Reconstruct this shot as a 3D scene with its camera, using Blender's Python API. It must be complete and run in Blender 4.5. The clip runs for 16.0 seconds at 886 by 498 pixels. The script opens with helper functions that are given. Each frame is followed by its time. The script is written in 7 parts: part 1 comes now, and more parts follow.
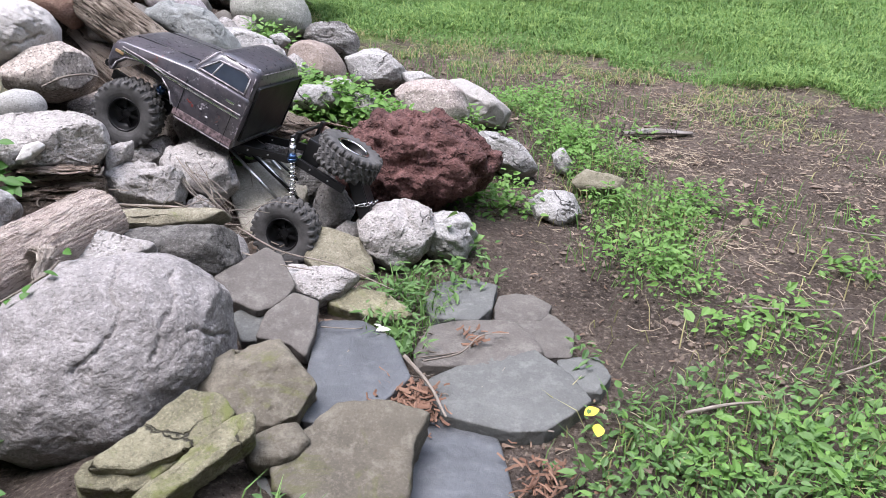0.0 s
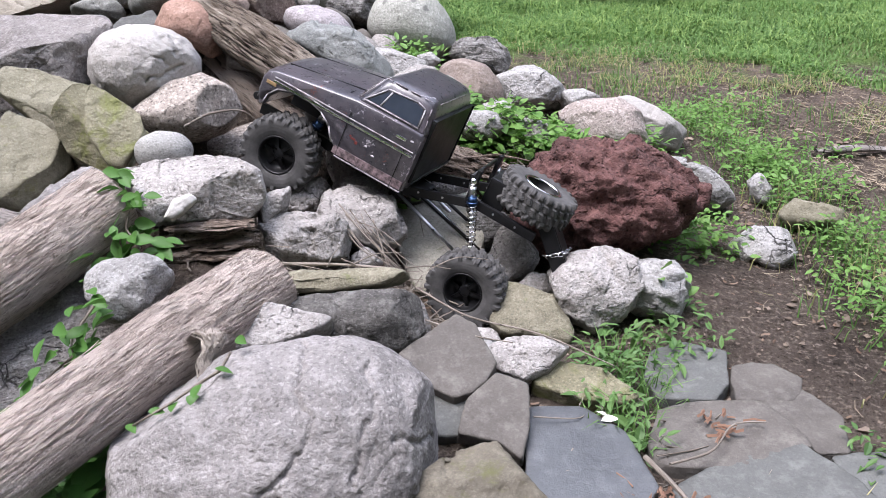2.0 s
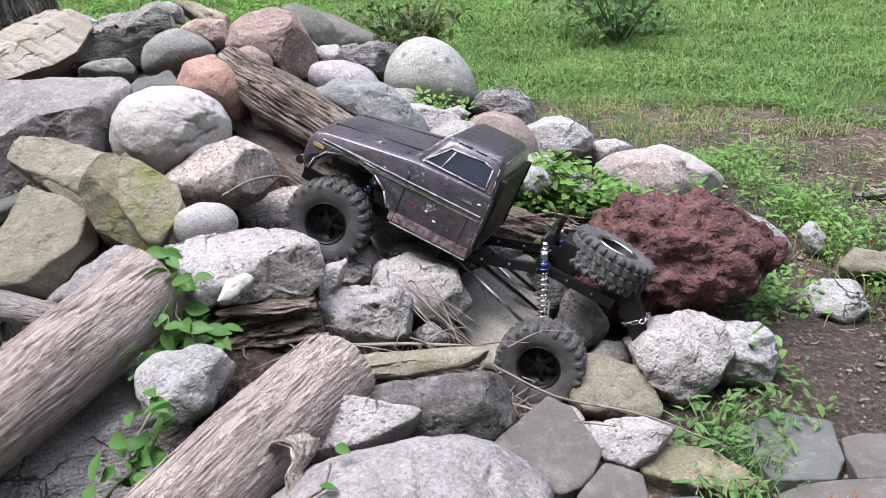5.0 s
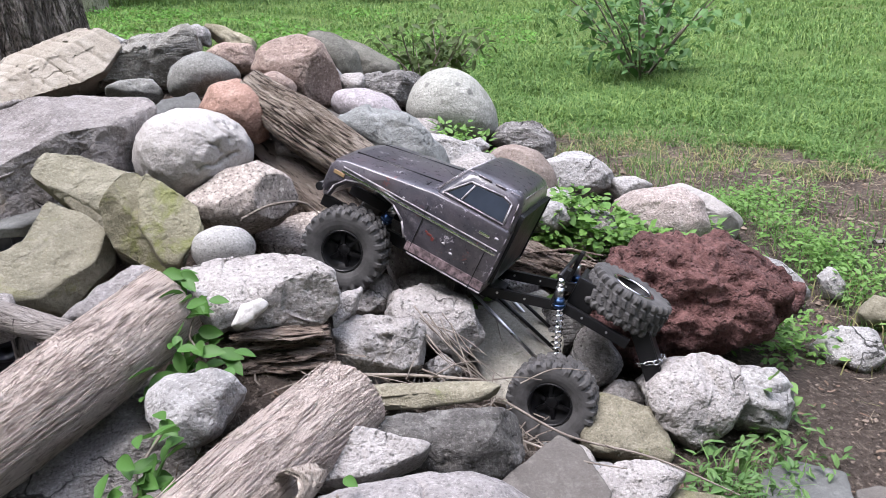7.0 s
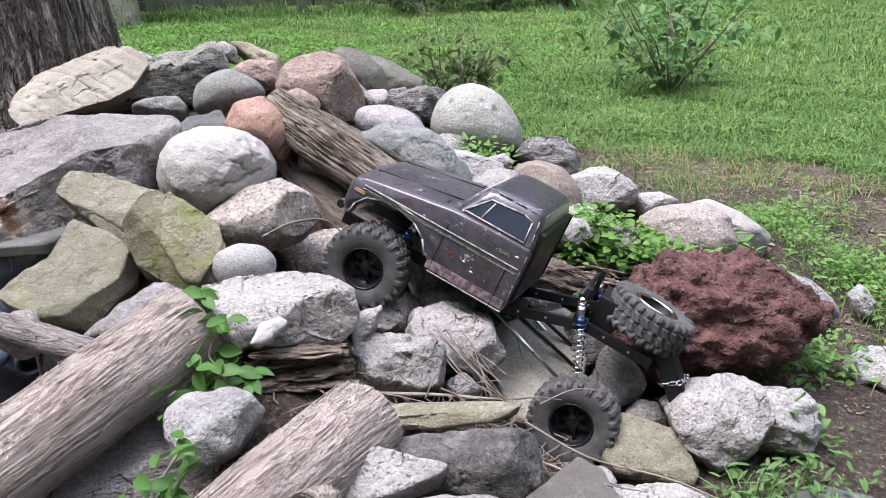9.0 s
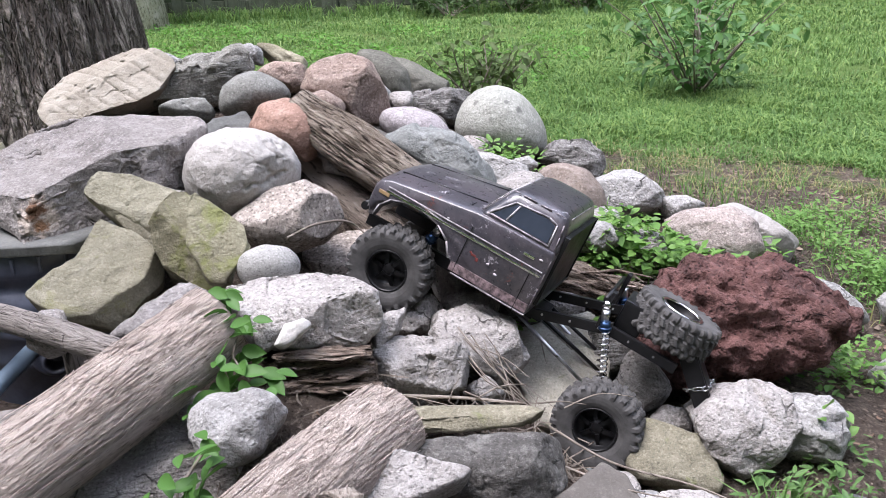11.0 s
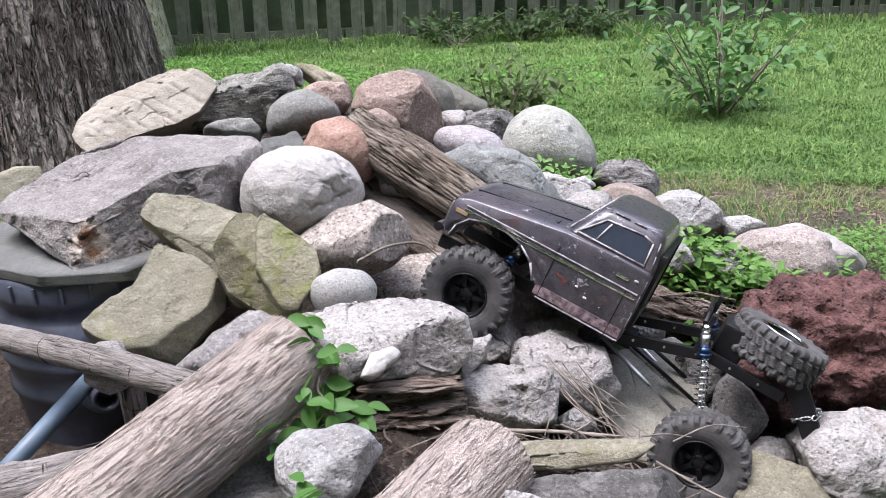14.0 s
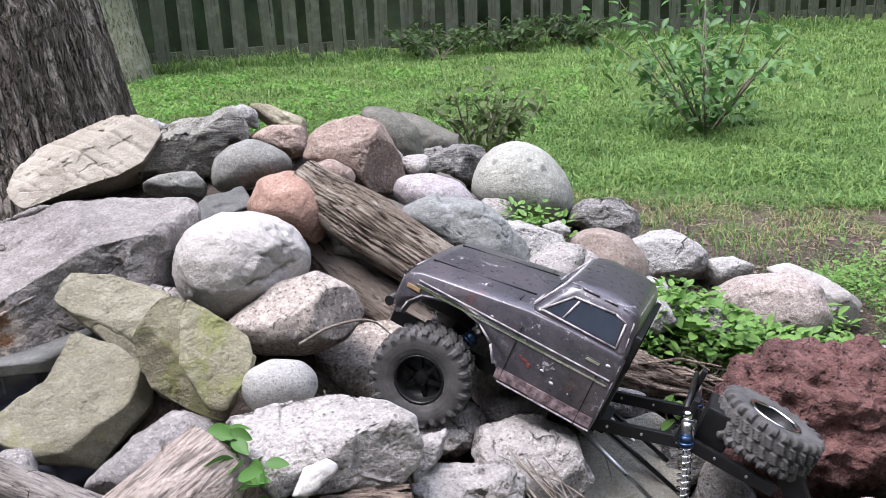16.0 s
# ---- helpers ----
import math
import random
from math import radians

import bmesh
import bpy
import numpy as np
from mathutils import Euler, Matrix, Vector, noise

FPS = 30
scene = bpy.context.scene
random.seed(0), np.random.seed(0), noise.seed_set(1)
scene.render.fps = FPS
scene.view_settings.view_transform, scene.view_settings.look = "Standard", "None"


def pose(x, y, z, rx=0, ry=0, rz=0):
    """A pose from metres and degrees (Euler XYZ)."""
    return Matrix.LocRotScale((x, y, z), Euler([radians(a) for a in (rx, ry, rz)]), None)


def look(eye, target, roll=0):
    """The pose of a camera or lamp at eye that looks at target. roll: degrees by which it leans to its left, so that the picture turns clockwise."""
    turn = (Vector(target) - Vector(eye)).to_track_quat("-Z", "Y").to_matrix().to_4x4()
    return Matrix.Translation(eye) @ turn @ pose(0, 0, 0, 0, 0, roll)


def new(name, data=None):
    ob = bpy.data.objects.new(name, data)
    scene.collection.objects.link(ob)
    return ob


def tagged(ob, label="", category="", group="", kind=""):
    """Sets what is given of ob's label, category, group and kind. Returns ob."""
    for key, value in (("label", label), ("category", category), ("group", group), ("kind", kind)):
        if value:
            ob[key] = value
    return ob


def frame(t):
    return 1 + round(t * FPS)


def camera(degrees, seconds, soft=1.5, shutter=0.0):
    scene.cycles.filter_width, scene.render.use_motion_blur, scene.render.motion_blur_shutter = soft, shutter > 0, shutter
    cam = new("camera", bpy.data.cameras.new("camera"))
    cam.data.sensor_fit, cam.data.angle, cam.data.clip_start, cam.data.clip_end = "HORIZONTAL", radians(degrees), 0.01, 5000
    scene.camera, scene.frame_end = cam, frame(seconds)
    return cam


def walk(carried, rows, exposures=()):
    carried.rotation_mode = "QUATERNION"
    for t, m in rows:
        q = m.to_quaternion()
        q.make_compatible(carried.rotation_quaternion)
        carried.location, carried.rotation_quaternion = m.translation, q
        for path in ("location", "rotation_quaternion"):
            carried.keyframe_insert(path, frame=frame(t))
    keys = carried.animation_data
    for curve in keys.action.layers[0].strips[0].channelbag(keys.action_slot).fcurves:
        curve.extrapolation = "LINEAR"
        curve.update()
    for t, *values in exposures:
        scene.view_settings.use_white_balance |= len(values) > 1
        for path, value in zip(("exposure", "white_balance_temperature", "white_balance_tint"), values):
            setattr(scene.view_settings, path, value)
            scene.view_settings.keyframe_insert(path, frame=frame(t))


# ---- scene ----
cam = camera(53.5, 16.0, soft=0.6)
METRES, EYE, TILT, LEAN, TURN = 0.84, 0.70, 4.8, 0.0, 0.0
ROWS = [
    (0.0, 0.0, 0.0, 0.0, 1.4, -31.13, -2.32),
    (0.5, -0.0345, 0.0176, -0.0001, 2.12, -30.58, -2.16),
    (1.0, -0.1092, 0.0777, -0.0251, 3.96, -30.07, -1.65),
    (1.5, -0.2016, 0.1858, -0.0826, 6.91, -30.55, -0.57),
    (2.0, -0.2073, 0.271, -0.0775, 5.68, -30.56, 1.38),
    (2.5, -0.223, 0.2884, -0.0843, 4.34, -30.55, 3.0),
    (3.0, -0.2898, 0.3391, -0.092, 3.7, -29.83, 3.48),
    (3.5, -0.3372, 0.3753, -0.107, 2.92, -29.2, 3.3),
    (6.0, -0.3835, 0.3868, -0.1017, 3.08, -26.67, 1.37),
    (6.5, -0.3832, 0.3841, -0.1014, 3.86, -26.31, 0.81),
    (7.0, -0.3828, 0.3911, -0.0983, 4.42, -25.75, 0.42),
    (7.5, -0.3817, 0.3915, -0.0965, 5.05, -25.34, 0.63),
    (8.0, -0.3733, 0.3933, -0.0962, 5.45, -25.2, 0.78),
    (8.5, -0.3649, 0.395, -0.0946, 5.81, -25.04, 1.04),
    (9.0, -0.37, 0.4003, -0.0923, 6.22, -24.94, 1.1),
    (11.5, -0.3734, 0.4059, -0.0927, 8.17, -24.73, 1.21),
    (12.0, -0.3828, 0.412, -0.0972, 8.63, -24.52, 0.9),
    (12.5, -0.4018, 0.4158, -0.1051, 8.75, -24.32, 0.53),
    (13.0, -0.434, 0.4275, -0.118, 8.58, -23.95, 0.52),
    (13.5, -0.4668, 0.452, -0.1421, 7.96, -23.45, 1.11),
    (14.0, -0.5053, 0.4623, -0.1378, 7.23, -22.76, 1.89),
    (14.5, -0.5218, 0.495, -0.1344, 6.75, -22.51, 2.09),
    (15.0, -0.5382, 0.5273, -0.1336, 6.33, -22.46, 2.17),
    (15.5, -0.5076, 0.5637, -0.1204, 5.99, -22.52, 2.56),
    (16.0, -0.4665, 0.6216, -0.1004, 6.33, -22.49, 2.94),
]
walk(cam, [(t, pose(0, 0, EYE, TILT, LEAN, TURN) @ pose(METRES * x, METRES * y, METRES * z, 90 + pitch, roll, yaw)) for t, x, y, z, yaw, pitch, roll in ROWS], [(0.0, 1.54, 6250, 18), (2.0, 1.47, 6250, 18), (16.0, 1.50, 6250, 18)])

# ---- light: a bright overcast sky ----
world = bpy.data.worlds.new("sky")
scene.world = world
world.use_nodes = True
wn, wl = world.node_tree.nodes, world.node_tree.links
sky = wn.new("ShaderNodeTexSky")
sky.sky_type, sky.sun_disc = "NISHITA", False
sky.sun_elevation, sky.sun_rotation = radians(72), radians(215)
sky.air_density, sky.dust_density, sky.ozone_density = 1.0, 4.0, 1.0
haze = wn.new("ShaderNodeMixRGB")
haze.inputs[0].default_value = 0.75
haze.inputs[2].default_value = (7.0, 7.8, 9.2, 1)
wl.new(sky.outputs[0], haze.inputs[1])
wl.new(haze.outputs[0], wn["Background"].inputs[0])
wn["Background"].inputs[1].default_value = 0.132
sun = new("sun", bpy.data.lights.new("sun", "SUN"))
sun.data.energy, sun.data.angle, sun.data.color = 2.2, radians(36), (1.0, 0.965, 0.92)
sun.matrix_world = look((-1.0, 1.0, 3.5), (0, 1.5, 0))


# ---- materials ----
def tree_of(name, rough=0.8, metal=0.0, spec=0.4):
    m = bpy.data.materials.new(name)
    m.use_nodes = True
    b = m.node_tree.nodes["Principled BSDF"]
    b.inputs["Roughness"].default_value, b.inputs["Metallic"].default_value = rough, metal
    b.inputs["Specular IOR Level"].default_value = spec
    return m, m.node_tree.nodes, m.node_tree.links, b


def link_in(nt, links, socket, value):
    if isinstance(value, bpy.types.NodeSocket):
        links.new(value, socket)
    elif isinstance(value, (tuple, list)):
        socket.default_value = (*value, 1)[:4] if len(socket.default_value) == 4 else value
    else:
        socket.default_value = value


def mixed(nt, links, fac, a, b, kind="MIX"):
    n = nt.new("ShaderNodeMixRGB")
    n.blend_type = kind
    for s, v in zip(n.inputs, (fac, a, b)):
        link_in(nt, links, s, v)
    return n.outputs[0]


def ramp(nt, links, value, lo, hi):
    n = nt.new("ShaderNodeMapRange")
    links.new(value, n.inputs[0])
    n.inputs[1].default_value, n.inputs[2].default_value = lo, hi
    return n.outputs[0]


def coords(nt, links, stretch=(1, 1, 1)):
    """Object coordinates, shifted by each object's random number."""
    tc, oi, mp = nt.new("ShaderNodeTexCoord"), nt.new("ShaderNodeObjectInfo"), nt.new("ShaderNodeMapping")
    mul = nt.new("ShaderNodeMath")
    mul.operation = "MULTIPLY"
    links.new(oi.outputs["Random"], mul.inputs[0])
    mul.inputs[1].default_value = 7.0
    comb = nt.new("ShaderNodeCombineXYZ")
    for i in range(3):
        links.new(mul.outputs[0], comb.inputs[i])
    links.new(tc.outputs["Object"], mp.inputs[0])
    links.new(comb.outputs[0], mp.inputs[1])
    mp.inputs[3].default_value = stretch
    return mp.outputs[0], oi.outputs["Random"]


def fractal(nt, links, co, scale, detail=4, rough=0.6, distort=0.0):
    n = nt.new("ShaderNodeTexNoise")
    links.new(co, n.inputs["Vector"])
    n.inputs["Scale"].default_value, n.inputs["Detail"].default_value = scale, detail
    n.inputs["Roughness"].default_value, n.inputs["Distortion"].default_value = rough, distort
    return n.outputs["Fac"]


def bumped(nt, links, bsdf, parts):
    """parts: (height, strength, distance), from coarse to fine."""
    last = None
    for height, strength, dist in parts:
        n = nt.new("ShaderNodeBump")
        links.new(height, n.inputs["Height"])
        n.inputs["Strength"].default_value, n.inputs["Distance"].default_value = strength, dist
        if last:
            links.new(last, n.inputs["Normal"])
        last = n.outputs[0]
    links.new(last, bsdf.inputs["Normal"])


def rock_material(name, base, dark, light, speck=0.4, speck_scale=260, stain=0.5, moss=0.0, moss_colour=(0.13, 0.15, 0.04), bump=1.0,
                  pits=0.0, bands=0.0, rough=0.85):
    """A stone surface: broad tone changes, blotches, mineral grains, pits, lichen or moss."""
    m, nt, links, b = tree_of(name, rough)
    co, rnd = coords(nt, links)
    broad = ramp(nt, links, fractal(nt, links, co, 9, 5, 0.65, 0.4), 0.35, 0.68)
    mid = fractal(nt, links, co, 45, 6, 0.7)
    fine = fractal(nt, links, co, speck_scale, 3, 0.7)
    c = mixed(nt, links, broad, dark, base)
    c = mixed(nt, links, ramp(nt, links, mid, 0.5, 0.72), c, light)
    if bands:
        stripe, _ = coords(nt, links, (5, 55, 5))
        band = ramp(nt, links, fractal(nt, links, stripe, 3.0, 4, 0.6, 0.5), 0.4, 0.65)
        n = nt.new("ShaderNodeMath")
        n.operation = "MULTIPLY"
        links.new(band, n.inputs[0])
        n.inputs[1].default_value = bands
        c = mixed(nt, links, n.outputs[0], c, dark)
    grain = nt.new("ShaderNodeMath")
    grain.operation = "MULTIPLY"
    links.new(ramp(nt, links, fine, 0.56, 0.64), grain.inputs[0])
    grain.inputs[1].default_value = speck
    c = mixed(nt, links, grain.outputs[0], c, [v * 0.25 for v in dark])
    grain2 = nt.new("ShaderNodeMath")
    grain2.operation = "MULTIPLY"
    links.new(ramp(nt, links, fine, 0.44, 0.37), grain2.inputs[0])
    grain2.inputs[1].default_value = speck
    c = mixed(nt, links, grain2.outputs[0], c, [min(1, v * 1.35) for v in light])
    coarse = fractal(nt, links, co, 95, 4, 0.75)
    grain3 = nt.new("ShaderNodeMath")
    grain3.operation = "MULTIPLY"
    links.new(ramp(nt, links, coarse, 0.60, 0.69), grain3.inputs[0])
    grain3.inputs[1].default_value = min(1.0, speck * 1.3)
    c = mixed(nt, links, grain3.outputs[0], c, [v * 0.45 for v in dark])
    # dark dots put into the colour stand in for shade inside small pits
    if pits:
        hole = nt.new("ShaderNodeTexVoronoi")
        links.new(co, hole.inputs["Vector"])
        hole.inputs["Scale"].default_value = 130
        hole.inputs["Randomness"].default_value = 1.0
        sparse = ramp(nt, links, fractal(nt, links, co, 60, 2), 0.46, 0.56)
        dot = nt.new("ShaderNodeMath")
        dot.operation = "MULTIPLY"
        links.new(ramp(nt, links, hole.outputs["Distance"], 0.26, 0.12), dot.inputs[0])
        links.new(sparse, dot.inputs[1])
        dot2 = nt.new("ShaderNodeMath")
        dot2.operation = "MULTIPLY"
        links.new(dot.outputs[0], dot2.inputs[0])
        dot2.inputs[1].default_value = min(1.0, pits * 1.4)
        c = mixed(nt, links, dot2.outputs[0], c, [v * 0.35 for v in dark])
    if moss:
        patch = fractal(nt, links, co, 14, 6, 0.75, 0.6)
        k = nt.new("ShaderNodeMath")
        k.operation = "MULTIPLY"
        links.new(ramp(nt, links, patch, 0.62 - 0.22 * moss, 0.74 - 0.2 * moss), k.inputs[0])
        k.inputs[1].default_value = 0.85
        c = mixed(nt, links, k.outputs[0], c, moss_colour)
    line = None
    if bump >= 1.15:
        warp, push, where = nt.new("ShaderNodeTexNoise"), nt.new("ShaderNodeVectorMath"), nt.new("ShaderNodeTexVoronoi")
        links.new(co, warp.inputs["Vector"])
        warp.inputs["Scale"].default_value, warp.inputs["Detail"].default_value = 16, 5
        push.operation = "MULTIPLY_ADD"
        links.new(warp.outputs["Color"], push.inputs[0])
        push.inputs[1].default_value = (0.09, 0.09, 0.09)
        links.new(co, push.inputs[2])
        where.feature = "DISTANCE_TO_EDGE"
        where.inputs["Scale"].default_value = 17
        links.new(push.outputs[0], where.inputs["Vector"])
        some = ramp(nt, links, fractal(nt, links, co, 11, 2), 0.57, 0.66)
        cut = nt.new("ShaderNodeMath")
        cut.operation = "MULTIPLY"
        links.new(ramp(nt, links, where.outputs["Distance"], 0.032, 0.006), cut.inputs[0])
        links.new(some, cut.inputs[1])
        line = cut.outputs[0]
        c = mixed(nt, links, line, c, [k * 0.3 for k in dark])
    v = nt.new("ShaderNodeHueSaturation")
    tone = nt.new("ShaderNodeMapRange")
    links.new(rnd, tone.inputs[0])
    tone.inputs[3].default_value, tone.inputs[4].default_value = 0.80, 1.0
    links.new(tone.outputs[0], v.inputs["Value"])
    links.new(c, v.inputs["Color"])
    links.new(v.outputs[0], b.inputs["Base Color"])
    parts = [(fractal(nt, links, co, 34, 7, 0.66, 0.2), min(1, 0.40 * bump), 0.012), (fine, min(1, 0.55 * bump), 0.005)]
    if pits:
        vo = nt.new("ShaderNodeTexVoronoi")
        links.new(co, vo.inputs["Vector"])
        vo.inputs["Scale"].default_value = 120
        parts.append((ramp(nt, links, vo.outputs["Distance"], 0.0, 0.35), pits, 0.004))
    if line:
        low = nt.new("ShaderNodeMath")
        low.operation = "SUBTRACT"
        low.inputs[0].default_value = 1.0
        links.new(line, low.inputs[1])
        parts.append((low.outputs[0], 0.8, 0.005))
    if bands:
        parts.append((band, 0.5, 0.006))
    bumped(nt, links, b, parts)
    return m


M_LAYER = rock_material("beige_layered_stone", (.375, .342, .288), (.25, .22, .175), (.42, .39, .335), .2, 300, bump=.7)
M_PALE = rock_material("pale_grey_stone", (.375, .368, .357), (.25, .242, .235), (.47, .463, .452), .42, 240, bump=1.2, pits=.45)
M_LIME = rock_material("pale_limestone", (.395, .373, .357), (.275, .256, .243), (.475, .455, .438), .40, 260, bump=1.3, pits=.6)
M_GREY = rock_material("dark_grey_stone", (.36, .352, .315), (.19, .183, .163), (.46, .45, .415), .45, 260, bump=1.6, bands=.5)
M_BEIGE = rock_material("yellowish_stone", (.36, .33, .24), (.24, .22, .15), (.42, .39, .30), .3, 260)
M_PINK = rock_material("pink_granite", (.36, .27, .225), (.23, .17, .145), (.44, .36, .31), .55, 240)
M_COBBLE = rock_material("grey_cobble", (.24, .24, .22), (.18, .18, .165), (.30, .30, .28), .5, 330, bump=.5)
M_BACK = rock_material("olive_grey_cobble", (.139, .135, .112), (.098, .095, .079), (.180, .176, .150), .5, 300, bump=.6)
M_FLAG = rock_material("grey_flagstone", (.126, .129, .123), (.088, .090, .086), (.168, .170, .162), .14, 300, bump=.6)
M_DARK = rock_material("dark_speckled_stone", (.25, .24, .23), (.13, .124, .118), (.38, .37, .355), .5, 200, bump=1.6, bands=.4)
M_WHITE = rock_material("white_quartzite", (.41, .39, .37), (.345, .325, .307), (.455, .437, .418), .25, 220, bump=.85, pits=.1)
M_PALEBOULDER = rock_material("pale_boulder_stone", (.42, .425, .38), (.30, .305, .27), (.50, .50, .46), .45, 220, moss=.22, moss_colour=(.25, .25, .23), bump=.8)
M_LILAC = rock_material("pale_lilac_stone", (.40, .365, .375), (.29, .262, .27), (.47, .44, .45), .45, 230, bump=.8, pits=.2)
M_RED = rock_material("red_sandstone", (.33, .205, .155), (.23, .14, .11), (.40, .28, .225), .4, 260, bump=.6)
M_ROCK = rock_material("cracked_grey_rock", (.40, .374, .357), (.25, .23, .22), (.49, .466, .45), .55, 260, bump=1.6, pits=.35, bands=.3)
M_OLIVE = rock_material("olive_sandstone", (.285, .267, .196), (.195, .182, .128), (.355, .333, .256), .25, 300, moss=.25, moss_colour=(.20, .20, .085), bump=.9)
M_MOSS = rock_material("mossy_sandstone", (.30, .28, .19), (.19, .175, .115), (.38, .355, .25), .25, 280, moss=.5, moss_colour=(.19, .205, .065), bump=.9)
M_DARKMOSS = rock_material("dark_mossy_sandstone", (.215, .20, .132), (.125, .115, .072), (.29, .27, .185), .35, 280, moss=.55, moss_colour=(.13, .145, .042), bump=1.2)
M_GRANITE = rock_material("tan_granite", (.36, .315, .28), (.25, .215, .19), (.44, .395, .355), .9, 210, bump=.6)
M_PEBBLE = rock_material("white_pebble", (.36, .355, .34), (.31, .305, .29), (.42, .415, .40), .6, 420, bump=.4)
M_SAND = rock_material("brown_grey_sandstone", (.134, .122, .109), (.088, .079, .071), (.176, .163, .147), .16, 320, bump=.6)
M_BROWN = rock_material("brown_olive_sandstone", (.146, .129, .099), (.090, .079, .060), (.202, .183, .144), .18, 300, moss=.3, moss_colour=(.099, .103, .036), bump=.7)
M_SANDLIGHT = rock_material("pale_olive_grey_sandstone", (.40, .378, .318), (.31, .29, .24), (.46, .438, .375), .35, 320, moss=.1, bump=.9)
M_QUARTZ = rock_material("white_broken_quartz", (.60, .58, .555), (.49, .47, .45), (.66, .64, .62), .2, 300, bump=.6)
M_SANDY = rock_material("yellow_sandstone", (.225, .207, .15), (.15, .137, .096), (.29, .27, .205), .4, 320, moss=.15, bump=.9)
M_DARKSAND = rock_material("dark_sandstone", (.129, .122, .114), (.070, .066, .061), (.195, .187, .176), .45, 260, moss=.1, moss_colour=(.234, .226, .211), bump=1.4)
M_BOULDER = rock_material("flaky_grey_granite", (.262, .246, .24), (.17, .158, .153), (.335, .316, .309), .42, 240, bump=1.1, pits=.3)
M_BLUEGREY = rock_material("blue_grey_stone", (.25, .26, .25), (.17, .18, .175), (.36, .37, .36), .3, 260, bump=.9)
M_PINKGREY = rock_material("pink_grey_granite", (.28, .225, .19), (.20, .16, .14), (.34, .29, .26), .5, 250, bump=.5)
M_PINKWHITE = rock_material("pink_white_granite", (.38, .325, .30), (.28, .235, .215), (.47, .425, .395), .55, 230, bump=1.0, pits=.3)
M_SLATE = rock_material("blue_slate", (.101, .107, .114), (.076, .080, .086), (.133, .138, .145), .12, 300, bump=.4, rough=.36)
M_LAVA = rock_material("red_lava_rock", (.155, .074, .067), (.075, .036, .033), (.20, .105, .094), .4, 150, bump=1.9, pits=1.0, rough=.95)

M_SLAB = rock_material("rust_stained_grey_rock", (.267, .246, .234), (.161, .145, .138), (.345, .321, .308), .38, 260, bump=1.4, pits=.3)


def stain(m, place, reach, colour):
    """A ragged spot of another colour at one place of a stone."""
    nt, links = m.node_tree.nodes, m.node_tree.links
    base = nt["Principled BSDF"].inputs["Base Color"]
    old = base.links[0].from_socket
    tc, away, add = nt.new("ShaderNodeTexCoord"), nt.new("ShaderNodeVectorMath"), nt.new("ShaderNodeMath")
    away.operation, add.operation = "DISTANCE", "ADD"
    links.new(tc.outputs["Object"], away.inputs[0])
    away.inputs[1].default_value = place
    grain = nt.new("ShaderNodeMapRange")
    links.new(fractal(nt, links, tc.outputs["Object"], 90, 4, 0.7), grain.inputs[0])
    grain.inputs[3].default_value, grain.inputs[4].default_value = -reach, reach
    links.new(away.outputs["Value"], add.inputs[0])
    links.new(grain.outputs[0], add.inputs[1])
    links.new(mixed(nt, links, ramp(nt, links, add.outputs[0], reach, 0.6 * reach), old, colour), base)


stain(M_PALEBOULDER, (.040, .035, .088), .010, (.14, .14, .13))
stain(M_PALEBOULDER, (.012, .050, .088), .007, (.15, .15, .14))
stain(M_PALEBOULDER, (-.050, .045, .075), .008, (.17, .17, .155))
stain(M_SLAB, (-.046, -.097, .010), .030, (.42, .36, .31))
stain(M_SLAB, (-.048, -.097, .020), .015, (.16, .085, .05))
stain(M_SLAB, (-.044, -.098, .000), .011, (.24, .13, .07))


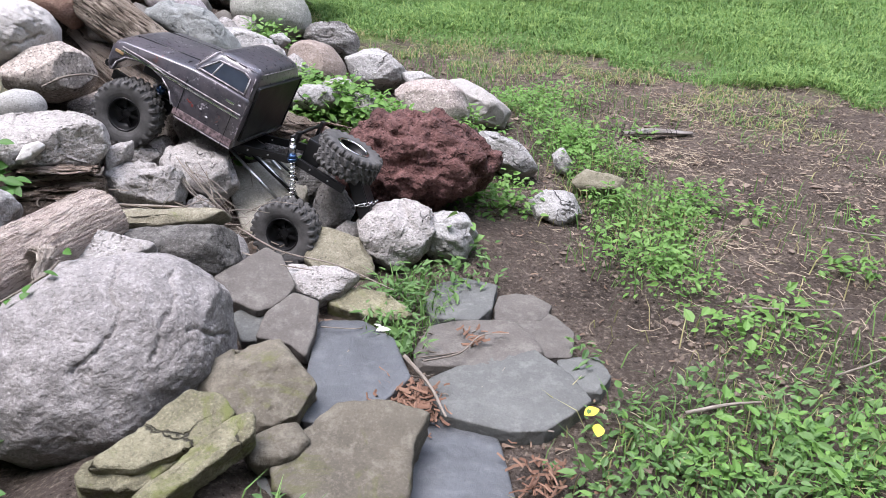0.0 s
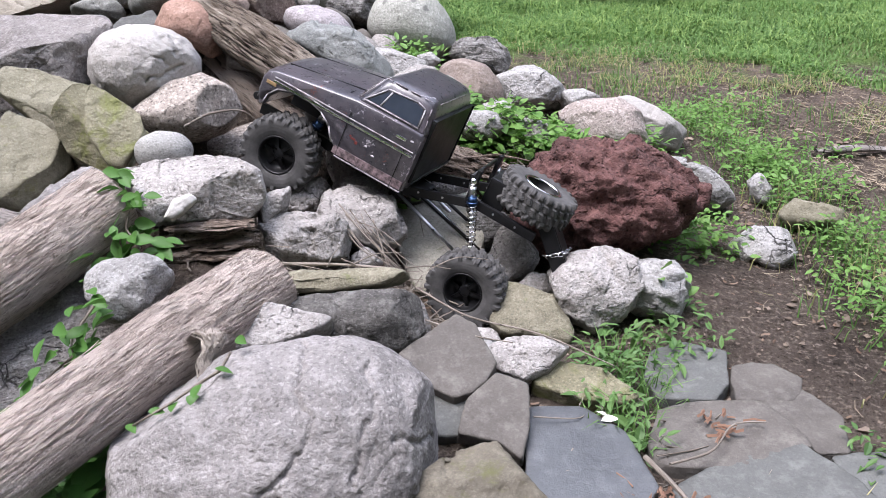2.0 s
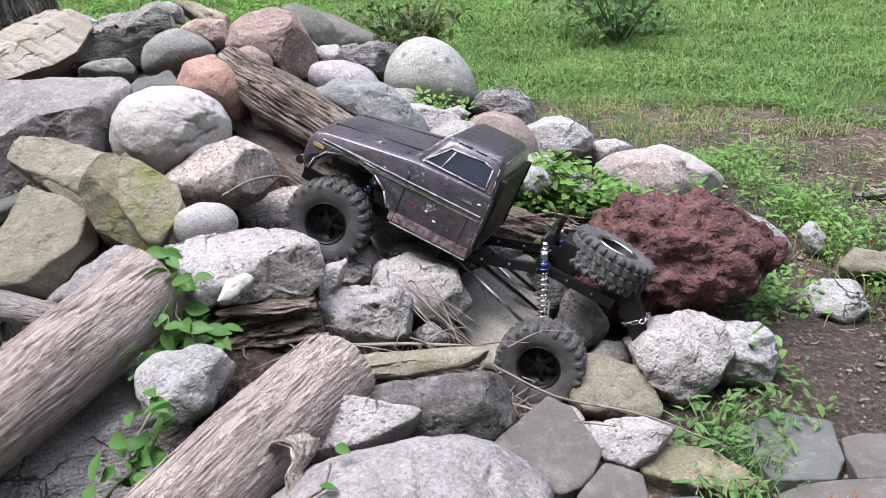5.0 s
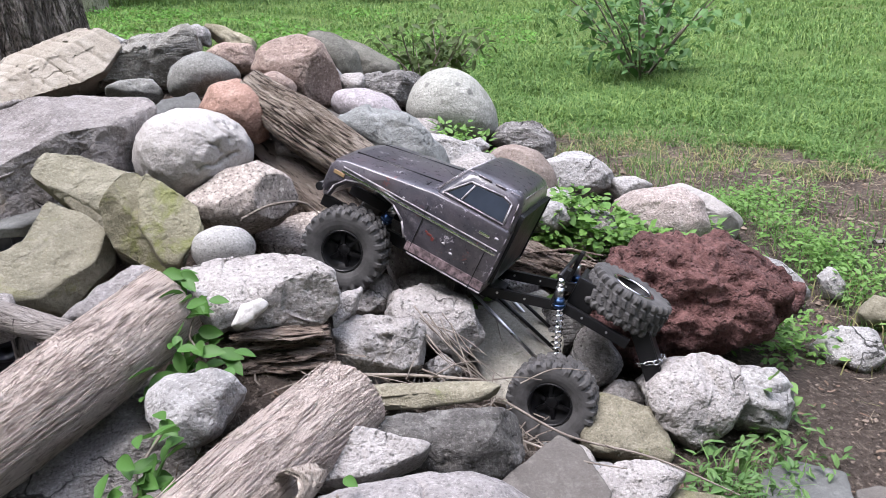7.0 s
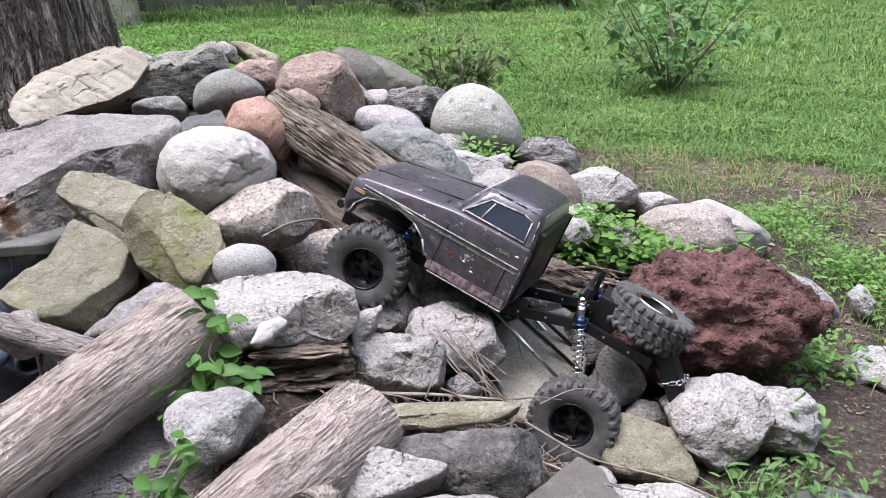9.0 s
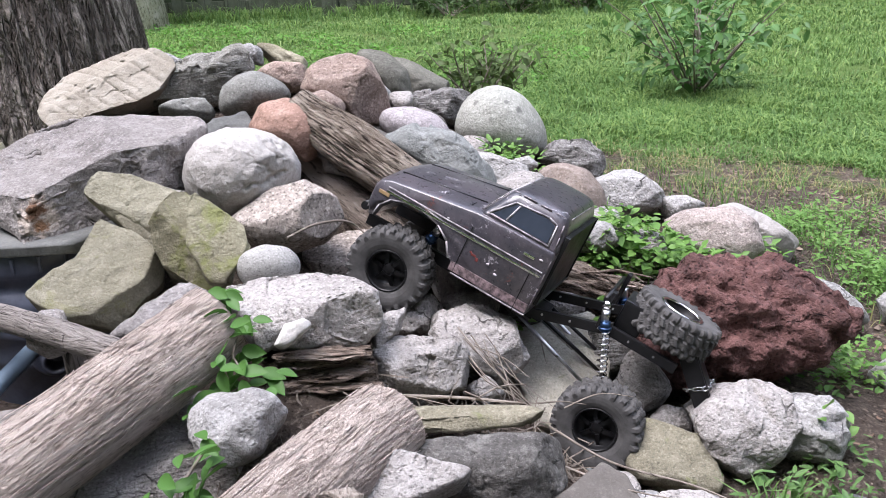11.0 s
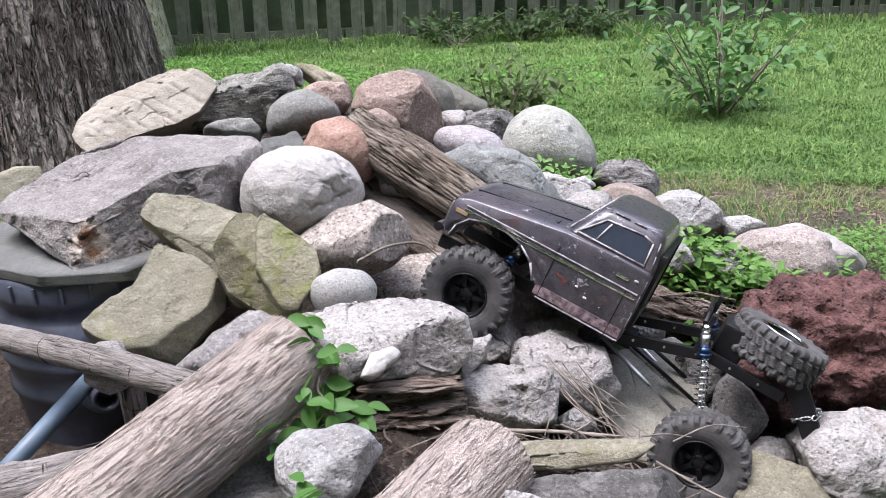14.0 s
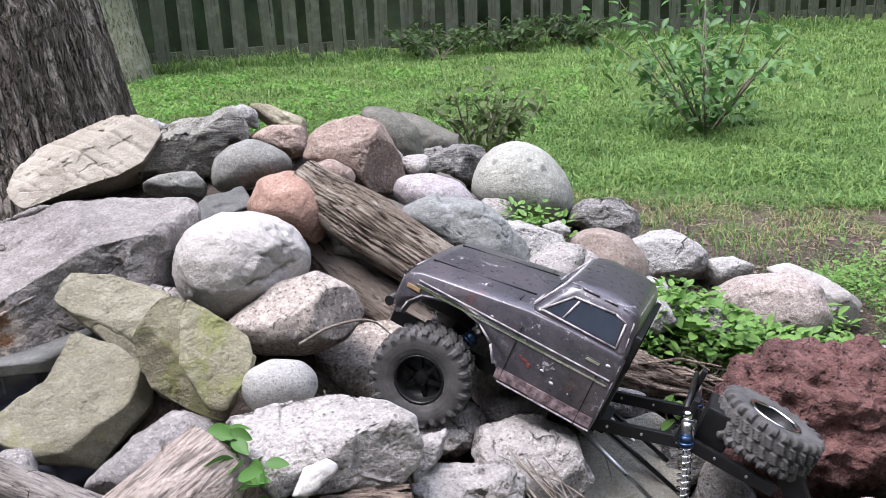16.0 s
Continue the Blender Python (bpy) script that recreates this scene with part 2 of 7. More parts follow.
def wood_material(name, base, dark, light, along=3.0, across=90.0, bump=1.0, rough=0.85, depth=0.01, cross=0.0, shag=0.0):
    """Wood or bark whose fibres run along the object's z axis."""
    m, nt, links, b = tree_of(name, rough, spec=0.25)
    co, rnd = coords(nt, links, (1, 1, along / across))
    fibre = fractal(nt, links, co, across, 5, 0.65, 0.6)
    co2, _ = coords(nt, links)
    blot = fractal(nt, links, co2, 12, 4, 0.6)
    c = mixed(nt, links, ramp(nt, links, fibre, 0.30, 0.54), dark, base)
    c = mixed(nt, links, ramp(nt, links, blot, 0.5, 0.72), c, light)
    c = mixed(nt, links, ramp(nt, links, fibre, 0.40, 0.32), c, [v * 0.3 for v in dark])
    if shag:
        co5, _ = coords(nt, links, (1, 1, 0.22))
        flake = fractal(nt, links, co5, shag, 5, 0.7, 1.2)
        c = mixed(nt, links, ramp(nt, links, flake, 0.455, 0.40), c, [v * 0.7 for v in dark])
        c = mixed(nt, links, ramp(nt, links, flake, 0.55, 0.66), c, light)
    relief = [(fibre, min(1, 0.9 * bump), depth), (fractal(nt, links, co2, 220, 3), min(1, 0.3 * bump), 0.002)]
    if shag:
        relief.insert(0, (flake, 1.0, 0.012))
    if cross:
        co3, _ = coords(nt, links, (0.15, 0.15, 1))
        gap = nt.new("ShaderNodeTexVoronoi")
        gap.feature = "DISTANCE_TO_EDGE"
        links.new(co3, gap.inputs["Vector"])
        gap.inputs["Scale"].default_value = cross
        part_of = ramp(nt, links, fractal(nt, links, co2, 30, 2), 0.48, 0.56)
        cut = nt.new("ShaderNodeMath")
        cut.operation = "MULTIPLY"
        links.new(ramp(nt, links, gap.outputs["Distance"], 0.04, 0.012), cut.inputs[0])
        links.new(part_of, cut.inputs[1])
        line = cut.outputs[0]
        c = mixed(nt, links, line, c, [v * 0.3 for v in dark])
    links.new(c, b.inputs["Base Color"])
    bumped(nt, links, b, relief)
    return m


M_BARK = wood_material("grey_brown_log_bark", (.575, .485, .43), (.42, .34, .292), (.66, .58, .525), 50, 600, 2.4, depth=.007, shag=190)
M_BEAM = wood_material("weathered_beam_wood", (.24, .195, .155), (.07, .052, .04), (.42, .365, .305), 24, 260, 2.4, depth=.008, shag=80)
M_LOGBROWN = wood_material("brown_log_wood", (.36, .30, .255), (.22, .18, .15), (.45, .39, .34), 40, 300, 1.6, shag=120)
M_ROT = wood_material("rotten_brown_wood", (.27, .21, .17), (.07, .05, .038), (.44, .37, .315), 22, 190, 2.6, shag=90)
M_STICK = wood_material("grey_dead_wood", (.29, .262, .242), (.075, .065, .058), (.43, .40, .375), 24, 300, 2.0, cross=42)


def furrowed_bark(name, ridge, crest, furrow_shade):
    """Old bark: upright ridges that split and join, and small cross breaks. The furrows' darker brown and their shade
    are put into the colour.
    """
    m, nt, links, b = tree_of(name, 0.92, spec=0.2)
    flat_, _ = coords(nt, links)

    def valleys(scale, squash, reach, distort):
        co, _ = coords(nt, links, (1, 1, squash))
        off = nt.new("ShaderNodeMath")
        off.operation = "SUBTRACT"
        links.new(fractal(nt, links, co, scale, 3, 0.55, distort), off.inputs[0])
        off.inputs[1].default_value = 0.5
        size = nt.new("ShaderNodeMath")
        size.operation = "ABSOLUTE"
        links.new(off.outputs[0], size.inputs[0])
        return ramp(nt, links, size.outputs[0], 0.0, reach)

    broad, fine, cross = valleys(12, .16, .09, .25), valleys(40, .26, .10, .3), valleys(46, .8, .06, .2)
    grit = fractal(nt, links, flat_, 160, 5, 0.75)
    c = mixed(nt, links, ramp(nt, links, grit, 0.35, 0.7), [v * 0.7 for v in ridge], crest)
    # shade of the sunk stripes, painted as darker colour
    c = mixed(nt, links, fine, furrow_shade, c)
    c = mixed(nt, links, broad, [v * 0.7 for v in furrow_shade], c)
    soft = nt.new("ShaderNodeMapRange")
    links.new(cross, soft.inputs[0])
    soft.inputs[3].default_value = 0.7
    c = mixed(nt, links, soft.outputs[0], furrow_shade, c)
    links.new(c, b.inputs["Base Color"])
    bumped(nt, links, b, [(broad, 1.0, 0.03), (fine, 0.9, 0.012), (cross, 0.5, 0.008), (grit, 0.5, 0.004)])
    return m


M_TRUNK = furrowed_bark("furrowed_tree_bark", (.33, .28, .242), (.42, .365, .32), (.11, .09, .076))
M_TRUNKPALE = wood_material("pale_tree_bark", (.24, .245, .165), (.12, .13, .075), (.34, .335, .27), 30, 60, 1.8, shag=40)
M_FENCE = wood_material("weathered_fence_wood", (.108, .118, .082), (.058, .064, .044), (.155, .165, .122), 2, 60, .8)
M_KNOT = wood_material("pale_broken_wood", (.46, .40, .35), (.22, .18, .15), (.60, .545, .49), 20, 300, 1.5)
M_TWIG = wood_material("dry_twig", (.21, .18, .152), (.10, .082, .068), (.32, .28, .24), 10, 200, .6)


def leaf_material(name, a, b2, rough=0.5, gloss=0.4, trans=0.35):
    m, nt, links, b = tree_of(name, rough, spec=gloss)
    geo = nt.new("ShaderNodeNewGeometry")
    tc = nt.new("ShaderNodeTexCoord")
    c = mixed(nt, links, geo.outputs["Random Per Island"], a, b2)
    n = fractal(nt, links, tc.outputs["Object"], 3.0, 3)
    c = mixed(nt, links, ramp(nt, links, n, 0.35, 0.7), c, [0.6 * (p + q) for p, q in zip(a, b2)], "MIX")
    links.new(c, b.inputs["Base Color"])
    t = nt.new("ShaderNodeBsdfTranslucent")
    links.new(c, t.inputs["Color"])
    mix = nt.new("ShaderNodeMixShader")
    mix.inputs[0].default_value = trans
    links.new(b.outputs[0], mix.inputs[1])
    links.new(t.outputs[0], mix.inputs[2])
    links.new(mix.outputs[0], nt["Material Output"].inputs[0])
    return m


M_GRASS = leaf_material("lawn_grass", (.042, .105, .028), (.185, .315, .09), .55, .3)
M_GRASSLIGHT = leaf_material("light_lawn_grass", (.09, .19, .042), (.33, .45, .15), .5, .35)
M_CLOVER = leaf_material("clover_leaves", (.07, .20, .03), (.17, .36, .07), .55, .3)
M_DRYGRASS = leaf_material("dry_grass", (.22, .24, .09), (.38, .33, .18), .6, .3)
M_WEED = leaf_material("weed_leaves", (.075, .18, .036), (.18, .315, .08), .5, .35)
M_WEED_DARK = leaf_material("dark_weed_leaves", (.052, .125, .036), (.145, .25, .078), .5, .35)
M_VINE = leaf_material("vine_leaves", (.032, .10, .022), (.095, .205, .045), .5, .3, .3)
M_SHRUB = leaf_material("shrub_leaves", (.045, .115, .033), (.125, .255, .075), .5, .4)
M_UNDER = leaf_material("undergrowth_leaves", (.03, .062, .02), (.08, .135, .045), .6, .3)
M_WILT = leaf_material("wilted_leaves", (.048, .078, .026), (.125, .175, .062), .6, .3)
M_YELLOW = leaf_material("yellow_leaf", (.75, .62, .06), (.8, .7, .1), .5, .3)
M_STRAW = leaf_material("straw_litter", (.46, .40, .30), (.22, .165, .12), .8, .2, .1)
M_CHIPS = leaf_material("wood_chip_litter", (.10, .066, .048), (.25, .18, .135), .85, .2, .0)
M_REDBARK = leaf_material("red_brown_bark_bits", (.12, .062, .042), (.25, .155, .11), .85, .2, .0)
M_CRUMB = leaf_material("soil_crumbs", (.075, .058, .047), (.28, .225, .182), .95, .1, .0)


def plain(name, colour, rough=0.5, metal=0.0, spec=0.5, mottled=0.25, scale=40, bump=0.15):
    m, nt, links, b = tree_of(name, rough, metal, spec)
    co, _ = coords(nt, links)
    n = fractal(nt, links, co, scale, 5, 0.65)
    c = mixed(nt, links, ramp(nt, links, n, 0.35, 0.7), [v * (1 - mottled) for v in colour], [min(1, v * (1 + mottled)) for v in colour])
    links.new(c, b.inputs["Base Color"])
    r = nt.new("ShaderNodeMapRange")
    links.new(n, r.inputs[0])
    r.inputs[3].default_value, r.inputs[4].default_value = max(0.05, rough - 0.15), min(1, rough + 0.15)
    links.new(r.outputs[0], b.inputs["Roughness"])
    if bump:
        bumped(nt, links, b, [(fractal(nt, links, co, scale * 6, 3), bump, 0.002)])
    return m


def soil_material():
    """Dark soil with crumbs and bits, and the green brown thatch of the lawn where the turf grows."""
    m, nt, links, b = tree_of("soil_and_turf", 0.95, spec=0.2)
    tc = nt.new("ShaderNodeTexCoord")
    co = tc.outputs["Object"]
    a = ramp(nt, links, fractal(nt, links, co, 5, 6, 0.7), 0.35, 0.7)
    f = fractal(nt, links, co, 120, 5, 0.75)
    soil = mixed(nt, links, a, (.07, .054, .044), (.20, .158, .13))
    soil = mixed(nt, links, ramp(nt, links, f, 0.52, 0.68), soil, (.33, .27, .222))
    soil = mixed(nt, links, ramp(nt, links, f, 0.42, 0.34), soil, (.02, .014, .010))
    turf = mixed(nt, links, ramp(nt, links, f, 0.35, 0.65), (.065, .125, .03), (.17, .27, .072))
    turf = mixed(nt, links, ramp(nt, links, fractal(nt, links, co, 1.3, 5, 0.7), 0.42, 0.66), turf, (.13, .16, .055))
    at = nt.new("ShaderNodeAttribute")
    at.attribute_name = "turf"
    links.new(mixed(nt, links, at.outputs["Fac"], soil, turf), b.inputs["Base Color"])
    bumped(nt, links, b, [(fractal(nt, links, co, 60, 6, 0.7), 0.8, 0.02), (f, 0.6, 0.006)])
    return m


M_SOIL = soil_material()
M_RUBBER = plain("tyre_rubber", (.074, .072, .071), .8, mottled=.35, scale=60, spec=.35)
M_BLACK = plain("black_plastic", (.010, .010, .011), .38, spec=.35)
M_BARREL = plain("black_blue_barrel_plastic", (.075, .084, .115), .4, mottled=.5, scale=14)
M_PIPE = plain("faded_blue_pipe", (.12, .17, .225), .5, mottled=.2, scale=20)
M_STEEL = plain("bare_steel", (.55, .55, .56), .3, 1.0)
M_CHROME = plain("chrome", (.75, .75, .76), .15, 1.0, mottled=.05)
M_BLUEMETAL = plain("blue_anodised_metal", (.04, .075, .15), .3, .9)
M_GLASSDARK = plain("dark_window_plastic", (.040, .050, .070), .12, 0, .9, .2, 20, 0)
M_RUST = plain("rusty_wood_end", (.30, .14, .07), .8)
M_ORANGE = plain("faded_orange_marker", (.36, .25, .13), .4)
M_SEALANT = plain("pale_leaf_scrap", (.75, .74, .68), .6)


M_BLOCKER = plain("light_blocker_foliage", (.025, .042, .016), .9, mottled=.5, scale=4, bump=.6)


def paint_material():
    """Worn glossy black paint with a rust red undercoat, scuffs and small chips."""
    m, nt, links, b = tree_of("worn_black_paint", 0.3, spec=0.5)
    co, _ = coords(nt, links)
    big = fractal(nt, links, co, 12, 5, 0.7, 0.5)
    fine = fractal(nt, links, co, 110, 6, 0.75)
    c = mixed(nt, links, ramp(nt, links, big, 0.42, 0.66), (.042, .040, .050), (.088, .076, .088))
    c = mixed(nt, links, ramp(nt, links, fine, 0.56, 0.70), c, (.13, .115, .128))
    scuff = fractal(nt, links, co, 46, 6, 0.8, 0.4)
    c = mixed(nt, links, ramp(nt, links, scuff, 0.605, 0.635), c, (.42, .39, .43))
    c = mixed(nt, links, ramp(nt, links, scuff, 0.37, 0.33), c, (.17, .055, .045))
    links.new(c, b.inputs["Base Color"])
    r = nt.new("ShaderNodeMapRange")
    links.new(fine, r.inputs[0])
    r.inputs[3].default_value, r.inputs[4].default_value = 0.15, 0.45
    links.new(r.outputs[0], b.inputs["Roughness"])
    b.inputs["Coat Weight"].default_value, b.inputs["Coat Roughness"].default_value = 0.6, 0.3
    bumped(nt, links, b, [(big, 0.25, 0.006)])
    return m


M_PAINT = paint_material()
M_WORN = plain("rubbed_bare_edge", (.21, .185, .20), .45, mottled=.7, scale=200)
M_SCUFF = plain("scraped_grey_edge", (.36, .34, .36), .5, mottled=.5, scale=120)


# ---- making meshes ----
def mesh_from(name, verts, faces, smooth=True):
    me = bpy.data.meshes.new(name)
    me.from_pydata([tuple(v) for v in verts], [], faces)
    if smooth:
        me.polygons.foreach_set("use_smooth", [True] * len(me.polygons))
    me.update()
    return me


def part(name, data, material, parent=None, label="", m=None):
    """One mesh object, from a bmesh or a mesh, under a thing or a part."""
    if isinstance(data, bmesh.types.BMesh):
        me = bpy.data.meshes.new(name)
        data.to_mesh(me)
        data.free()
    else:
        me = data
    if material and not me.materials:
        me.materials.append(material)
    ob = new(name, me)
    if parent:
        ob.parent = parent
    if m is not None:
        ob.matrix_basis = m
    return tagged(ob, label)


def thing(name, label, category, m=None, group=""):
    ob = new(name)
    ob.empty_display_size = 0.05
    if m is not None:
        ob.matrix_basis = m
    return tagged(ob, label, category, group)


SPHERES = {}


def unit_sphere(level):
    if level not in SPHERES:
        bm = bmesh.new()
        bmesh.ops.create_icosphere(bm, subdivisions=level, radius=1)
        SPHERES[level] = (np.array([v.co[:] for v in bm.verts]), [[v.index for v in f.verts] for f in bm.faces])
        bm.free()
    return SPHERES[level]


def outline_radius(outline, theta, soft):
    """The distance from the middle to a star-shaped outline of (degrees, cm) corners, with its corners softened."""
    a = np.radians([p[0] for p in outline])
    r = np.array([p[1] for p in outline]) / 100
    px, py = np.cos(a) * r, np.sin(a) * r
    qx, qy = np.roll(px, -1), np.roll(py, -1)
    grid = np.radians(np.arange(0, 360, 3))
    out = np.zeros(len(grid))
    for i, g in enumerate(grid):
        c, s = math.cos(g), math.sin(g)
        ex, ey = qx - px, qy - py
        den = c * ey - s * ex
        den = np.where(np.abs(den) < 1e-9, 1e-9, den)
        k = (px * ey - py * ex) / den
        u = (px * s - py * c) / den
        ok = (u > -0.01) & (u < 1.01) & (k > 0)
        out[i] = k[ok].max() if ok.any() else r.mean()
    w = np.exp(-0.5 * (np.arange(-6, 7) / soft) ** 2)
    w /= w.sum()
    pad = np.concatenate([out[-6:], out, out[:6]])
    out = np.convolve(pad, w, "valid")
    return np.interp(theta % (2 * math.pi), np.append(grid, 2 * math.pi), np.append(out, out[0]))


def lumps(points, scale, octaves=4, shift=0.0):
    """Fractal noise, about -1 to 1, at each point."""
    return np.array([noise.fractal(Vector((p[0] * scale + shift, p[1] * scale - shift, p[2] * scale + 2 * shift)), 0.9, 2.0, octaves) for p in points])


def outward(q, faces):
    """The direction out of a closed mesh at each of its points."""
    f = np.array(faces)
    n = np.cross(q[f[:, 1]] - q[f[:, 0]], q[f[:, 2]] - q[f[:, 0]])
    out = np.zeros_like(q)
    for i in range(3):
        np.add.at(out, f[:, i], n)
    return out / (np.linalg.norm(out, axis=1)[:, None] + 1e-12)


def broken_faces(q, faces, count, strength, limit, tilt, rng):
    """Breaks a round stone into many flat, slightly tilted faces that meet in edges and small steps."""
    n = outward(q, faces)
    pick = rng.choice(len(q), min(count, len(q) // 6), replace=False)
    at = q[pick]
    lean = n[pick] + rng.normal(0, tilt, (len(pick), 3))
    lean /= np.linalg.norm(lean, axis=1)[:, None]
    near = np.concatenate([np.argmin((block ** 2).sum(1)[:, None] - 2 * block @ at.T + (at ** 2).sum(1)[None], axis=1) for block in np.array_split(q, max(1, len(q) // 4000))])
    gap = ((at[near] - q) * lean[near]).sum(1) / np.maximum((n * lean[near]).sum(1), 0.35)
    return q + n * (np.clip(gap, -limit, 0.3 * limit) * strength)[:, None]


STONES = []


def stone(name, label, material, centre, azimuth, elevation, outline, half, round_, chips, rough, seed, level, cuts=(), grow=1.05, crisp=False, planes=(), ribs=None, cracks=()):
    """A stone: an outline in the plane that faces (azimuth, elevation), swelling to a half thickness in cm. round_: 1 an egg, 0.3 a slab with
    square edges. chips: how many facets are broken off. rough: how uneven it is. cuts: flat faces, as an upright direction and how far out they lie. planes: flat faces on the side it shows, as the way they lean, how much
    (degrees) and how far out (cm). crisp: keeps its corners and flat faces. ribs: raised layers across the side it shows, as the
    way they follow one another (degrees), how far apart and how high (cm). cracks: open cracks in that side, each as points in its plane (cm)."""
    rng = np.random.RandomState(seed)
    crisp = crisp or name == "flagstone"
    d, faces = unit_sphere(level)
    half = half / 100
    az, el = radians(azimuth), radians(elevation)
    nz = Vector((math.sin(az) * math.cos(el), -math.cos(az) * math.cos(el), math.sin(el)))
    ex = Vector((math.cos(az), math.sin(az), 0))
    ey = nz.cross(ex)
    m = Matrix((ex, ey, nz)).transposed().to_4x4()
    m.translation = centre
    p = 2.0 / max(round_ * (1.0 if chips < 4 else 0.8), 0.2) if round_ > 0.45 else 14.0
    rho = np.hypot(d[:, 0], d[:, 1])
    k = 1.0 / (rho ** p + np.abs(d[:, 2]) ** p) ** (1 / p)
    q = d * k[:, None]
    theta = np.arctan2(d[:, 1], d[:, 0])
    grow += 0.008 * min(chips, 10)
    rad = outline_radius(outline, theta, 4.0 if round_ > 0.8 and chips < 3 else 0.4 + 1.6 * round_ ** 2 * (1.0 if chips < 4 else 0.5)) * grow
    q[:, 0] *= rad
    q[:, 1] *= rad
    q[:, 2] *= half
    size = float(np.mean([o[1] for o in outline])) / 100
    turn = np.array(m.to_3x3())
    for nx, ny, nup, far in cuts:
        n = turn.T @ (np.array((nx, ny, nup)) / math.sqrt(nx * nx + ny * ny + nup * nup))
        s = q @ n
        q -= np.outer(np.maximum(s - s.max() * far, 0), n)
    for way, tilt, far in planes:
        a, b = radians(way), radians(tilt)
        n = np.array((math.sin(b) * math.cos(a), math.sin(b) * math.sin(a), math.cos(b)))
        q -= np.outer(np.maximum(q @ n - far / 100, 0), n)
    for i in range(chips // 2 if crisp else chips * 2):
        n = rng.normal(size=3) * (1, 1, 1.6 * size / (size + half))
        n /= np.linalg.norm(n)
        s = q @ n
        top = s.max() * (rng.uniform(0.92, 0.97) if crisp else rng.uniform(0.76, 0.9) if i < chips // 2 else rng.uniform(0.84, 0.95))
        q -= np.outer(np.maximum(s - top, 0) * 0.97, n)
    small = min(size, 2.5 * half)
    if chips > 2:
        bite = min(1.0, 0.35 + chips / 14.0)
        if not crisp:
            q = broken_faces(q, faces, 7 + chips, (0.9 if round_ > 0.43 else 0.6) * bite, 0.16 * small, 0.16, rng)
        q = broken_faces(q, faces, 36 + 5 * chips, (0.8 if round_ > 0.43 else 0.45) * bite, (0.028 if crisp else 0.035) * small, 0.22, rng)
        q = broken_faces(q, faces, 420, 0.7 * bite, 0.007 * small, 0.22, rng)
    if rough > 3:
        q = q + outward(q, faces) * ((np.minimum(1, np.abs(lumps(q, 1.5 / size, 2, seed)) / 0.3) ** 0.7 - 0.8) * 0.06 * size)[:, None]
    n3 = outward(q, faces)
    sharp = 1 if chips > 2 else 0
    broad, fine = lumps(q, 0.9 / size, 3, seed * 1.7), lumps(q, 3.4 / size, 5, seed * 0.7)
    grit = lumps(q, 75.0, 3, seed * 0.3)
    crack = np.maximum(0, 0.035 - np.abs(lumps(q, 1.5 / size, 3, seed * 2.3))) * (1.3 if chips > 3 else 0.5) * sharp * (lumps(q, 1.1 / size, 2, seed * 4.1) > 0.12)
    q = q + n3 * ((broad * 0.04 * (1 - 0.6 * sharp) * rough + fine * (0.034 - 0.025 * sharp) * rough - crack) * small + grit * 0.0016 * rough * (1 - 0.4 * sharp))[:, None]
    if ribs:
        a = radians(ribs[0])
        step = (q[:, 0] * math.cos(a) + q[:, 1] * math.sin(a)) * 100 / ribs[1] + 0.55 * lumps(q, 7.0, 3, seed + 0.4)
        q = q + n3 * ((1 - np.abs(np.sin(math.pi * step)) ** 0.5) * (0.55 + 0.45 * np.sin(step * 2.3 + 1)) * -ribs[2] / 100 * (n3[:, 2] > 0.2))[:, None]
    wander = np.stack([lumps(q, 45.0, 3, seed + 2.0), lumps(q, 45.0, 3, seed + 5.0)], 1) * 0.006 if cracks else 0
    for line in cracks:
        far = np.full(len(q), 1.0)
        for (x0, y0), (x1, y1) in zip(line, line[1:]):
            v, w = np.array((x1 - x0, y1 - y0)) / 100, q[:, :2] + wander - np.array((x0, y0)) / 100
            t = np.clip(w @ v / (v @ v), 0, 1)
            far = np.minimum(far, np.hypot(*(w - t[:, None] * v).T))
        q = q - n3 * (np.exp(-(far / 0.0017) ** 2) * 0.0055 * (q[:, 2] > 0))[:, None]
    ob = part(name, mesh_from(name, q, faces), material, None, label, m)
    tagged(ob, "", name, "stones of the rock pile")
    z = q @ np.array([ex.z, ey.z, nz.z])
    STONES.append((centre[0], centre[1], centre[2] + z.min(), centre[2] + z.max(), size))
    return ob


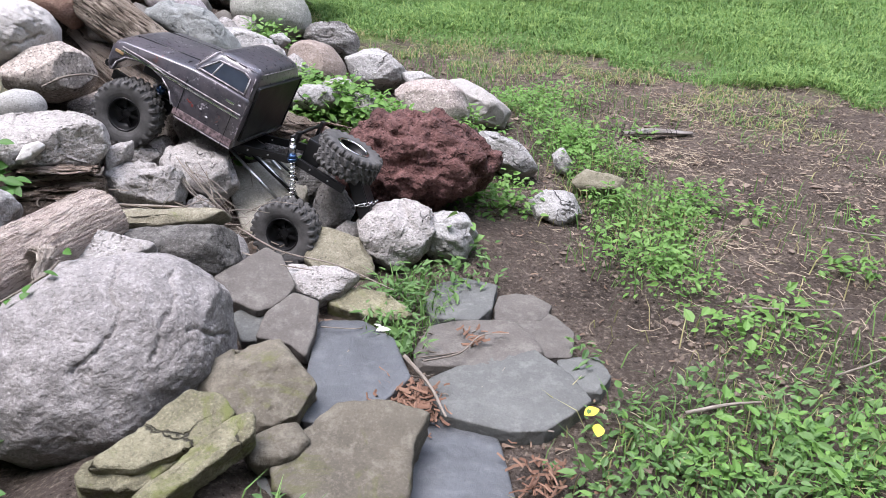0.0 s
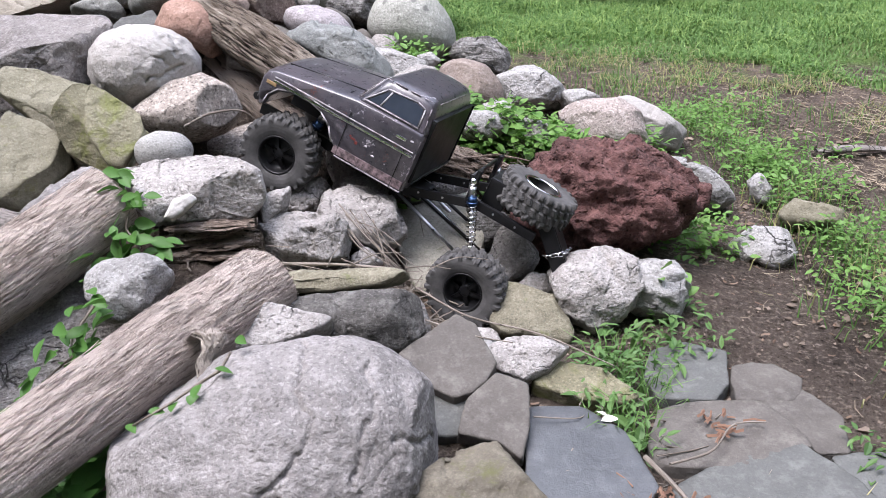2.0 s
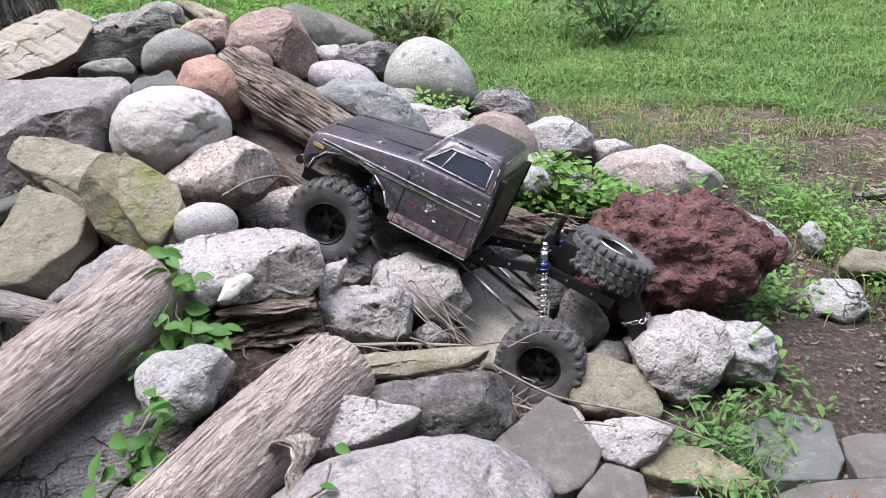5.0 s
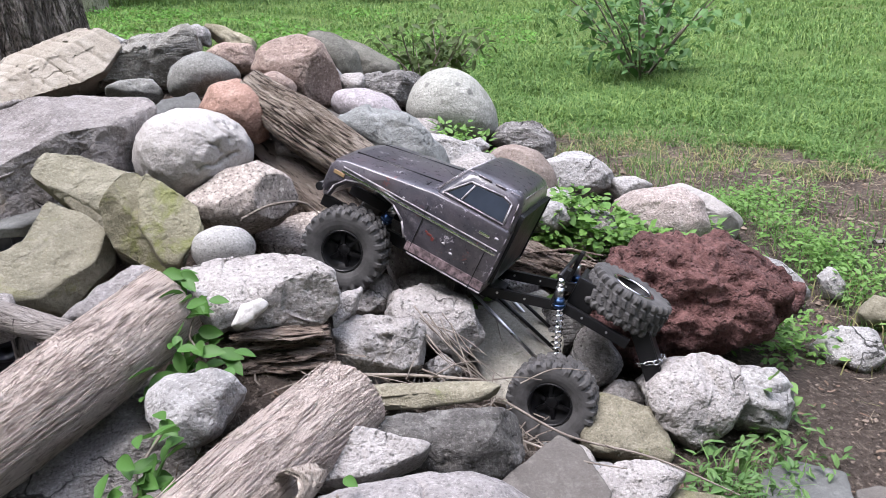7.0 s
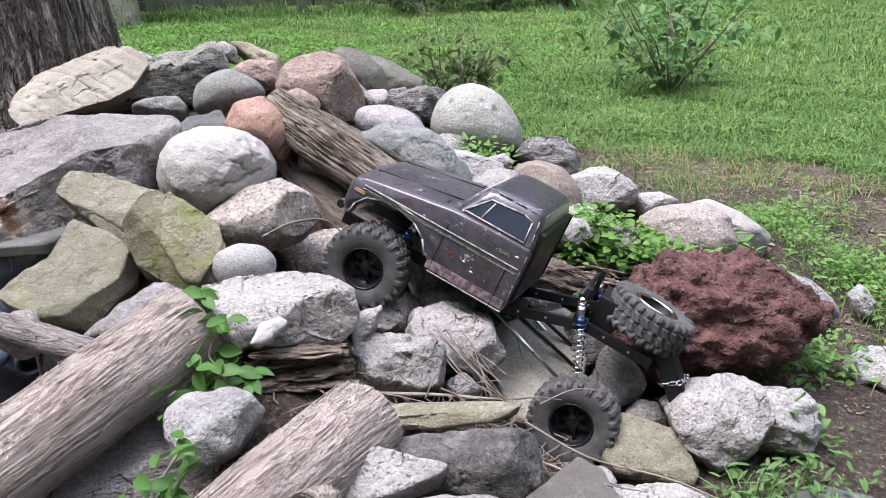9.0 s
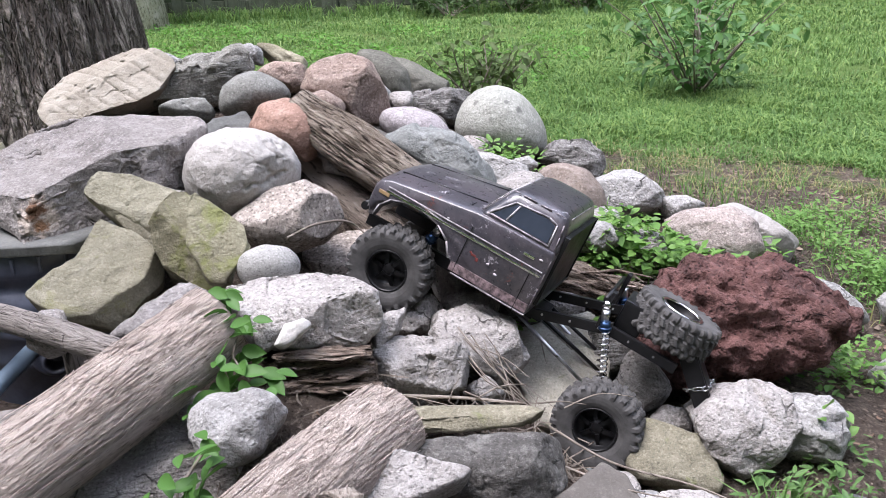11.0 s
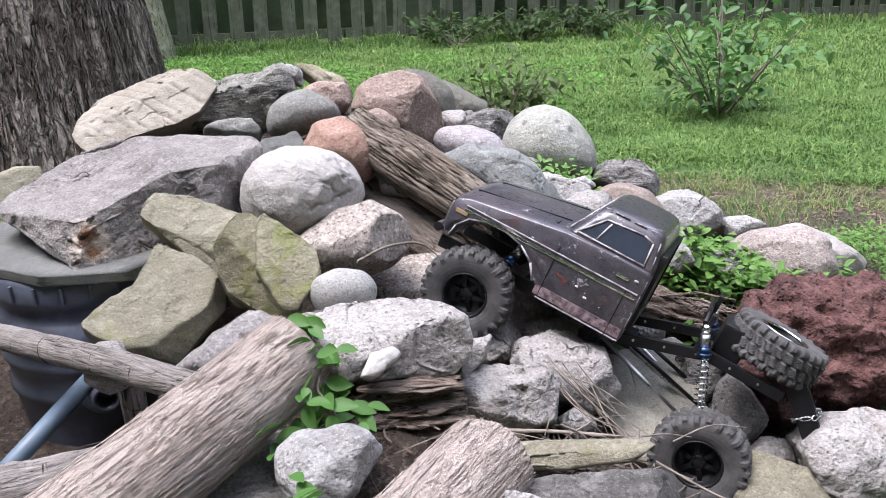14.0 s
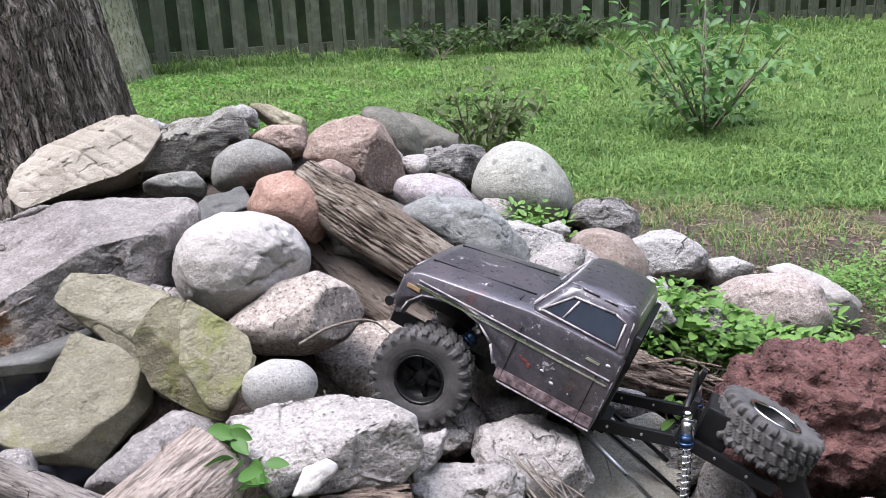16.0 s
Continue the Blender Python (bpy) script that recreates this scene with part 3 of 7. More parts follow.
def tube(points, radii, rings, segments, ridges, ridge_size, seed, flat=1.0, twist=0.0, caps=True, lump=0.05, grain=0.45):
    """A log or branch along a bent line of points: rings of vertices with fibres running along it. It is made along its own z axis.
    Returns the mesh data and the pose of its first point."""
    pts = [Vector(p) for p in points]
    axis = (pts[-1] - pts[0]).normalized()
    base = Matrix.Translation(pts[0]) @ axis.to_track_quat("Z", "Y").to_matrix().to_4x4()
    inv = base.inverted()
    loc = np.array([(inv @ p)[:] for p in pts])
    t = np.linspace(0, 1, len(pts))
    s = np.linspace(0, 1, rings) 
    mid = np.stack([np.interp(s, t, loc[:, i]) for i in range(3)], 1)
    rad = np.interp(s, np.linspace(0, 1, len(radii)), radii)
    rng = np.random.RandomState(seed)
    ang = np.linspace(0, 2 * math.pi, segments, endpoint=False)
    verts, faces = [], []
    length = (pts[-1] - pts[0]).length
    for i in range(rings):
        for a in ang:
            b = a + twist * s[i]
            r = rad[i]
            u = Vector((math.cos(a) * ridges, math.sin(a) * ridges, s[i] * length / max(radii) * grain + seed))
            v = noise.fractal(u, 0.9, 2.0, 3)
            if grain > 1:
                n1 = noise.noise(Vector((u.x * 1.25, u.y * 1.25, u.z * 0.8)))
                n2 = noise.noise(Vector((u.x * 2.7 + 5, u.y * 2.7, u.z * 1.8 + 7)))
                v = 0.8 * min(1.0, abs(n1) / 0.2) ** 0.7 + 0.4 * min(1.0, abs(n2) / 0.2) ** 0.7 - 0.75 + 0.10 * noise.fractal(u * 6.0, 0.7, 2.0, 3)
            elif ridges > 10:
                v = 1.3 * min(1.0, abs(v) / 0.22) - 0.7
            w = noise.noise(Vector((math.cos(a) * 1.2, math.sin(a) * 1.2, s[i] * length / max(radii) * 0.6 - seed)))
            r *= 1 + ridge_size * v + lump * w
            verts.append((mid[i][0] + r * math.cos(b), mid[i][1] + flat * r * math.sin(b), mid[i][2]))
    for i in range(rings - 1):
        for j in range(segments):
            k = (j + 1) % segments
            faces.append((i * segments + j, i * segments + k, (i + 1) * segments + k, (i + 1) * segments + j))
    if caps:
        for i, way in ((0, -1), (rings - 1, 1)):
            ring = [i * segments + j for j in range(segments)]
            c = np.mean([verts[j] for j in ring], axis=0)
            inner = []
            for j in ring:
                v = np.array(verts[j]) * 0.55 + c * 0.45
                v[2] += way * rad[i] * 0.12 * (1 + 0.8 * rng.rand())
                inner.append(len(verts))
                verts.append(tuple(v))
            c[2] += way * rad[i] * 0.10
            verts.append(tuple(c))
            for j in range(segments):
                k = (j + 1) % segments
                f = (ring[j], inner[j], inner[k], ring[k])
                g = (inner[j], len(verts) - 1, inner[k])
                faces.append(f if way > 0 else f[::-1])
                faces.append(g if way > 0 else g[::-1])
    return mesh_from("tube", verts, faces), base


def lathe(profile, segments=32):
    """A turned shape from (radius, z) pairs."""
    verts, faces = [], []
    for r, z in profile:
        for j in range(segments):
            a = 2 * math.pi * j / segments
            verts.append((r * math.cos(a), r * math.sin(a), z))
    for i in range(len(profile) - 1):
        for j in range(segments):
            k = (j + 1) % segments
            faces.append((i * segments + j, i * segments + k, (i + 1) * segments + k, (i + 1) * segments + j))
    return mesh_from("turned", verts, faces)


def box(size, bevel=0.0, centre=(0, 0, 0), segments=2):
    bm = bmesh.new()
    bmesh.ops.create_cube(bm, size=1, matrix=Matrix.Translation(centre) @ Matrix.Diagonal((*size, 1)))
    if bevel:
        bmesh.ops.bevel(bm, geom=bm.edges[:], offset=bevel, segments=segments, affect="EDGES", profile=0.6)
    return bm


def rod(a, b, r, segments=10):
    """A straight rod between two points, as a bmesh."""
    a, b = Vector(a), Vector(b)
    bm = bmesh.new()
    q = (b - a).to_track_quat("Z", "Y").to_matrix().to_4x4()
    bmesh.ops.create_cone(bm, cap_ends=True, segments=segments, radius1=r, radius2=r, depth=(b - a).length, matrix=Matrix.Translation((a + b) / 2) @ q)
    for f in bm.faces:
        f.smooth = len(f.verts) == 4
    return bm


RIM = [(0, 0), (.10, .20), (.28, .38), (.50, .44), (.72, .33), (.90, .14), (1, 0), (.90, -.14), (.72, -.33), (.50, -.44), (.28, -.38), (.10, -.20)]
LEAF = np.array([(x, y, .22 * abs(y) - .14 * x * x) for x, y in RIM] + [(x, 0, -.02 - .14 * x * x) for x in (.28, .50, .72)])
LEAF_FACES = [(0, 12, 2, 1), (12, 13, 3, 2), (13, 14, 4, 3), (14, 6, 5, 4), (0, 11, 10, 12), (12, 10, 9, 13), (13, 9, 8, 14), (14, 8, 7, 6)]
GRASSY = np.array([(0, 0, 0), (.26, .42, .04), (.62, .40, .02), (1, 0, -.10), (.62, -.40, .02), (.26, -.42, .04), (.30, 0, -.03), (.65, 0, -.05)])
GRASSY_FACES = [(0, 6, 1), (1, 6, 7, 2), (2, 7, 3), (0, 5, 6), (5, 4, 7, 6), (4, 3, 7)]


def leaves(name, rows, simple=False):
    """Leaves with a folded midrib. rows: place, yaw, pitch, roll, length, width."""
    verts, faces = [], []
    shape, quads = (GRASSY, GRASSY_FACES) if simple else (LEAF, LEAF_FACES)
    for p, yaw, pitch, roll, length, width in rows:
        r = np.array(Euler((roll, pitch, yaw)).to_matrix())
        q = (shape * (length, width, length)) @ r.T + p
        n = len(verts)
        verts.extend(map(tuple, q))
        faces.extend(tuple(i + n for i in f) for f in quads)
    return mesh_from(name, verts, faces, not simple)


def blades(name, x, y, z, height, width, lean, rng):
    """Grass blades as bent tapering strips."""
    n = len(x)
    yaw, bend = rng.uniform(0, 2 * math.pi, n), rng.uniform(0.2, 1.0, n) * lean
    dx, dy = np.cos(yaw), np.sin(yaw)
    side = np.stack([-dy, dx, np.zeros(n)], 1) * (width * 0.5)[:, None]
    root = np.stack([x, y, z], 1)
    mid = root + np.stack([dx * bend * height * 0.35, dy * bend * height * 0.35, height * 0.6], 1)
    tip = root + np.stack([dx * bend * height, dy * bend * height, height * (1 - 0.25 * bend)], 1)
    v = np.stack([root - side, root + side, mid + side * 0.8, mid - side * 0.8, tip], 1).reshape(-1, 3)
    i = np.arange(n)[:, None] * 5
    quads, tris = (i + np.array([[0, 1, 2, 3]])), (i + np.array([[3, 2, 4]]))
    return mesh_from(name, v.tolist(), quads.tolist() + tris.tolist(), False)


# ---- the rock pile and the paving ----
stone("rock", "pale beige layered rock with slanting ribs", M_LAYER, (-1.166, 1.895, 0.385), 28, 29, [(3, 12.0), (23, 10.1), (53, 8.2), (103, 5.4), (147, 8.5), (179, 10.4), (200, 13.0), (229, 7.2), (310, 6.6), (336, 9.2)], 7.0, 0.44, 6, 0.5, 3, 7, crisp=True, planes=((122, 52, 1.9), (143, 22, 2.25)), ribs=(45, 1.8, .34))
stone("stone", "small pale stone on top of the pile", M_PALE, (-1.114, 2.062, 0.403), 24, 7, [(4, 2.7), (97, 1.7), (155, 2.9), (223, 2.1), (329, 2.7)], 3.0, 0.8, 5, 1.0, 4, 5)
stone("rock", "dark grey angular rock on the pile", M_GREY, (-1.002, 1.982, 0.384), 21, 16, [(12, 10.1), (38, 8.1), (79, 5.7), (134, 5.4), (178, 6.8), (207, 10.7), (242, 6.1), (297, 5.5), (345, 4.5), (359, 8.1)], 8.0, 0.5, 12, 1.6, 5, 6, ((-0.25, -0.2, 0.92, 0.62), (0.25, -0.95, -0.1, 0.7)))
stone("stone", "small pale rough stone", M_PALE, (-0.952, 2.089, 0.415), 19, 7, [(28, 2.3), (95, 2.0), (163, 3.2), (222, 2.0), (319, 3.2)], 3.0, 0.7, 8, 1.5, 6, 5)
stone("stone", "flat yellowish stone in the rock pile", M_BEIGE, (-0.889, 2.125, 0.400), 17, 40, [(132, 3.6), (150, 7.0), (240, 1.7), (321, 5.0), (345, 5.1)], 2.0, 0.5, 6, 1.0, 7, 5)
stone("stone", "small pinkish angular stone", M_PINK, (-0.852, 2.004, 0.383), 17, 16, [(33, 3.8), (128, 3.0), (167, 5.2), (193, 3.7), (282, 2.9), (334, 4.6)], 5.0, 0.6, 8, 1.0, 8, 5)
stone("boulder", "smooth grey granite cobble", M_COBBLE, (-0.842, 1.786, 0.387), 19, 17, [(31, 4.7), (79, 4.0), (128, 4.1), (166, 5.1), (200, 6.1), (215, 5.8), (253, 3.5), (340, 5.5), (360, 6.7)], 6.0, 0.95, 0, 0.4, 9, 6)
stone("stone", "flat dark grey stone", M_COBBLE, (-0.944, 1.758, 0.365), 23, 34, [(27, 3.1), (128, 2.2), (176, 5.1), (219, 2.1), (326, 3.6), (360, 3.8)], 2.5, 0.6, 5, 1.0, 10, 5)
stone("stone", "thin grey plate of stone", M_FLAG, (-0.855, 1.683, 0.347), 21, 51, [(43, 4.4), (135, 2.4), (195, 5.1), (227, 4.1), (356, 4.5)], 1.2, 0.35, 3, 1.0, 11, 5)
stone("boulder", "pink granite boulder with rust tones", M_PINK, (-0.690, 1.860, 0.385), 12, 13, [(50, 5.8), (86, 5.8), (129, 6.4), (153, 7.6), (181, 8.0), (209, 4.8), (285, 6.3), (321, 8.7), (356, 6.1)], 8.0, 0.75, 4, 0.8, 12, 6, crisp=True, planes=((100, 40, 7.2), (-20, 40, 7.0)))
stone("boulder", "rounded olive-grey boulder in the rock pile", M_BACK, (-0.680, 2.150, 0.359), 10, 8, [(20, 3.5), (88, 4.0), (129, 6.2), (146, 7.4), (184, 2.2), (277, 5.9), (311, 6.3)], 7.0, 0.95, 0, 0.4, 13, 6, grow=1.3)
stone("boulder", "long olive-grey boulder at the back of the pile", M_BACK, (-0.654, 2.395, 0.310), 8, 9, [(103, 3.7), (143, 8.9), (166, 4.2), (243, 4.6), (335, 7.1), (353, 6.5)], 8.0, 0.9, 2, 0.5, 14, 6, grow=1.3)
stone("boulder", "dark speckled angular boulder", M_DARK, (-0.606, 2.296, 0.273), 7, 18, [(21, 7.7), (74, 3.5), (160, 7.0), (178, 10.1), (227, 4.0), (319, 6.3), (357, 7.3)], 7.0, 0.7, 8, 1.2, 15, 6)
stone("boulder", "pale lilac rounded boulder", M_LILAC, (-0.566, 1.816, 0.328), 8, 15, [(29, 4.2), (93, 3.4), (140, 5.2), (159, 6.8), (184, 5.4), (252, 3.4), (326, 6.1), (348, 6.5)], 6.0, 0.9, 1, 0.5, 16, 6)
stone("boulder", "large smooth pale grey boulder", M_PALEBOULDER, (-0.444, 2.165, 0.261), 3, 11, [(11, 8.0), (55, 7.4), (93, 8.0), (121, 8.6), (150, 9.1), (187, 9.8), (210, 8.1), (276, 7.4), (319, 10.1), (339, 10.3)], 11.0, 0.95, 0, 0.35, 17, 6)
stone("rock", "dark angular layered rock", M_DARK, (-0.295, 2.135, 0.201), -2, 25, [(49, 4.2), (155, 6.3), (178, 7.5), (246, 3.2), (325, 6.2), (360, 6.3)], 5.0, 0.6, 10, 1.6, 18, 6)
stone("boulder", "reddish rounded sandstone boulder", M_RED, (-0.745, 1.679, 0.355), 16, 11, [(35, 4.5), (92, 4.4), (138, 5.5), (180, 6.2), (192, 5.3), (253, 3.1), (297, 6.4), (350, 5.4)], 7.0, 0.85, 3, 0.6, 19, 6)
stone("stone", "small pink rounded stone", M_PINK, (-0.710, 1.756, 0.379), 14, 18, [(1, 3.7), (83, 2.3), (168, 4.2), (197, 3.1), (316, 3.4)], 4.0, 0.9, 2, 0.5, 20, 5)
stone("boulder", "large white rounded boulder with grey veins", M_WHITE, (-0.768, 1.509, 0.327), 20, 18, [(2, 8.6), (26, 8.0), (54, 6.8), (96, 6.2), (129, 7.1), (156, 8.0), (176, 8.0), (194, 8.1), (219, 7.6), (246, 7.1), (279, 6.0), (318, 6.7), (343, 8.6)], 9.5, 0.84, 0, 0.8, 21, 6, grow=1.0, planes=((-30, 42, 8.2), (140, 30, 9.2)), cracks=(((3.2, 4.4), (3.9, 3.2), (5.4, 1.4)), ((4.6, 3.4), (5.6, 2.6), (6.4, 1.2)), ((.8, -2.7), (3.0, -1.7), (4.6, -1.4), (6.1, -.4)), ((2.2, .8), (3.6, .2), (4.8, -1.2))))
stone("rock", "flat olive sandstone block with worn edges", M_OLIVE, (-0.885, 1.310, 0.235), 29, 31, [(1, 6.9), (25, 6.6), (49, 6.4), (87, 7.4), (96, 5.8), (134, 3.9), (170, 6.2), (185, 8.4), (198, 7.5), (223, 6.5), (260, 5.6), (277, 6.3), (297, 5.2), (349, 6.7)], 4.2, 0.3, 4, 1.0, 22, 6, crisp=True, planes=((100, 14, 3.4), (-62, 42, 5.2), (-20, 55, 6.2)))
stone("rock", "olive sandstone rock with a sharp ridge", M_OLIVE, (-0.870, 1.384, 0.316), 27, 27, [(6, 5.6), (87, 3.5), (130, 5.6), (143, 5.7), (164, 5.6), (204, 3.2), (276, 5.1), (289, 5.3), (330, 4.4)], 2.6, 0.3, 4, 1.0, 23, 6, crisp=True, planes=((75, 22, 1.9), (-125, 38, 3.4)))
stone("rock", "thin pale olive layer of split sandstone", M_SANDY, (-0.830, 1.364, 0.252), 25, 26, [(98, 1.9), (123, 5.8), (133, 8.6), (139, 4.3), (176, 0.9), (284, 3.0), (310, 6.8), (316, 8.8), (317, 6.1), (326, 2.3)], 2.2, 0.3, 4, 1.1, 24, 5, crisp=True)
stone("rock", "mossy green sandstone rock with a split ridge", M_MOSS, (-0.765, 1.330, 0.281), 23, 26, [(18, 4.0), (82, 4.6), (94, 6.3), (109, 6.5), (128, 6.0), (150, 5.7), (179, 4.7), (208, 4.4), (247, 4.3), (275, 5.5), (290, 6.8), (304, 6.1), (326, 5.1), (353, 6.3)], 3.0, 0.3, 4, 1.0, 25, 6, crisp=True, planes=((35, 20, 2.4), (-140, 24, 2.7)))
stone("rock", "upper layer of a mossy green sandstone rock", M_MOSS, (-0.736, 1.297, 0.303), 23, 26, [(15, 4.4), (84, 4.4), (100, 5.4), (128, 3.1), (160, 2.2), (200, 2.3), (240, 2.8), (268, 5.2), (284, 5.6), (305, 4.6), (340, 4.8)], 1.8, 0.3, 4, 1.1, 27, 6, crisp=True, planes=((40, 24, 1.4),))
stone("boulder", "tan speckled granite boulder", M_GRANITE, (-0.691, 1.474, 0.270), 16, 25, [(22, 6.9), (62, 5.6), (117, 4.4), (172, 6.7), (187, 8.8), (219, 5.9), (279, 4.4), (328, 5.9), (357, 7.4)], 7.5, 0.74, 3, 0.7, 26, 6, crisp=True, planes=((115, 35, 6.2), (-15, 45, 6.6)))
stone("pebble", "smooth white oval pebble", M_PEBBLE, (-0.663, 1.301, 0.267), 18, 31, [(5, 3.9), (39, 3.3), (99, 2.7), (151, 3.5), (179, 3.8), (213, 3.5), (270, 2.7), (332, 3.6)], 3.5, 1.0, 0, 0.15, 27, 5)
stone("boulder", "tan granite block with rounded edges", M_GRANITE, (-0.599, 1.580, 0.157), 13, 31, [(24, 9.5), (40, 9.0), (124, 6.5), (163, 9.8), (174, 11.2), (195, 9.4), (238, 6.2), (278, 6.9), (327, 8.5), (350, 9.1)], 8.0, 0.62, 3, 0.6, 28, 6, ((0, -0.3, 0.95, 0.72), (0.3, -0.9, 0.2, 0.85)), crisp=True)
stone("rock", "pale rough limestone chunk", M_LIME, (-0.604, 1.247, 0.232), 17, 34, [(12, 7.7), (27, 6.2), (94, 4.4), (148, 7.2), (162, 9.9), (186, 7.1), (222, 5.9), (225, 4.8), (296, 5.1), (328, 8.1), (350, 8.0)], 6.0, 0.5, 6, 1.1, 29, 7, ((-0.1, -0.35, 0.93, 0.55), (0.3, -0.9, 0.0, 0.74)))
stone("stone", "small white broken stone", M_QUARTZ, (-0.597, 1.177, 0.241), 18, 25, [(16, 2.0), (43, 2.1), (132, 1.1), (210, 2.2), (232, 2.0), (279, 0.9)], 1.5, 0.7, 5, 1.0, 30, 5)
stone("stone", "small pale wedge of stone", M_LIME, (-0.521, 1.298, 0.189), 12, 32, [(6, 1.6), (46, 3.5), (117, 1.7), (222, 2.9), (246, 3.1)], 3.0, 0.6, 8, 1.4, 31, 5)
stone("stone", "small rough grey stone", M_LIME, (-0.510, 1.416, 0.153), 10, 31, [(1, 4.5), (45, 3.8), (118, 2.5), (180, 5.1), (231, 3.3), (307, 2.9)], 4.5, 0.7, 9, 1.5, 32, 5)
stone("stone", "small pale grey stone", M_LIME, (-0.438, 1.480, 0.144), 6, 34, [(1, 4.2), (29, 3.9), (146, 2.7), (176, 4.6), (210, 3.5), (321, 2.8)], 4.0, 0.7, 8, 1.4, 33, 5)
stone("rock", "pale angular limestone rock", M_LIME, (-0.412, 1.371, 0.146), 5, 35, [(44, 5.0), (88, 4.5), (156, 6.7), (171, 6.9), (187, 5.1), (272, 4.3), (309, 6.6), (338, 5.9)], 4.5, 0.6, 10, 1.4, 34, 6, ((0, -0.3, 0.95, 0.7),))
stone("rock", "rough pale limestone rock with pits", M_LIME, (-0.477, 1.292, 0.144), 9, 34, [(10, 6.2), (48, 4.9), (120, 4.7), (162, 6.0), (195, 5.5), (232, 5.2), (300, 4.6), (341, 5.6)], 5.5, 0.7, 12, 1.6, 35, 6, ((0, -0.3, 0.95, 0.75), (0.3, -0.9, 0.2, 0.8)))
stone("stone", "small pale stone in the rock pile", M_LIME, (-0.401, 1.316, 0.103), 5, 35, [(81, 2.0), (172, 2.4), (269, 2.1), (359, 2.3)], 3.0, 0.7, 8, 1.4, 36, 5)
stone("rock", "pale knobbly limestone rock", M_LIME, (-0.458, 1.540, 0.180), 7, 24, [(60, 4.2), (94, 6.0), (128, 4.7), (186, 4.1), (229, 5.0), (259, 5.1), (320, 5.0), (353, 4.7)], 5.0, 0.75, 9, 1.3, 37, 5, ((-0.4, -0.9, 0.1, 0.8),))
stone("rock", "long pale limestone rock", M_LIME, (-0.338, 1.543, 0.118), 3, 43, [(7, 6.6), (110, 2.7), (156, 5.2), (172, 6.6), (206, 4.5), (300, 2.9), (348, 6.3)], 4.0, 0.65, 9, 1.4, 38, 5)
stone("stone", "small pale triangular stone", M_LIME, (-0.391, 1.479, 0.176), 5, 29, [(68, 2.4), (184, 2.2), (241, 2.0), (336, 2.1)], 2.5, 0.7, 6, 1.0, 39, 5)
stone("flagstone", "square olive-grey sandstone slab leaning on the pile", M_SANDLIGHT, (-0.306, 1.415, 0.083), 1, 66, [(2, 6.1), (53, 9.3), (69, 10.2), (142, 9.0), (155, 9.2), (253, 9.2), (282, 10.0), (300, 9.9)], 2.0, 0.3, 2, 0.5, 40, 6)
stone("stone", "long thin yellowish sandstone slab", M_SANDY, (-0.425, 1.192, 0.139), 7, 30, [(4, 9.4), (8, 8.2), (172, 7.6), (179, 8.4), (186, 8.3), (192, 6.7), (309, 1.6), (357, 9.1)], 4.5, 0.42, 4, 0.7, 41, 6, ((0, -0.1, 0.99, 0.8),))
stone("rock", "dark grey sandstone block", M_DARKSAND, (-0.396, 1.144, 0.102), 8, 41, [(19, 8.8), (24, 7.8), (161, 8.0), (174, 11.1), (195, 8.0), (243, 3.6), (335, 7.8), (352, 9.0)], 7.0, 0.42, 5, 0.9, 42, 6, ((0, -0.15, 0.98, 0.8), (0.0, -0.97, 0.2, 0.8)))
stone("rock", "pale grey wedge-shaped stone", M_LIME, (-0.460, 1.058, 0.142), 14, 50, [(4, 6.7), (24, 3.5), (80, 2.6), (141, 3.9), (165, 5.6), (191, 6.0), (214, 4.0), (270, 2.2), (321, 2.8), (354, 5.6)], 2.8, 0.44, 4, 0.8, 43, 6, crisp=True)
stone("rock", "lumpy bluish white rock", M_PALE, (-0.631, 1.079, 0.181), 25, 35, [(7, 4.8), (46, 4.1), (117, 3.7), (154, 4.2), (189, 4.0), (223, 4.2), (258, 3.8), (313, 3.5)], 4.5, 0.75, 8, 1.5, 44, 5)
stone("stone", "purplish grey rough stone under a log", M_BOULDER, (-0.778, 1.253, 0.210), 28, 29, [(18, 5.7), (59, 4.5), (135, 2.8), (190, 6.6), (220, 4.9), (329, 4.2)], 5.0, 0.7, 8, 1.4, 45, 5)
stone("boulder", "large rough grey rock behind the logs", M_ROCK, (-0.750, 1.087, 0.043), 32, 38, [(24, 17.8), (59, 14.4), (93, 11.0), (144, 14.4), (184, 15.0), (214, 17.3), (256, 13.0), (312, 12.7), (354, 14.6)], 8.0, 0.6, 10, 1.6, 46, 6, ((0, -0.5, 0.86, 0.7),))
stone("boulder", "large rounded grey granite boulder", M_BOULDER, (-0.412, 0.897, 0.086), 17, 49, [(3, 16.4), (22, 16.0), (39, 15.1), (56, 13.5), (86, 11.3), (122, 11.4), (148, 14.7), (165, 16.0), (203, 15.2), (227, 15.2), (284, 12.4), (312, 11.6), (337, 13.4), (350, 15.7)], 11.0, 0.84, 2, 0.8, 47, 7, cracks=(((3.4, 10.2), (3.3, 7.4), (2.6, 4.8), (3.2, 2.1), (2.9, 0), (.6, -3), (-2.0, -4.4)), ((9.6, 8.9), (9.1, 6), (9.5, 2.4), (7.5, -.6), (6.6, -4.2)), ((15.6, 1.2), (13.2, -.6), (11.0, -.4))))
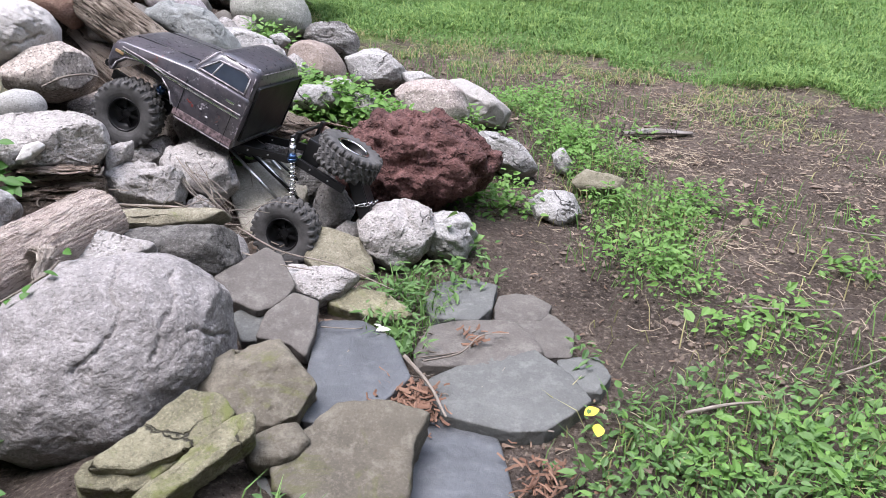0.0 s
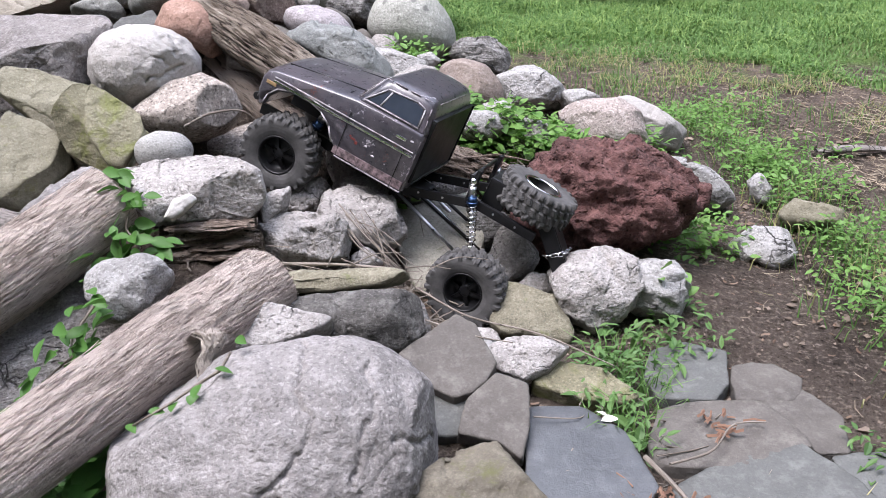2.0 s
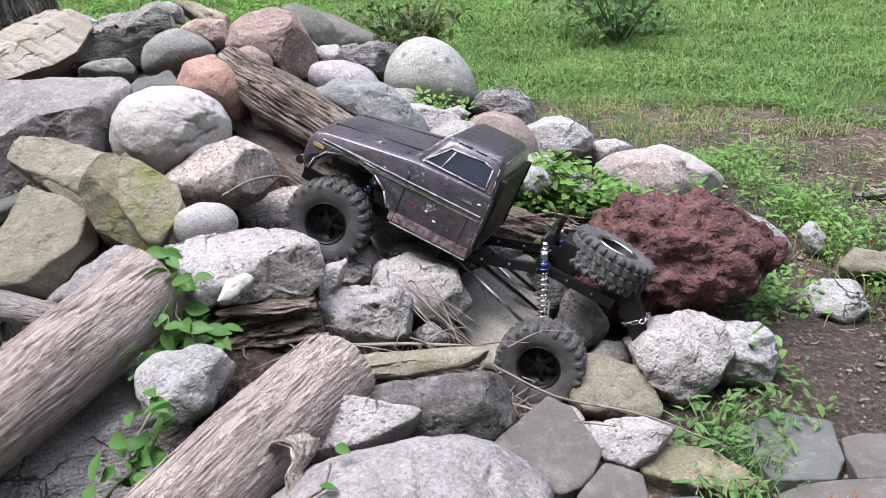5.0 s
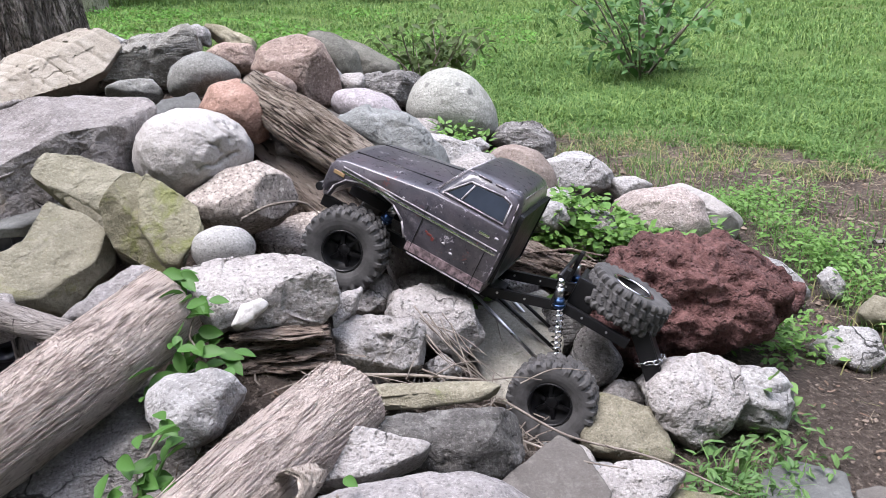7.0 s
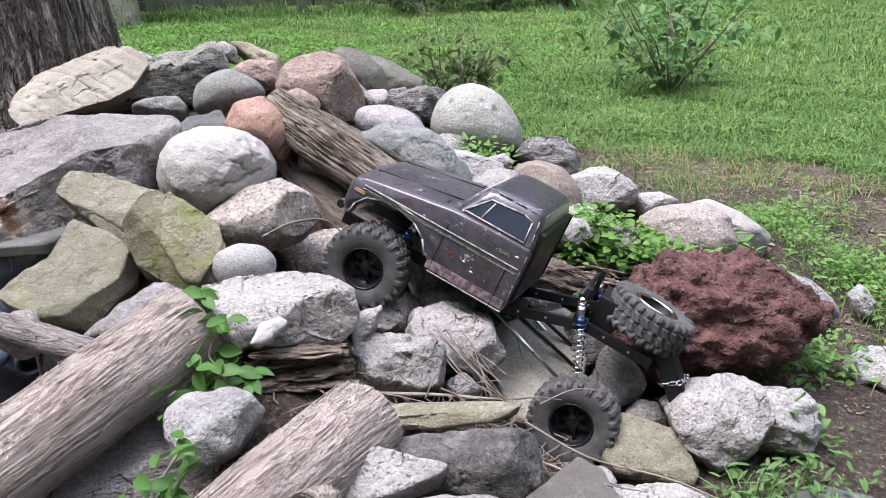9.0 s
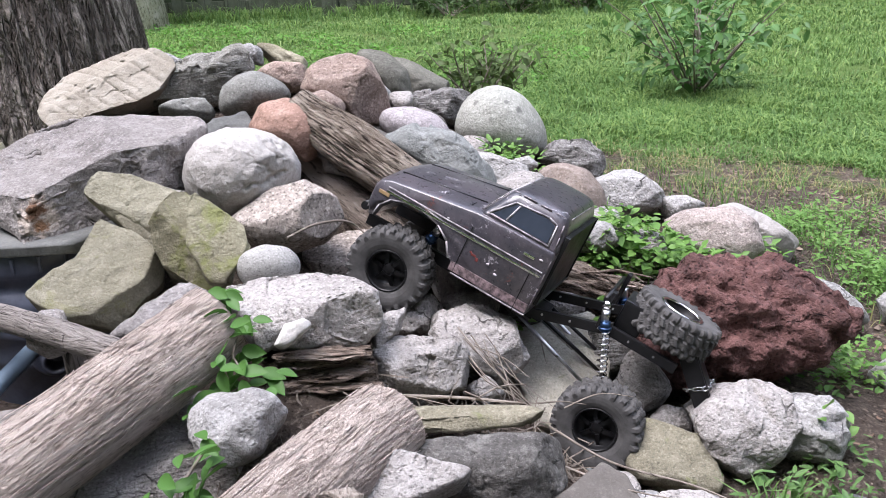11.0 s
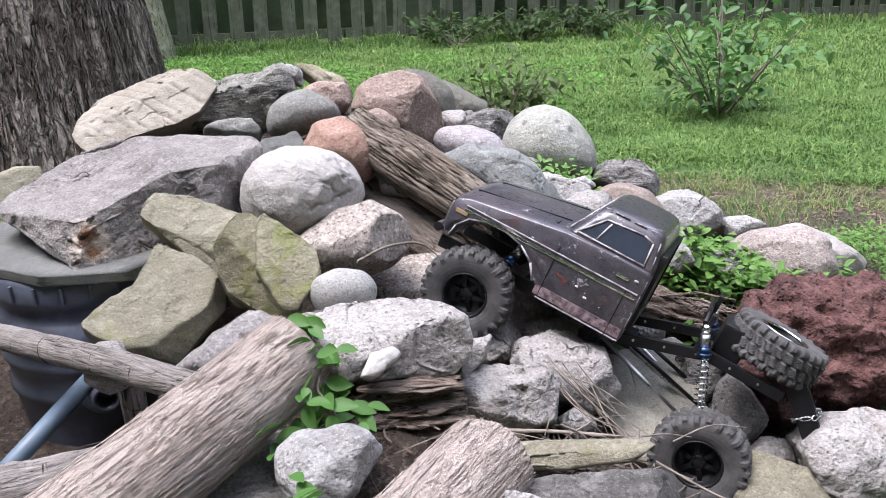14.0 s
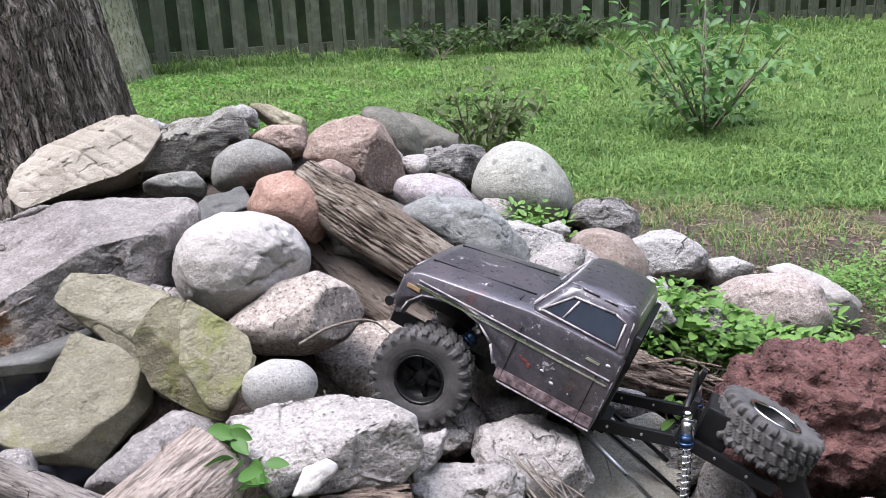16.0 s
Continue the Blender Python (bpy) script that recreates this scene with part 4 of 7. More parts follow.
stone("boulder", "bluish grey boulder in the rock pile", M_BLUEGREY, (-0.504, 1.755, 0.279), 7, 22, [(2, 6.1), (72, 4.8), (117, 7.1), (143, 9.9), (161, 10.2), (205, 3.7), (281, 6.5), (311, 9.8), (331, 9.3)], 7.0, 0.75, 6, 0.9, 48, 6)
stone("boulder", "pale grey angular boulder", M_PALE, (-0.412, 1.838, 0.230), 3, 23, [(22, 4.7), (100, 4.7), (146, 8.0), (190, 4.4), (261, 4.8), (313, 6.5), (344, 6.2)], 6.0, 0.7, 8, 1.1, 49, 6)
stone("stone", "small pale stone in the rock pile", M_PALE, (-0.382, 1.941, 0.237), 2, 14, [(78, 1.5), (166, 2.6), (272, 1.8), (358, 2.4)], 2.5, 0.8, 4, 1.0, 50, 5)
stone("boulder", "pinkish brown rounded boulder", M_PINKGREY, (-0.298, 1.928, 0.185), -1, 23, [(4, 6.0), (54, 5.1), (108, 5.7), (141, 7.0), (171, 6.5), (225, 5.8), (295, 5.5), (329, 7.8)], 7.5, 0.95, 2, 0.4, 51, 6)
stone("boulder", "rough pale grey boulder", M_PALE, (-0.180, 2.083, 0.137), -5, 27, [(6, 6.4), (66, 4.8), (139, 6.5), (161, 7.3), (228, 5.7), (299, 5.0), (341, 7.6)], 6.0, 0.75, 8, 1.2, 52, 6)
stone("stone", "flat grey stone in the grass", M_PALE, (-0.080, 2.053, 0.123), -8, 53, [(66, 2.1), (168, 4.5), (246, 2.7), (360, 4.9)], 3.0, 0.7, 4, 1.0, 53, 5)
stone("boulder", "pinkish white speckled boulder", M_PINKWHITE, (-0.041, 1.887, 0.124), -10, 26, [(23, 7.1), (66, 5.5), (145, 6.4), (173, 9.4), (191, 8.0), (253, 4.9), (321, 7.1), (346, 8.3)], 7.5, 0.85, 5, 0.7, 54, 6)
stone("boulder", "white angular boulder in the rock pile", M_WHITE, (0.076, 2.047, 0.080), -13, 25, [(46, 3.0), (134, 6.8), (156, 9.9), (175, 3.1), (267, 4.6), (318, 7.0), (354, 6.5)], 7.0, 0.8, 6, 0.8, 55, 6)
stone("rock", "pale rock among low leaves", M_PALE, (-0.270, 1.672, 0.189), -1, 33, [(35, 3.7), (139, 3.2), (179, 4.7), (210, 3.9), (313, 2.9), (355, 4.9)], 3.0, 0.75, 6, 1.0, 56, 5)
stone("flagstone", "mossy olive sandstone slab with broken edges", M_DARKMOSS, (-0.281, 0.750, 0.091), 21, 66, [(5, 6.1), (29, 6.1), (64, 4.7), (166, 3.1), (195, 8.3), (222, 5.2), (250, 3.1), (323, 3.2)], 1.4, 0.4, 9, 2.2, 57, 5)
stone("flagstone", "olive sandstone slab under a mossy one", M_DARKMOSS, (-0.296, 0.734, 0.068), 22, 67, [(13, 7.7), (21, 8.6), (41, 4.9), (162, 2.0), (172, 5.9), (185, 7.3), (197, 6.9), (243, 3.9), (307, 2.1)], 1.8, 0.4, 9, 2.0, 58, 6)
stone("flagstone", "olive sandstone slab with mossy edge", M_DARKMOSS, (-0.246, 0.728, 0.071), 19, 67, [(17, 5.7), (35, 6.7), (52, 5.0), (197, 3.4), (202, 8.1), (225, 5.7), (232, 3.6), (331, 1.6)], 2.0, 0.4, 8, 1.8, 59, 5)
stone("rock", "olive brown sandstone block with flat top", M_BROWN, (-0.213, 0.888, 0.060), 13, 60, [(31, 6.7), (65, 6.6), (103, 5.2), (144, 5.3), (181, 7.7), (243, 5.6), (270, 6.5), (307, 5.7), (350, 5.9)], 3.5, 0.36, 9, 1.0, 60, 6, ((0, -0.1, 0.99, 0.7),))
stone("flagstone", "brownish grey flagstone in the rock pile", M_SAND, (-0.262, 1.101, 0.085), 13, 69, [(52, 5.4), (78, 6.0), (170, 5.9), (218, 4.8), (266, 5.3), (301, 5.3), (345, 5.0)], 1.2, 0.3, 4, 0.8, 61, 6)
stone("flagstone", "brownish grey flagstone in the rock pile", M_SAND, (-0.202, 1.031, 0.061), 11, 70, [(43, 4.9), (86, 5.0), (151, 3.7), (206, 5.1), (259, 3.5), (285, 5.9), (328, 3.4)], 1.2, 0.3, 4, 0.8, 62, 5)
stone("flagstone", "small dark grey flagstone", M_FLAG, (-0.262, 1.046, 0.042), 14, 69, [(29, 2.9), (95, 3.1), (144, 3.0), (246, 3.2), (291, 3.2)], 1.8, 0.4, 4, 0.8, 63, 5)
stone("flagstone", "blue-grey slate flagstone with chipped edges", M_SLATE, (-0.114, 0.967, 0.031), 6, 86, [(48, 8.3), (81, 10.3), (113, 11.2), (166, 5.4), (238, 11.1), (271, 10.8), (315, 7.1), (345, 7.6)], 1.2, 0.3, 3, 0.6, 64, 6)
stone("flagstone", "large grey flagstone with layered edges", M_FLAG, (0.102, 0.952, 0.006), 0, 88, [(167, 12.2), (120, 9.6), (72, 11.7), (35, 9.9), (1, 10.3), (341, 8.1), (300, 7.4), (265, 7.0), (206, 10.1)], 1.3, 0.3, 4, 0.8, 65, 6, grow=0.98)
stone("flagstone", "blue-grey slate flagstone in the rock pile", M_SLATE, (0.027, 0.818, -0.013), 0, 90, [(44, 7.4), (67, 10.9), (111, 10.4), (142, 7.2), (198, 6.6), (239, 10.6), (290, 9.9), (325, 8.2)], 1.4, 0.3, 2, 0.5, 66, 6)
stone("flagstone", "large olive sandstone block", M_BROWN, (-0.091, 0.798, 0.022), 7, 75, [(6, 6.3), (30, 9.5), (61, 7.8), (105, 6.6), (169, 7.0), (187, 8.5), (206, 9.0), (236, 7.5), (312, 8.0)], 3.0, 0.36, 8, 1.1, 67, 6)
stone("stone", "small olive stone between slabs", M_BROWN, (-0.177, 0.790, 0.046), 13, 70, [(1, 3.4), (55, 3.6), (106, 2.0), (170, 3.7), (220, 3.4), (297, 2.8)], 2.0, 0.6, 5, 1.0, 68, 5)
stone("stone", "small pale stone sliver", M_SANDY, (-0.141, 0.854, 0.016), 9, 59, [(18, 1.5), (74, 2.2), (217, 2.1), (254, 1.8)], 1.2, 0.6, 4, 1.0, 69, 5)
stone("flagstone", "grey flagstone beside the boulder", M_FLAG, (-0.202, 0.733, 0.005), 15, 85, [(57, 4.3), (109, 4.2), (157, 3.3), (224, 3.9), (292, 4.7), (348, 3.0)], 1.4, 0.4, 3, 0.8, 70, 5)
stone("rock", "small rough white stone", M_LIME, (-0.180, 1.139, 0.068), 9, 50, [(10, 5.5), (38, 3.7), (150, 4.3), (172, 4.5), (219, 3.8), (260, 3.1), (330, 3.2)], 2.2, 0.65, 8, 1.1, 71, 5)
stone("rock", "yellowish olive stone in the rock pile", M_SANDY, (-0.172, 1.296, 0.039), 8, 58, [(37, 4.9), (113, 5.6), (153, 5.5), (209, 5.6), (243, 3.9), (312, 6.3), (329, 6.2)], 2.5, 0.5, 5, 0.8, 72, 6)
stone("flagstone", "grey slab under stones", M_FLAG, (-0.272, 1.319, 0.025), 12, 74, [(29, 3.8), (92, 4.3), (152, 6.1), (271, 4.5), (303, 6.1)], 1.2, 0.4, 3, 0.8, 73, 5)
stone("rock", "white wedge-shaped stone in the rock pile", M_LIME, (-0.204, 1.427, 0.064), 8, 41, [(6, 4.0), (78, 5.6), (133, 3.5), (219, 5.3), (250, 4.9), (270, 3.4), (332, 4.2)], 3.0, 0.6, 7, 1.0, 74, 5)
stone("stone", "small dark rough stone", M_DARK, (-0.245, 1.460, 0.097), 9, 36, [(22, 4.0), (70, 3.9), (135, 4.1), (240, 4.8), (291, 3.7)], 3.5, 0.7, 8, 1.2, 75, 5)
stone("rock", "white speckled granite rock", M_LIME, (-0.083, 1.342, 0.065), 3, 38, [(33, 6.6), (70, 5.8), (129, 6.0), (165, 6.6), (228, 6.0), (266, 6.6), (312, 5.3), (351, 6.2)], 5.0, 0.75, 10, 1.6, 76, 6, ((0, -0.3, 0.95, 0.75), (0.2, -0.95, 0.1, 0.8)))
stone("stone", "small pale stone in the rock pile", M_LIME, (-0.164, 1.375, 0.041), 7, 38, [(37, 2.4), (109, 2.2), (186, 3.1), (248, 1.9), (327, 2.9)], 2.5, 0.7, 6, 1.0, 77, 5)
stone("flagstone", "small olive slab among weeds", M_DARKMOSS, (-0.107, 1.125, 0.040), 5, 72, [(39, 3.2), (142, 5.5), (181, 5.6), (250, 2.5), (323, 5.1), (344, 6.6)], 1.4, 0.4, 4, 0.8, 78, 5)
stone("rock", "dark red porous lava rock", M_LAVA, (-0.061, 1.528, 0.116), 2, 28, [(4, 17.2), (16, 14.9), (47, 10.1), (100, 9.1), (135, 11.2), (161, 12.1), (187, 14.2), (203, 14.3), (225, 13.4), (248, 8.5), (303, 9.5), (325, 9.3), (353, 14.8)], 10.0, 0.85, 2, 3.2, 79, 6)
stone("flagstone", "purplish grey flagstone with dark wet edges", M_SAND, (0.043, 1.073, 0.010), 0, 90, [(199, 8.2), (143, 7.2), (107, 6.4), (75, 7.0), (45, 9.9), (18, 9.6), (354, 11.1), (335, 7.2), (290, 6.0), (233, 7.7), (217, 9.2)], 1.2, 0.3, 4, 0.8, 80, 6, grow=0.98)
stone("flagstone", "pinkish grey flagstone in the paving", M_SAND, (0.150, 1.128, 0.004), 0, 90, [(109, 9.6), (85, 6.6), (57, 5.2), (0, 5.2), (302, 7.9), (271, 7.2), (200, 3.6), (150, 4.0)], 1.1, 0.3, 4, 0.8, 81, 6, grow=0.98)
stone("flagstone", "grey flagstone at the edge of the paving", M_FLAG, (0.206, 1.022, 0.000), 0, 90, [(138, 5.0), (100, 4.4), (63, 5.3), (0, 3.6), (293, 4.2), (255, 4.5), (190, 3.0)], 1.2, 0.3, 4, 0.8, 82, 5, grow=0.98)
stone("flagstone", "pinkish grey flagstone near the weeds", M_SAND, (0.129, 1.193, 0.004), 0, 90, [(137, 5.0), (100, 4.5), (66, 4.6), (14, 4.8), (330, 4.2), (294, 4.7), (222, 6.0), (180, 4.4)], 1.2, 0.3, 4, 0.8, 83, 6, grow=0.98)
stone("flagstone", "pale mossy flagstone half under weeds", M_FLAG, (0.031, 1.209, 0.006), 0, 90, [(133, 5.9), (89, 7.1), (40, 8.0), (0, 5.2), (336, 5.5), (293, 6.8), (237, 7.6), (198, 6.0)], 1.2, 0.3, 4, 0.8, 92, 6, grow=0.98)
stone("rock", "pale yellow sandstone block", M_SANDY, (0.314, 1.716, 0.019), -10, 35, [(14, 5.4), (130, 3.3), (188, 5.6), (211, 4.5), (346, 5.3)], 3.5, 0.6, 5, 0.7, 84, 5)
stone("boulder", "white grey boulder sunk in the soil", M_PALE, (0.125, 1.774, 0.054), -4, 34, [(31, 3.6), (116, 5.2), (157, 7.8), (252, 3.3), (303, 6.0), (336, 7.0)], 5.5, 0.8, 7, 1.0, 85, 6)
stone("stone", "small pale stone among weeds", M_PALE, (0.250, 1.808, 0.033), -8, 27, [(95, 3.1), (151, 2.4), (249, 2.5), (295, 2.9), (353, 2.2)], 2.5, 0.75, 5, 1.0, 86, 5)
stone("rock", "rough grey rock in the weeds", M_PALE, (0.216, 1.604, 0.004), -21, 44, [(1, 5.3), (49, 4.6), (132, 4.1), (185, 5.3), (218, 4.8), (303, 4.0)], 4.0, 0.75, 8, 1.2, 87, 5)
stone("rock", "rough pale grey rock in the weeds", M_PALE, (0.001, 1.354, 0.049), -17, 48, [(8, 4.5), (72, 3.5), (140, 3.8), (183, 5.0), (243, 3.3), (326, 4.5)], 4.0, 0.75, 8, 1.2, 88, 5)
stone("rock", "rough grey rock in the rock pile", M_PALE, (0.006, 1.376, 0.054), -20, 44, [(8, 4.6), (56, 3.9), (126, 3.6), (176, 4.6), (236, 4.1), (314, 3.8)], 4.5, 0.75, 9, 1.3, 89, 5)
stone("boulder", "large grey angular slab of rock with cracks and a rust stain", M_SLAB, (-0.999, 1.456, 0.309), 32, 81, [(6, 18.0), (17, 19.0), (47, 12.8), (97, 11.1), (136, 12.6), (158, 14.0), (179, 13.4), (213, 13.2), (249, 14.2), (294, 11.8)], 7.4, 0.44, 8, 1.7, 90, 7, ((-0.15, -0.30, 0.94, 0.50), (0.68, -0.70, 0.16, 0.60), (-0.35, -0.90, 0.25, 0.72), (0.6, -0.45, -0.65, 0.70), (-0.5, -0.5, -0.7, 0.60)), crisp=True)
stone("rock", "flat olive-grey stone behind the large slab", M_OLIVE, (-1.275, 1.665, 0.278), 32, 28, [(10, 3.6), (48, 4.4), (95, 3.6), (140, 4.4), (185, 4.6), (235, 4.3), (300, 4.3)], 4.4, 0.44, 4, 0.9, 91, 5, crisp=True)
stone("flagstone", "thin grey flagstone lying on a bucket", M_FLAG, (-1.04, 1.45, 0.278), 0, 84, [(0, 13), (40, 14), (90, 14), (140, 16), (180, 15), (220, 14), (270, 12.5), (315, 14.5)], 0.9, 0.25, 3, 0.6, 200, 4)


# small rubble in the gaps of the pile
def rubble():
    rng = np.random.RandomState(5)
    big = list(STONES)
    count = 0
    while count < 60:
        x, y = rng.uniform(-1.15, -0.15), rng.uniform(0.95, 2.15)
        if x < -0.92 and y < 1.5:
            continue
        near = [(math.hypot(x - s[0], y - s[1]) / (s[4] + 0.03), s) for s in big]
        k, s = min(near, key=lambda a: a[0])
        if k < 0.8 or k > 1.5:
            continue
        r = rng.uniform(2.2, 4.5)
        z = s[2] + 0.45 * (s[3] - s[2]) - r / 100 * 0.8
        outline = [(a, r * rng.uniform(0.75, 1.2)) for a in (0, 50, 100, 160, 215, 265, 310)]
        count += 1
        if x < -0.75 and y > 1.6:
            continue
        stone("stone", "small broken stone wedged in the rock pile", (M_LIME, M_PALE, M_SAND, M_ROCK)[(count - 1) % 4], (x, y, max(z, 0.0)), rng.uniform(-40, 40), rng.uniform(20, 70), outline, r * 0.7, 0.7, 7, 1.4, 299 + count, 3)


rubble()


# ---- ground ----
LAWN_EDGE = ((-9, 3.4), (-0.55, 3.35), (-0.3, 3.12), (0.0, 3.04), (0.2, 2.97), (0.5, 2.84), (0.68, 2.68), (0.84, 2.54), (1.12, 2.45), (4.0, 2.35), (60, 2.3))


def lawn_edge(x):
    return np.interp(x, [p[0] for p in LAWN_EDGE], [p[1] for p in LAWN_EDGE])


SPOTS = np.array(STONES)


def soil_height(x, y):
    """The soil lies level, and fills the gaps of the pile up to the lower part of its stones."""
    x, y = np.asarray(x, float), np.asarray(y, float)
    w0, hz = np.full(x.shape, 0.035), np.zeros(x.shape)
    for sx, sy, lo, hi, size in SPOTS:
        w = np.exp(-((x - sx) ** 2 + (y - sy) ** 2) / (2 * (0.05 + 0.35 * size) ** 2))
        w0 += w
        hz += w * max(lo + 0.12 * (hi - lo), -0.01)
    hollow = np.exp(-((x + 1.10) / 0.26) ** 2 - ((y - 1.28) / 0.24) ** 2)
    return hz / w0 * (1 - 0.93 * np.clip(1.4 * hollow, 0, 1))


def build_ground():
    far = [12, 20, 40, 90, 200, 600, 2000]
    xs = np.concatenate([[-v for v in far[::-1]], np.arange(-8, -1.8, 0.4), np.arange(-1.8, 1.8, 0.02), np.arange(1.8, 8.1, 0.4), far])
    ys = np.concatenate([[-v for v in far[::-1]], np.arange(-6, 0.2, 0.4), np.arange(0.2, 3.6, 0.02), np.arange(3.6, 10.1, 0.3), far])
    gx, gy = np.meshgrid(xs, ys)
    near = (np.abs(gx) < 2.2) & (gy > 0) & (gy < 4)
    z = np.where(near, soil_height(gx, gy), 0)
    bump = np.array([noise.fractal(Vector((a * 9, b * 9, 0)), 0.9, 2.0, 4) if k else 0 for a, b, k in zip(gx.ravel(), gy.ravel(), near.ravel())])
    z = z + bump.reshape(z.shape) * 0.008
    nx, ny = len(xs), len(ys)
    i = np.arange(nx - 1)[None, :] + (np.arange(ny - 1) * nx)[:, None]
    faces = np.stack([i, i + 1, i + nx + 1, i + nx], -1).reshape(-1, 4)
    me = mesh_from("ground", np.stack([gx, gy, z], -1).reshape(-1, 3).tolist(), faces.tolist())
    turf = np.clip((gy - lawn_edge(gx) - 0.12 + 0.25 * bump.reshape(z.shape)) / 0.35, 0, 1)
    around = np.hypot((gx - 0.2) / 2.0, (gy - 1.35) / 1.5) + 0.3 * bump.reshape(z.shape)
    turf = np.maximum(turf, np.clip((around - 1.0) * 4, 0, 1))
    me.attributes.new("turf", "FLOAT", "POINT").data.foreach_set("value", turf.ravel())
    ob = part("ground", me, M_SOIL)
    tagged(ob, "dark crumbly soil turning into mown lawn", "ground", "", "structure")


build_ground()


# ---- fence, tree and lawn behind the pile ----
def fence_line(x):
    return 8.48 + 0.47 * x


def build_fence():
    fence = thing("fence", "weathered grey-green picket board fence with gaps", "fence")
    board = None
    way = Vector((1, 0.47, 0)).normalized()
    turn = math.atan2(way.y, way.x)
    rng = np.random.RandomState(4)
    for z in (0.105, 1.0, 1.65):
        for a in np.arange(-4.6, 6.0, 2.4):
            c = Vector((a + 1.2, fence_line(a + 1.2), z)) + Vector((-way.y, way.x, 0)) * 0.03
            part("rail", box((2.4 / way.x - 0.01, 0.035, 0.075), 0.004), M_FENCE, fence, "", Matrix.Translation(c) @ Matrix.Rotation(turn, 4, "Z"))
    for a in np.arange(-4.8, 7.2, 0.172):
        x = a + rng.uniform(-.010, .010)
        c = Vector((x, fence_line(x), 0.90 + rng.uniform(-.02, .02)))
        pose_ = Matrix.Translation(c) @ Matrix.Rotation(turn + rng.normal(0, .03), 4, "Z") @ Matrix.Rotation(rng.normal(0, .014), 4, "Y")
        if board is None:
            board = part("board", box((0.108, 0.018, 1.80), 0.004), M_FENCE, fence, "", pose_)
        else:
            part("board", board.data, M_FENCE, fence, "", pose_)


build_fence()


# ---- foliage walls added around the yard to cut off low sky light ----
def hedge(name, label, a, b, height, seed):
    """A tall uneven wall of foliage from a to b."""
    rng = np.random.RandomState(seed)
    a, b = Vector(a), Vector(b)
    n, k = 60, 14
    side = (b - a).cross(Vector((0, 0, 1))).normalized()
    verts, faces = [], []
    for i in range(n):
        for j in range(k):
            p = a.lerp(b, i / (n - 1)) + Vector((0, 0, height * j / (k - 1) * (1 + 0.15 * math.sin(i * 1.3))))
            verts.append(p + side * 0.5 * noise.fractal(p * 0.9 + Vector((seed, 0, 0)), 0.9, 2.0, 4))
    for i in range(n - 1):
        for j in range(k - 1):
            v = i * k + j
            faces.append((v, v + k, v + k + 1, v + 1))
    ob = part(name, mesh_from(name, verts, faces), M_BLOCKER)
    tagged(ob, label, "hedge", "", "structure")


# this added wall also makes the fence gaps look dark
hedge("backdrop_hedge", "added dark foliage wall behind the fence gaps, blocks low light", (-9, 5.3, 0), (11, 14.7, 0), 8, 1)
hedge("backdrop_hedge", "added unseen foliage wall beside the yard, blocks low light", (-6, -4.5, 0), (-8, 12, 0), 6, 2)
hedge("backdrop_hedge", "added unseen foliage wall beside the yard, blocks low light", (8, 13, 0), (6.5, -5, 0), 6, 3)
hedge("backdrop_hedge", "added unseen foliage wall behind the camera, blocks low light", (9, -4.5, 0), (-9, -4.5, 0), 7.5, 4)


def build_trunk(name, label, foot, mid, top, low_radii, high_radii, seed, material, ridge, rings, segments):
    root = thing(name, label, "tree")
    f, k, t = Vector(foot), Vector(mid), Vector(top)
    me, m = tube((f, f.lerp(k, 0.5), k), low_radii, rings, segments, 11.0, ridge, seed, caps=False, lump=0.06, grain=1.6)
    part("trunk", me, material, root, "", m)
    me, m = tube((k - Vector((0, 0, .02)), k.lerp(t, 0.5), t), high_radii, 60, 120, 11.0, ridge, seed, caps=True, lump=0.06, grain=1.6)
    part("upper_trunk", me, material, root, "", m)
    return root


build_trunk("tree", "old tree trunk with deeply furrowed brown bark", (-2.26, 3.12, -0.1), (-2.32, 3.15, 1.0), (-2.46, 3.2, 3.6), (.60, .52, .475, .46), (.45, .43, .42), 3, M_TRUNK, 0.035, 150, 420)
build_trunk("tree", "pale mossy tree trunk beside the fence", (-3.42, 6.4, -0.1), (-3.54, 6.43, 1.0), (-3.8, 6.5, 3.6), (.30, .26, .25), (.245, .23), 8, M_TRUNKPALE, 0.02, 70, 90)


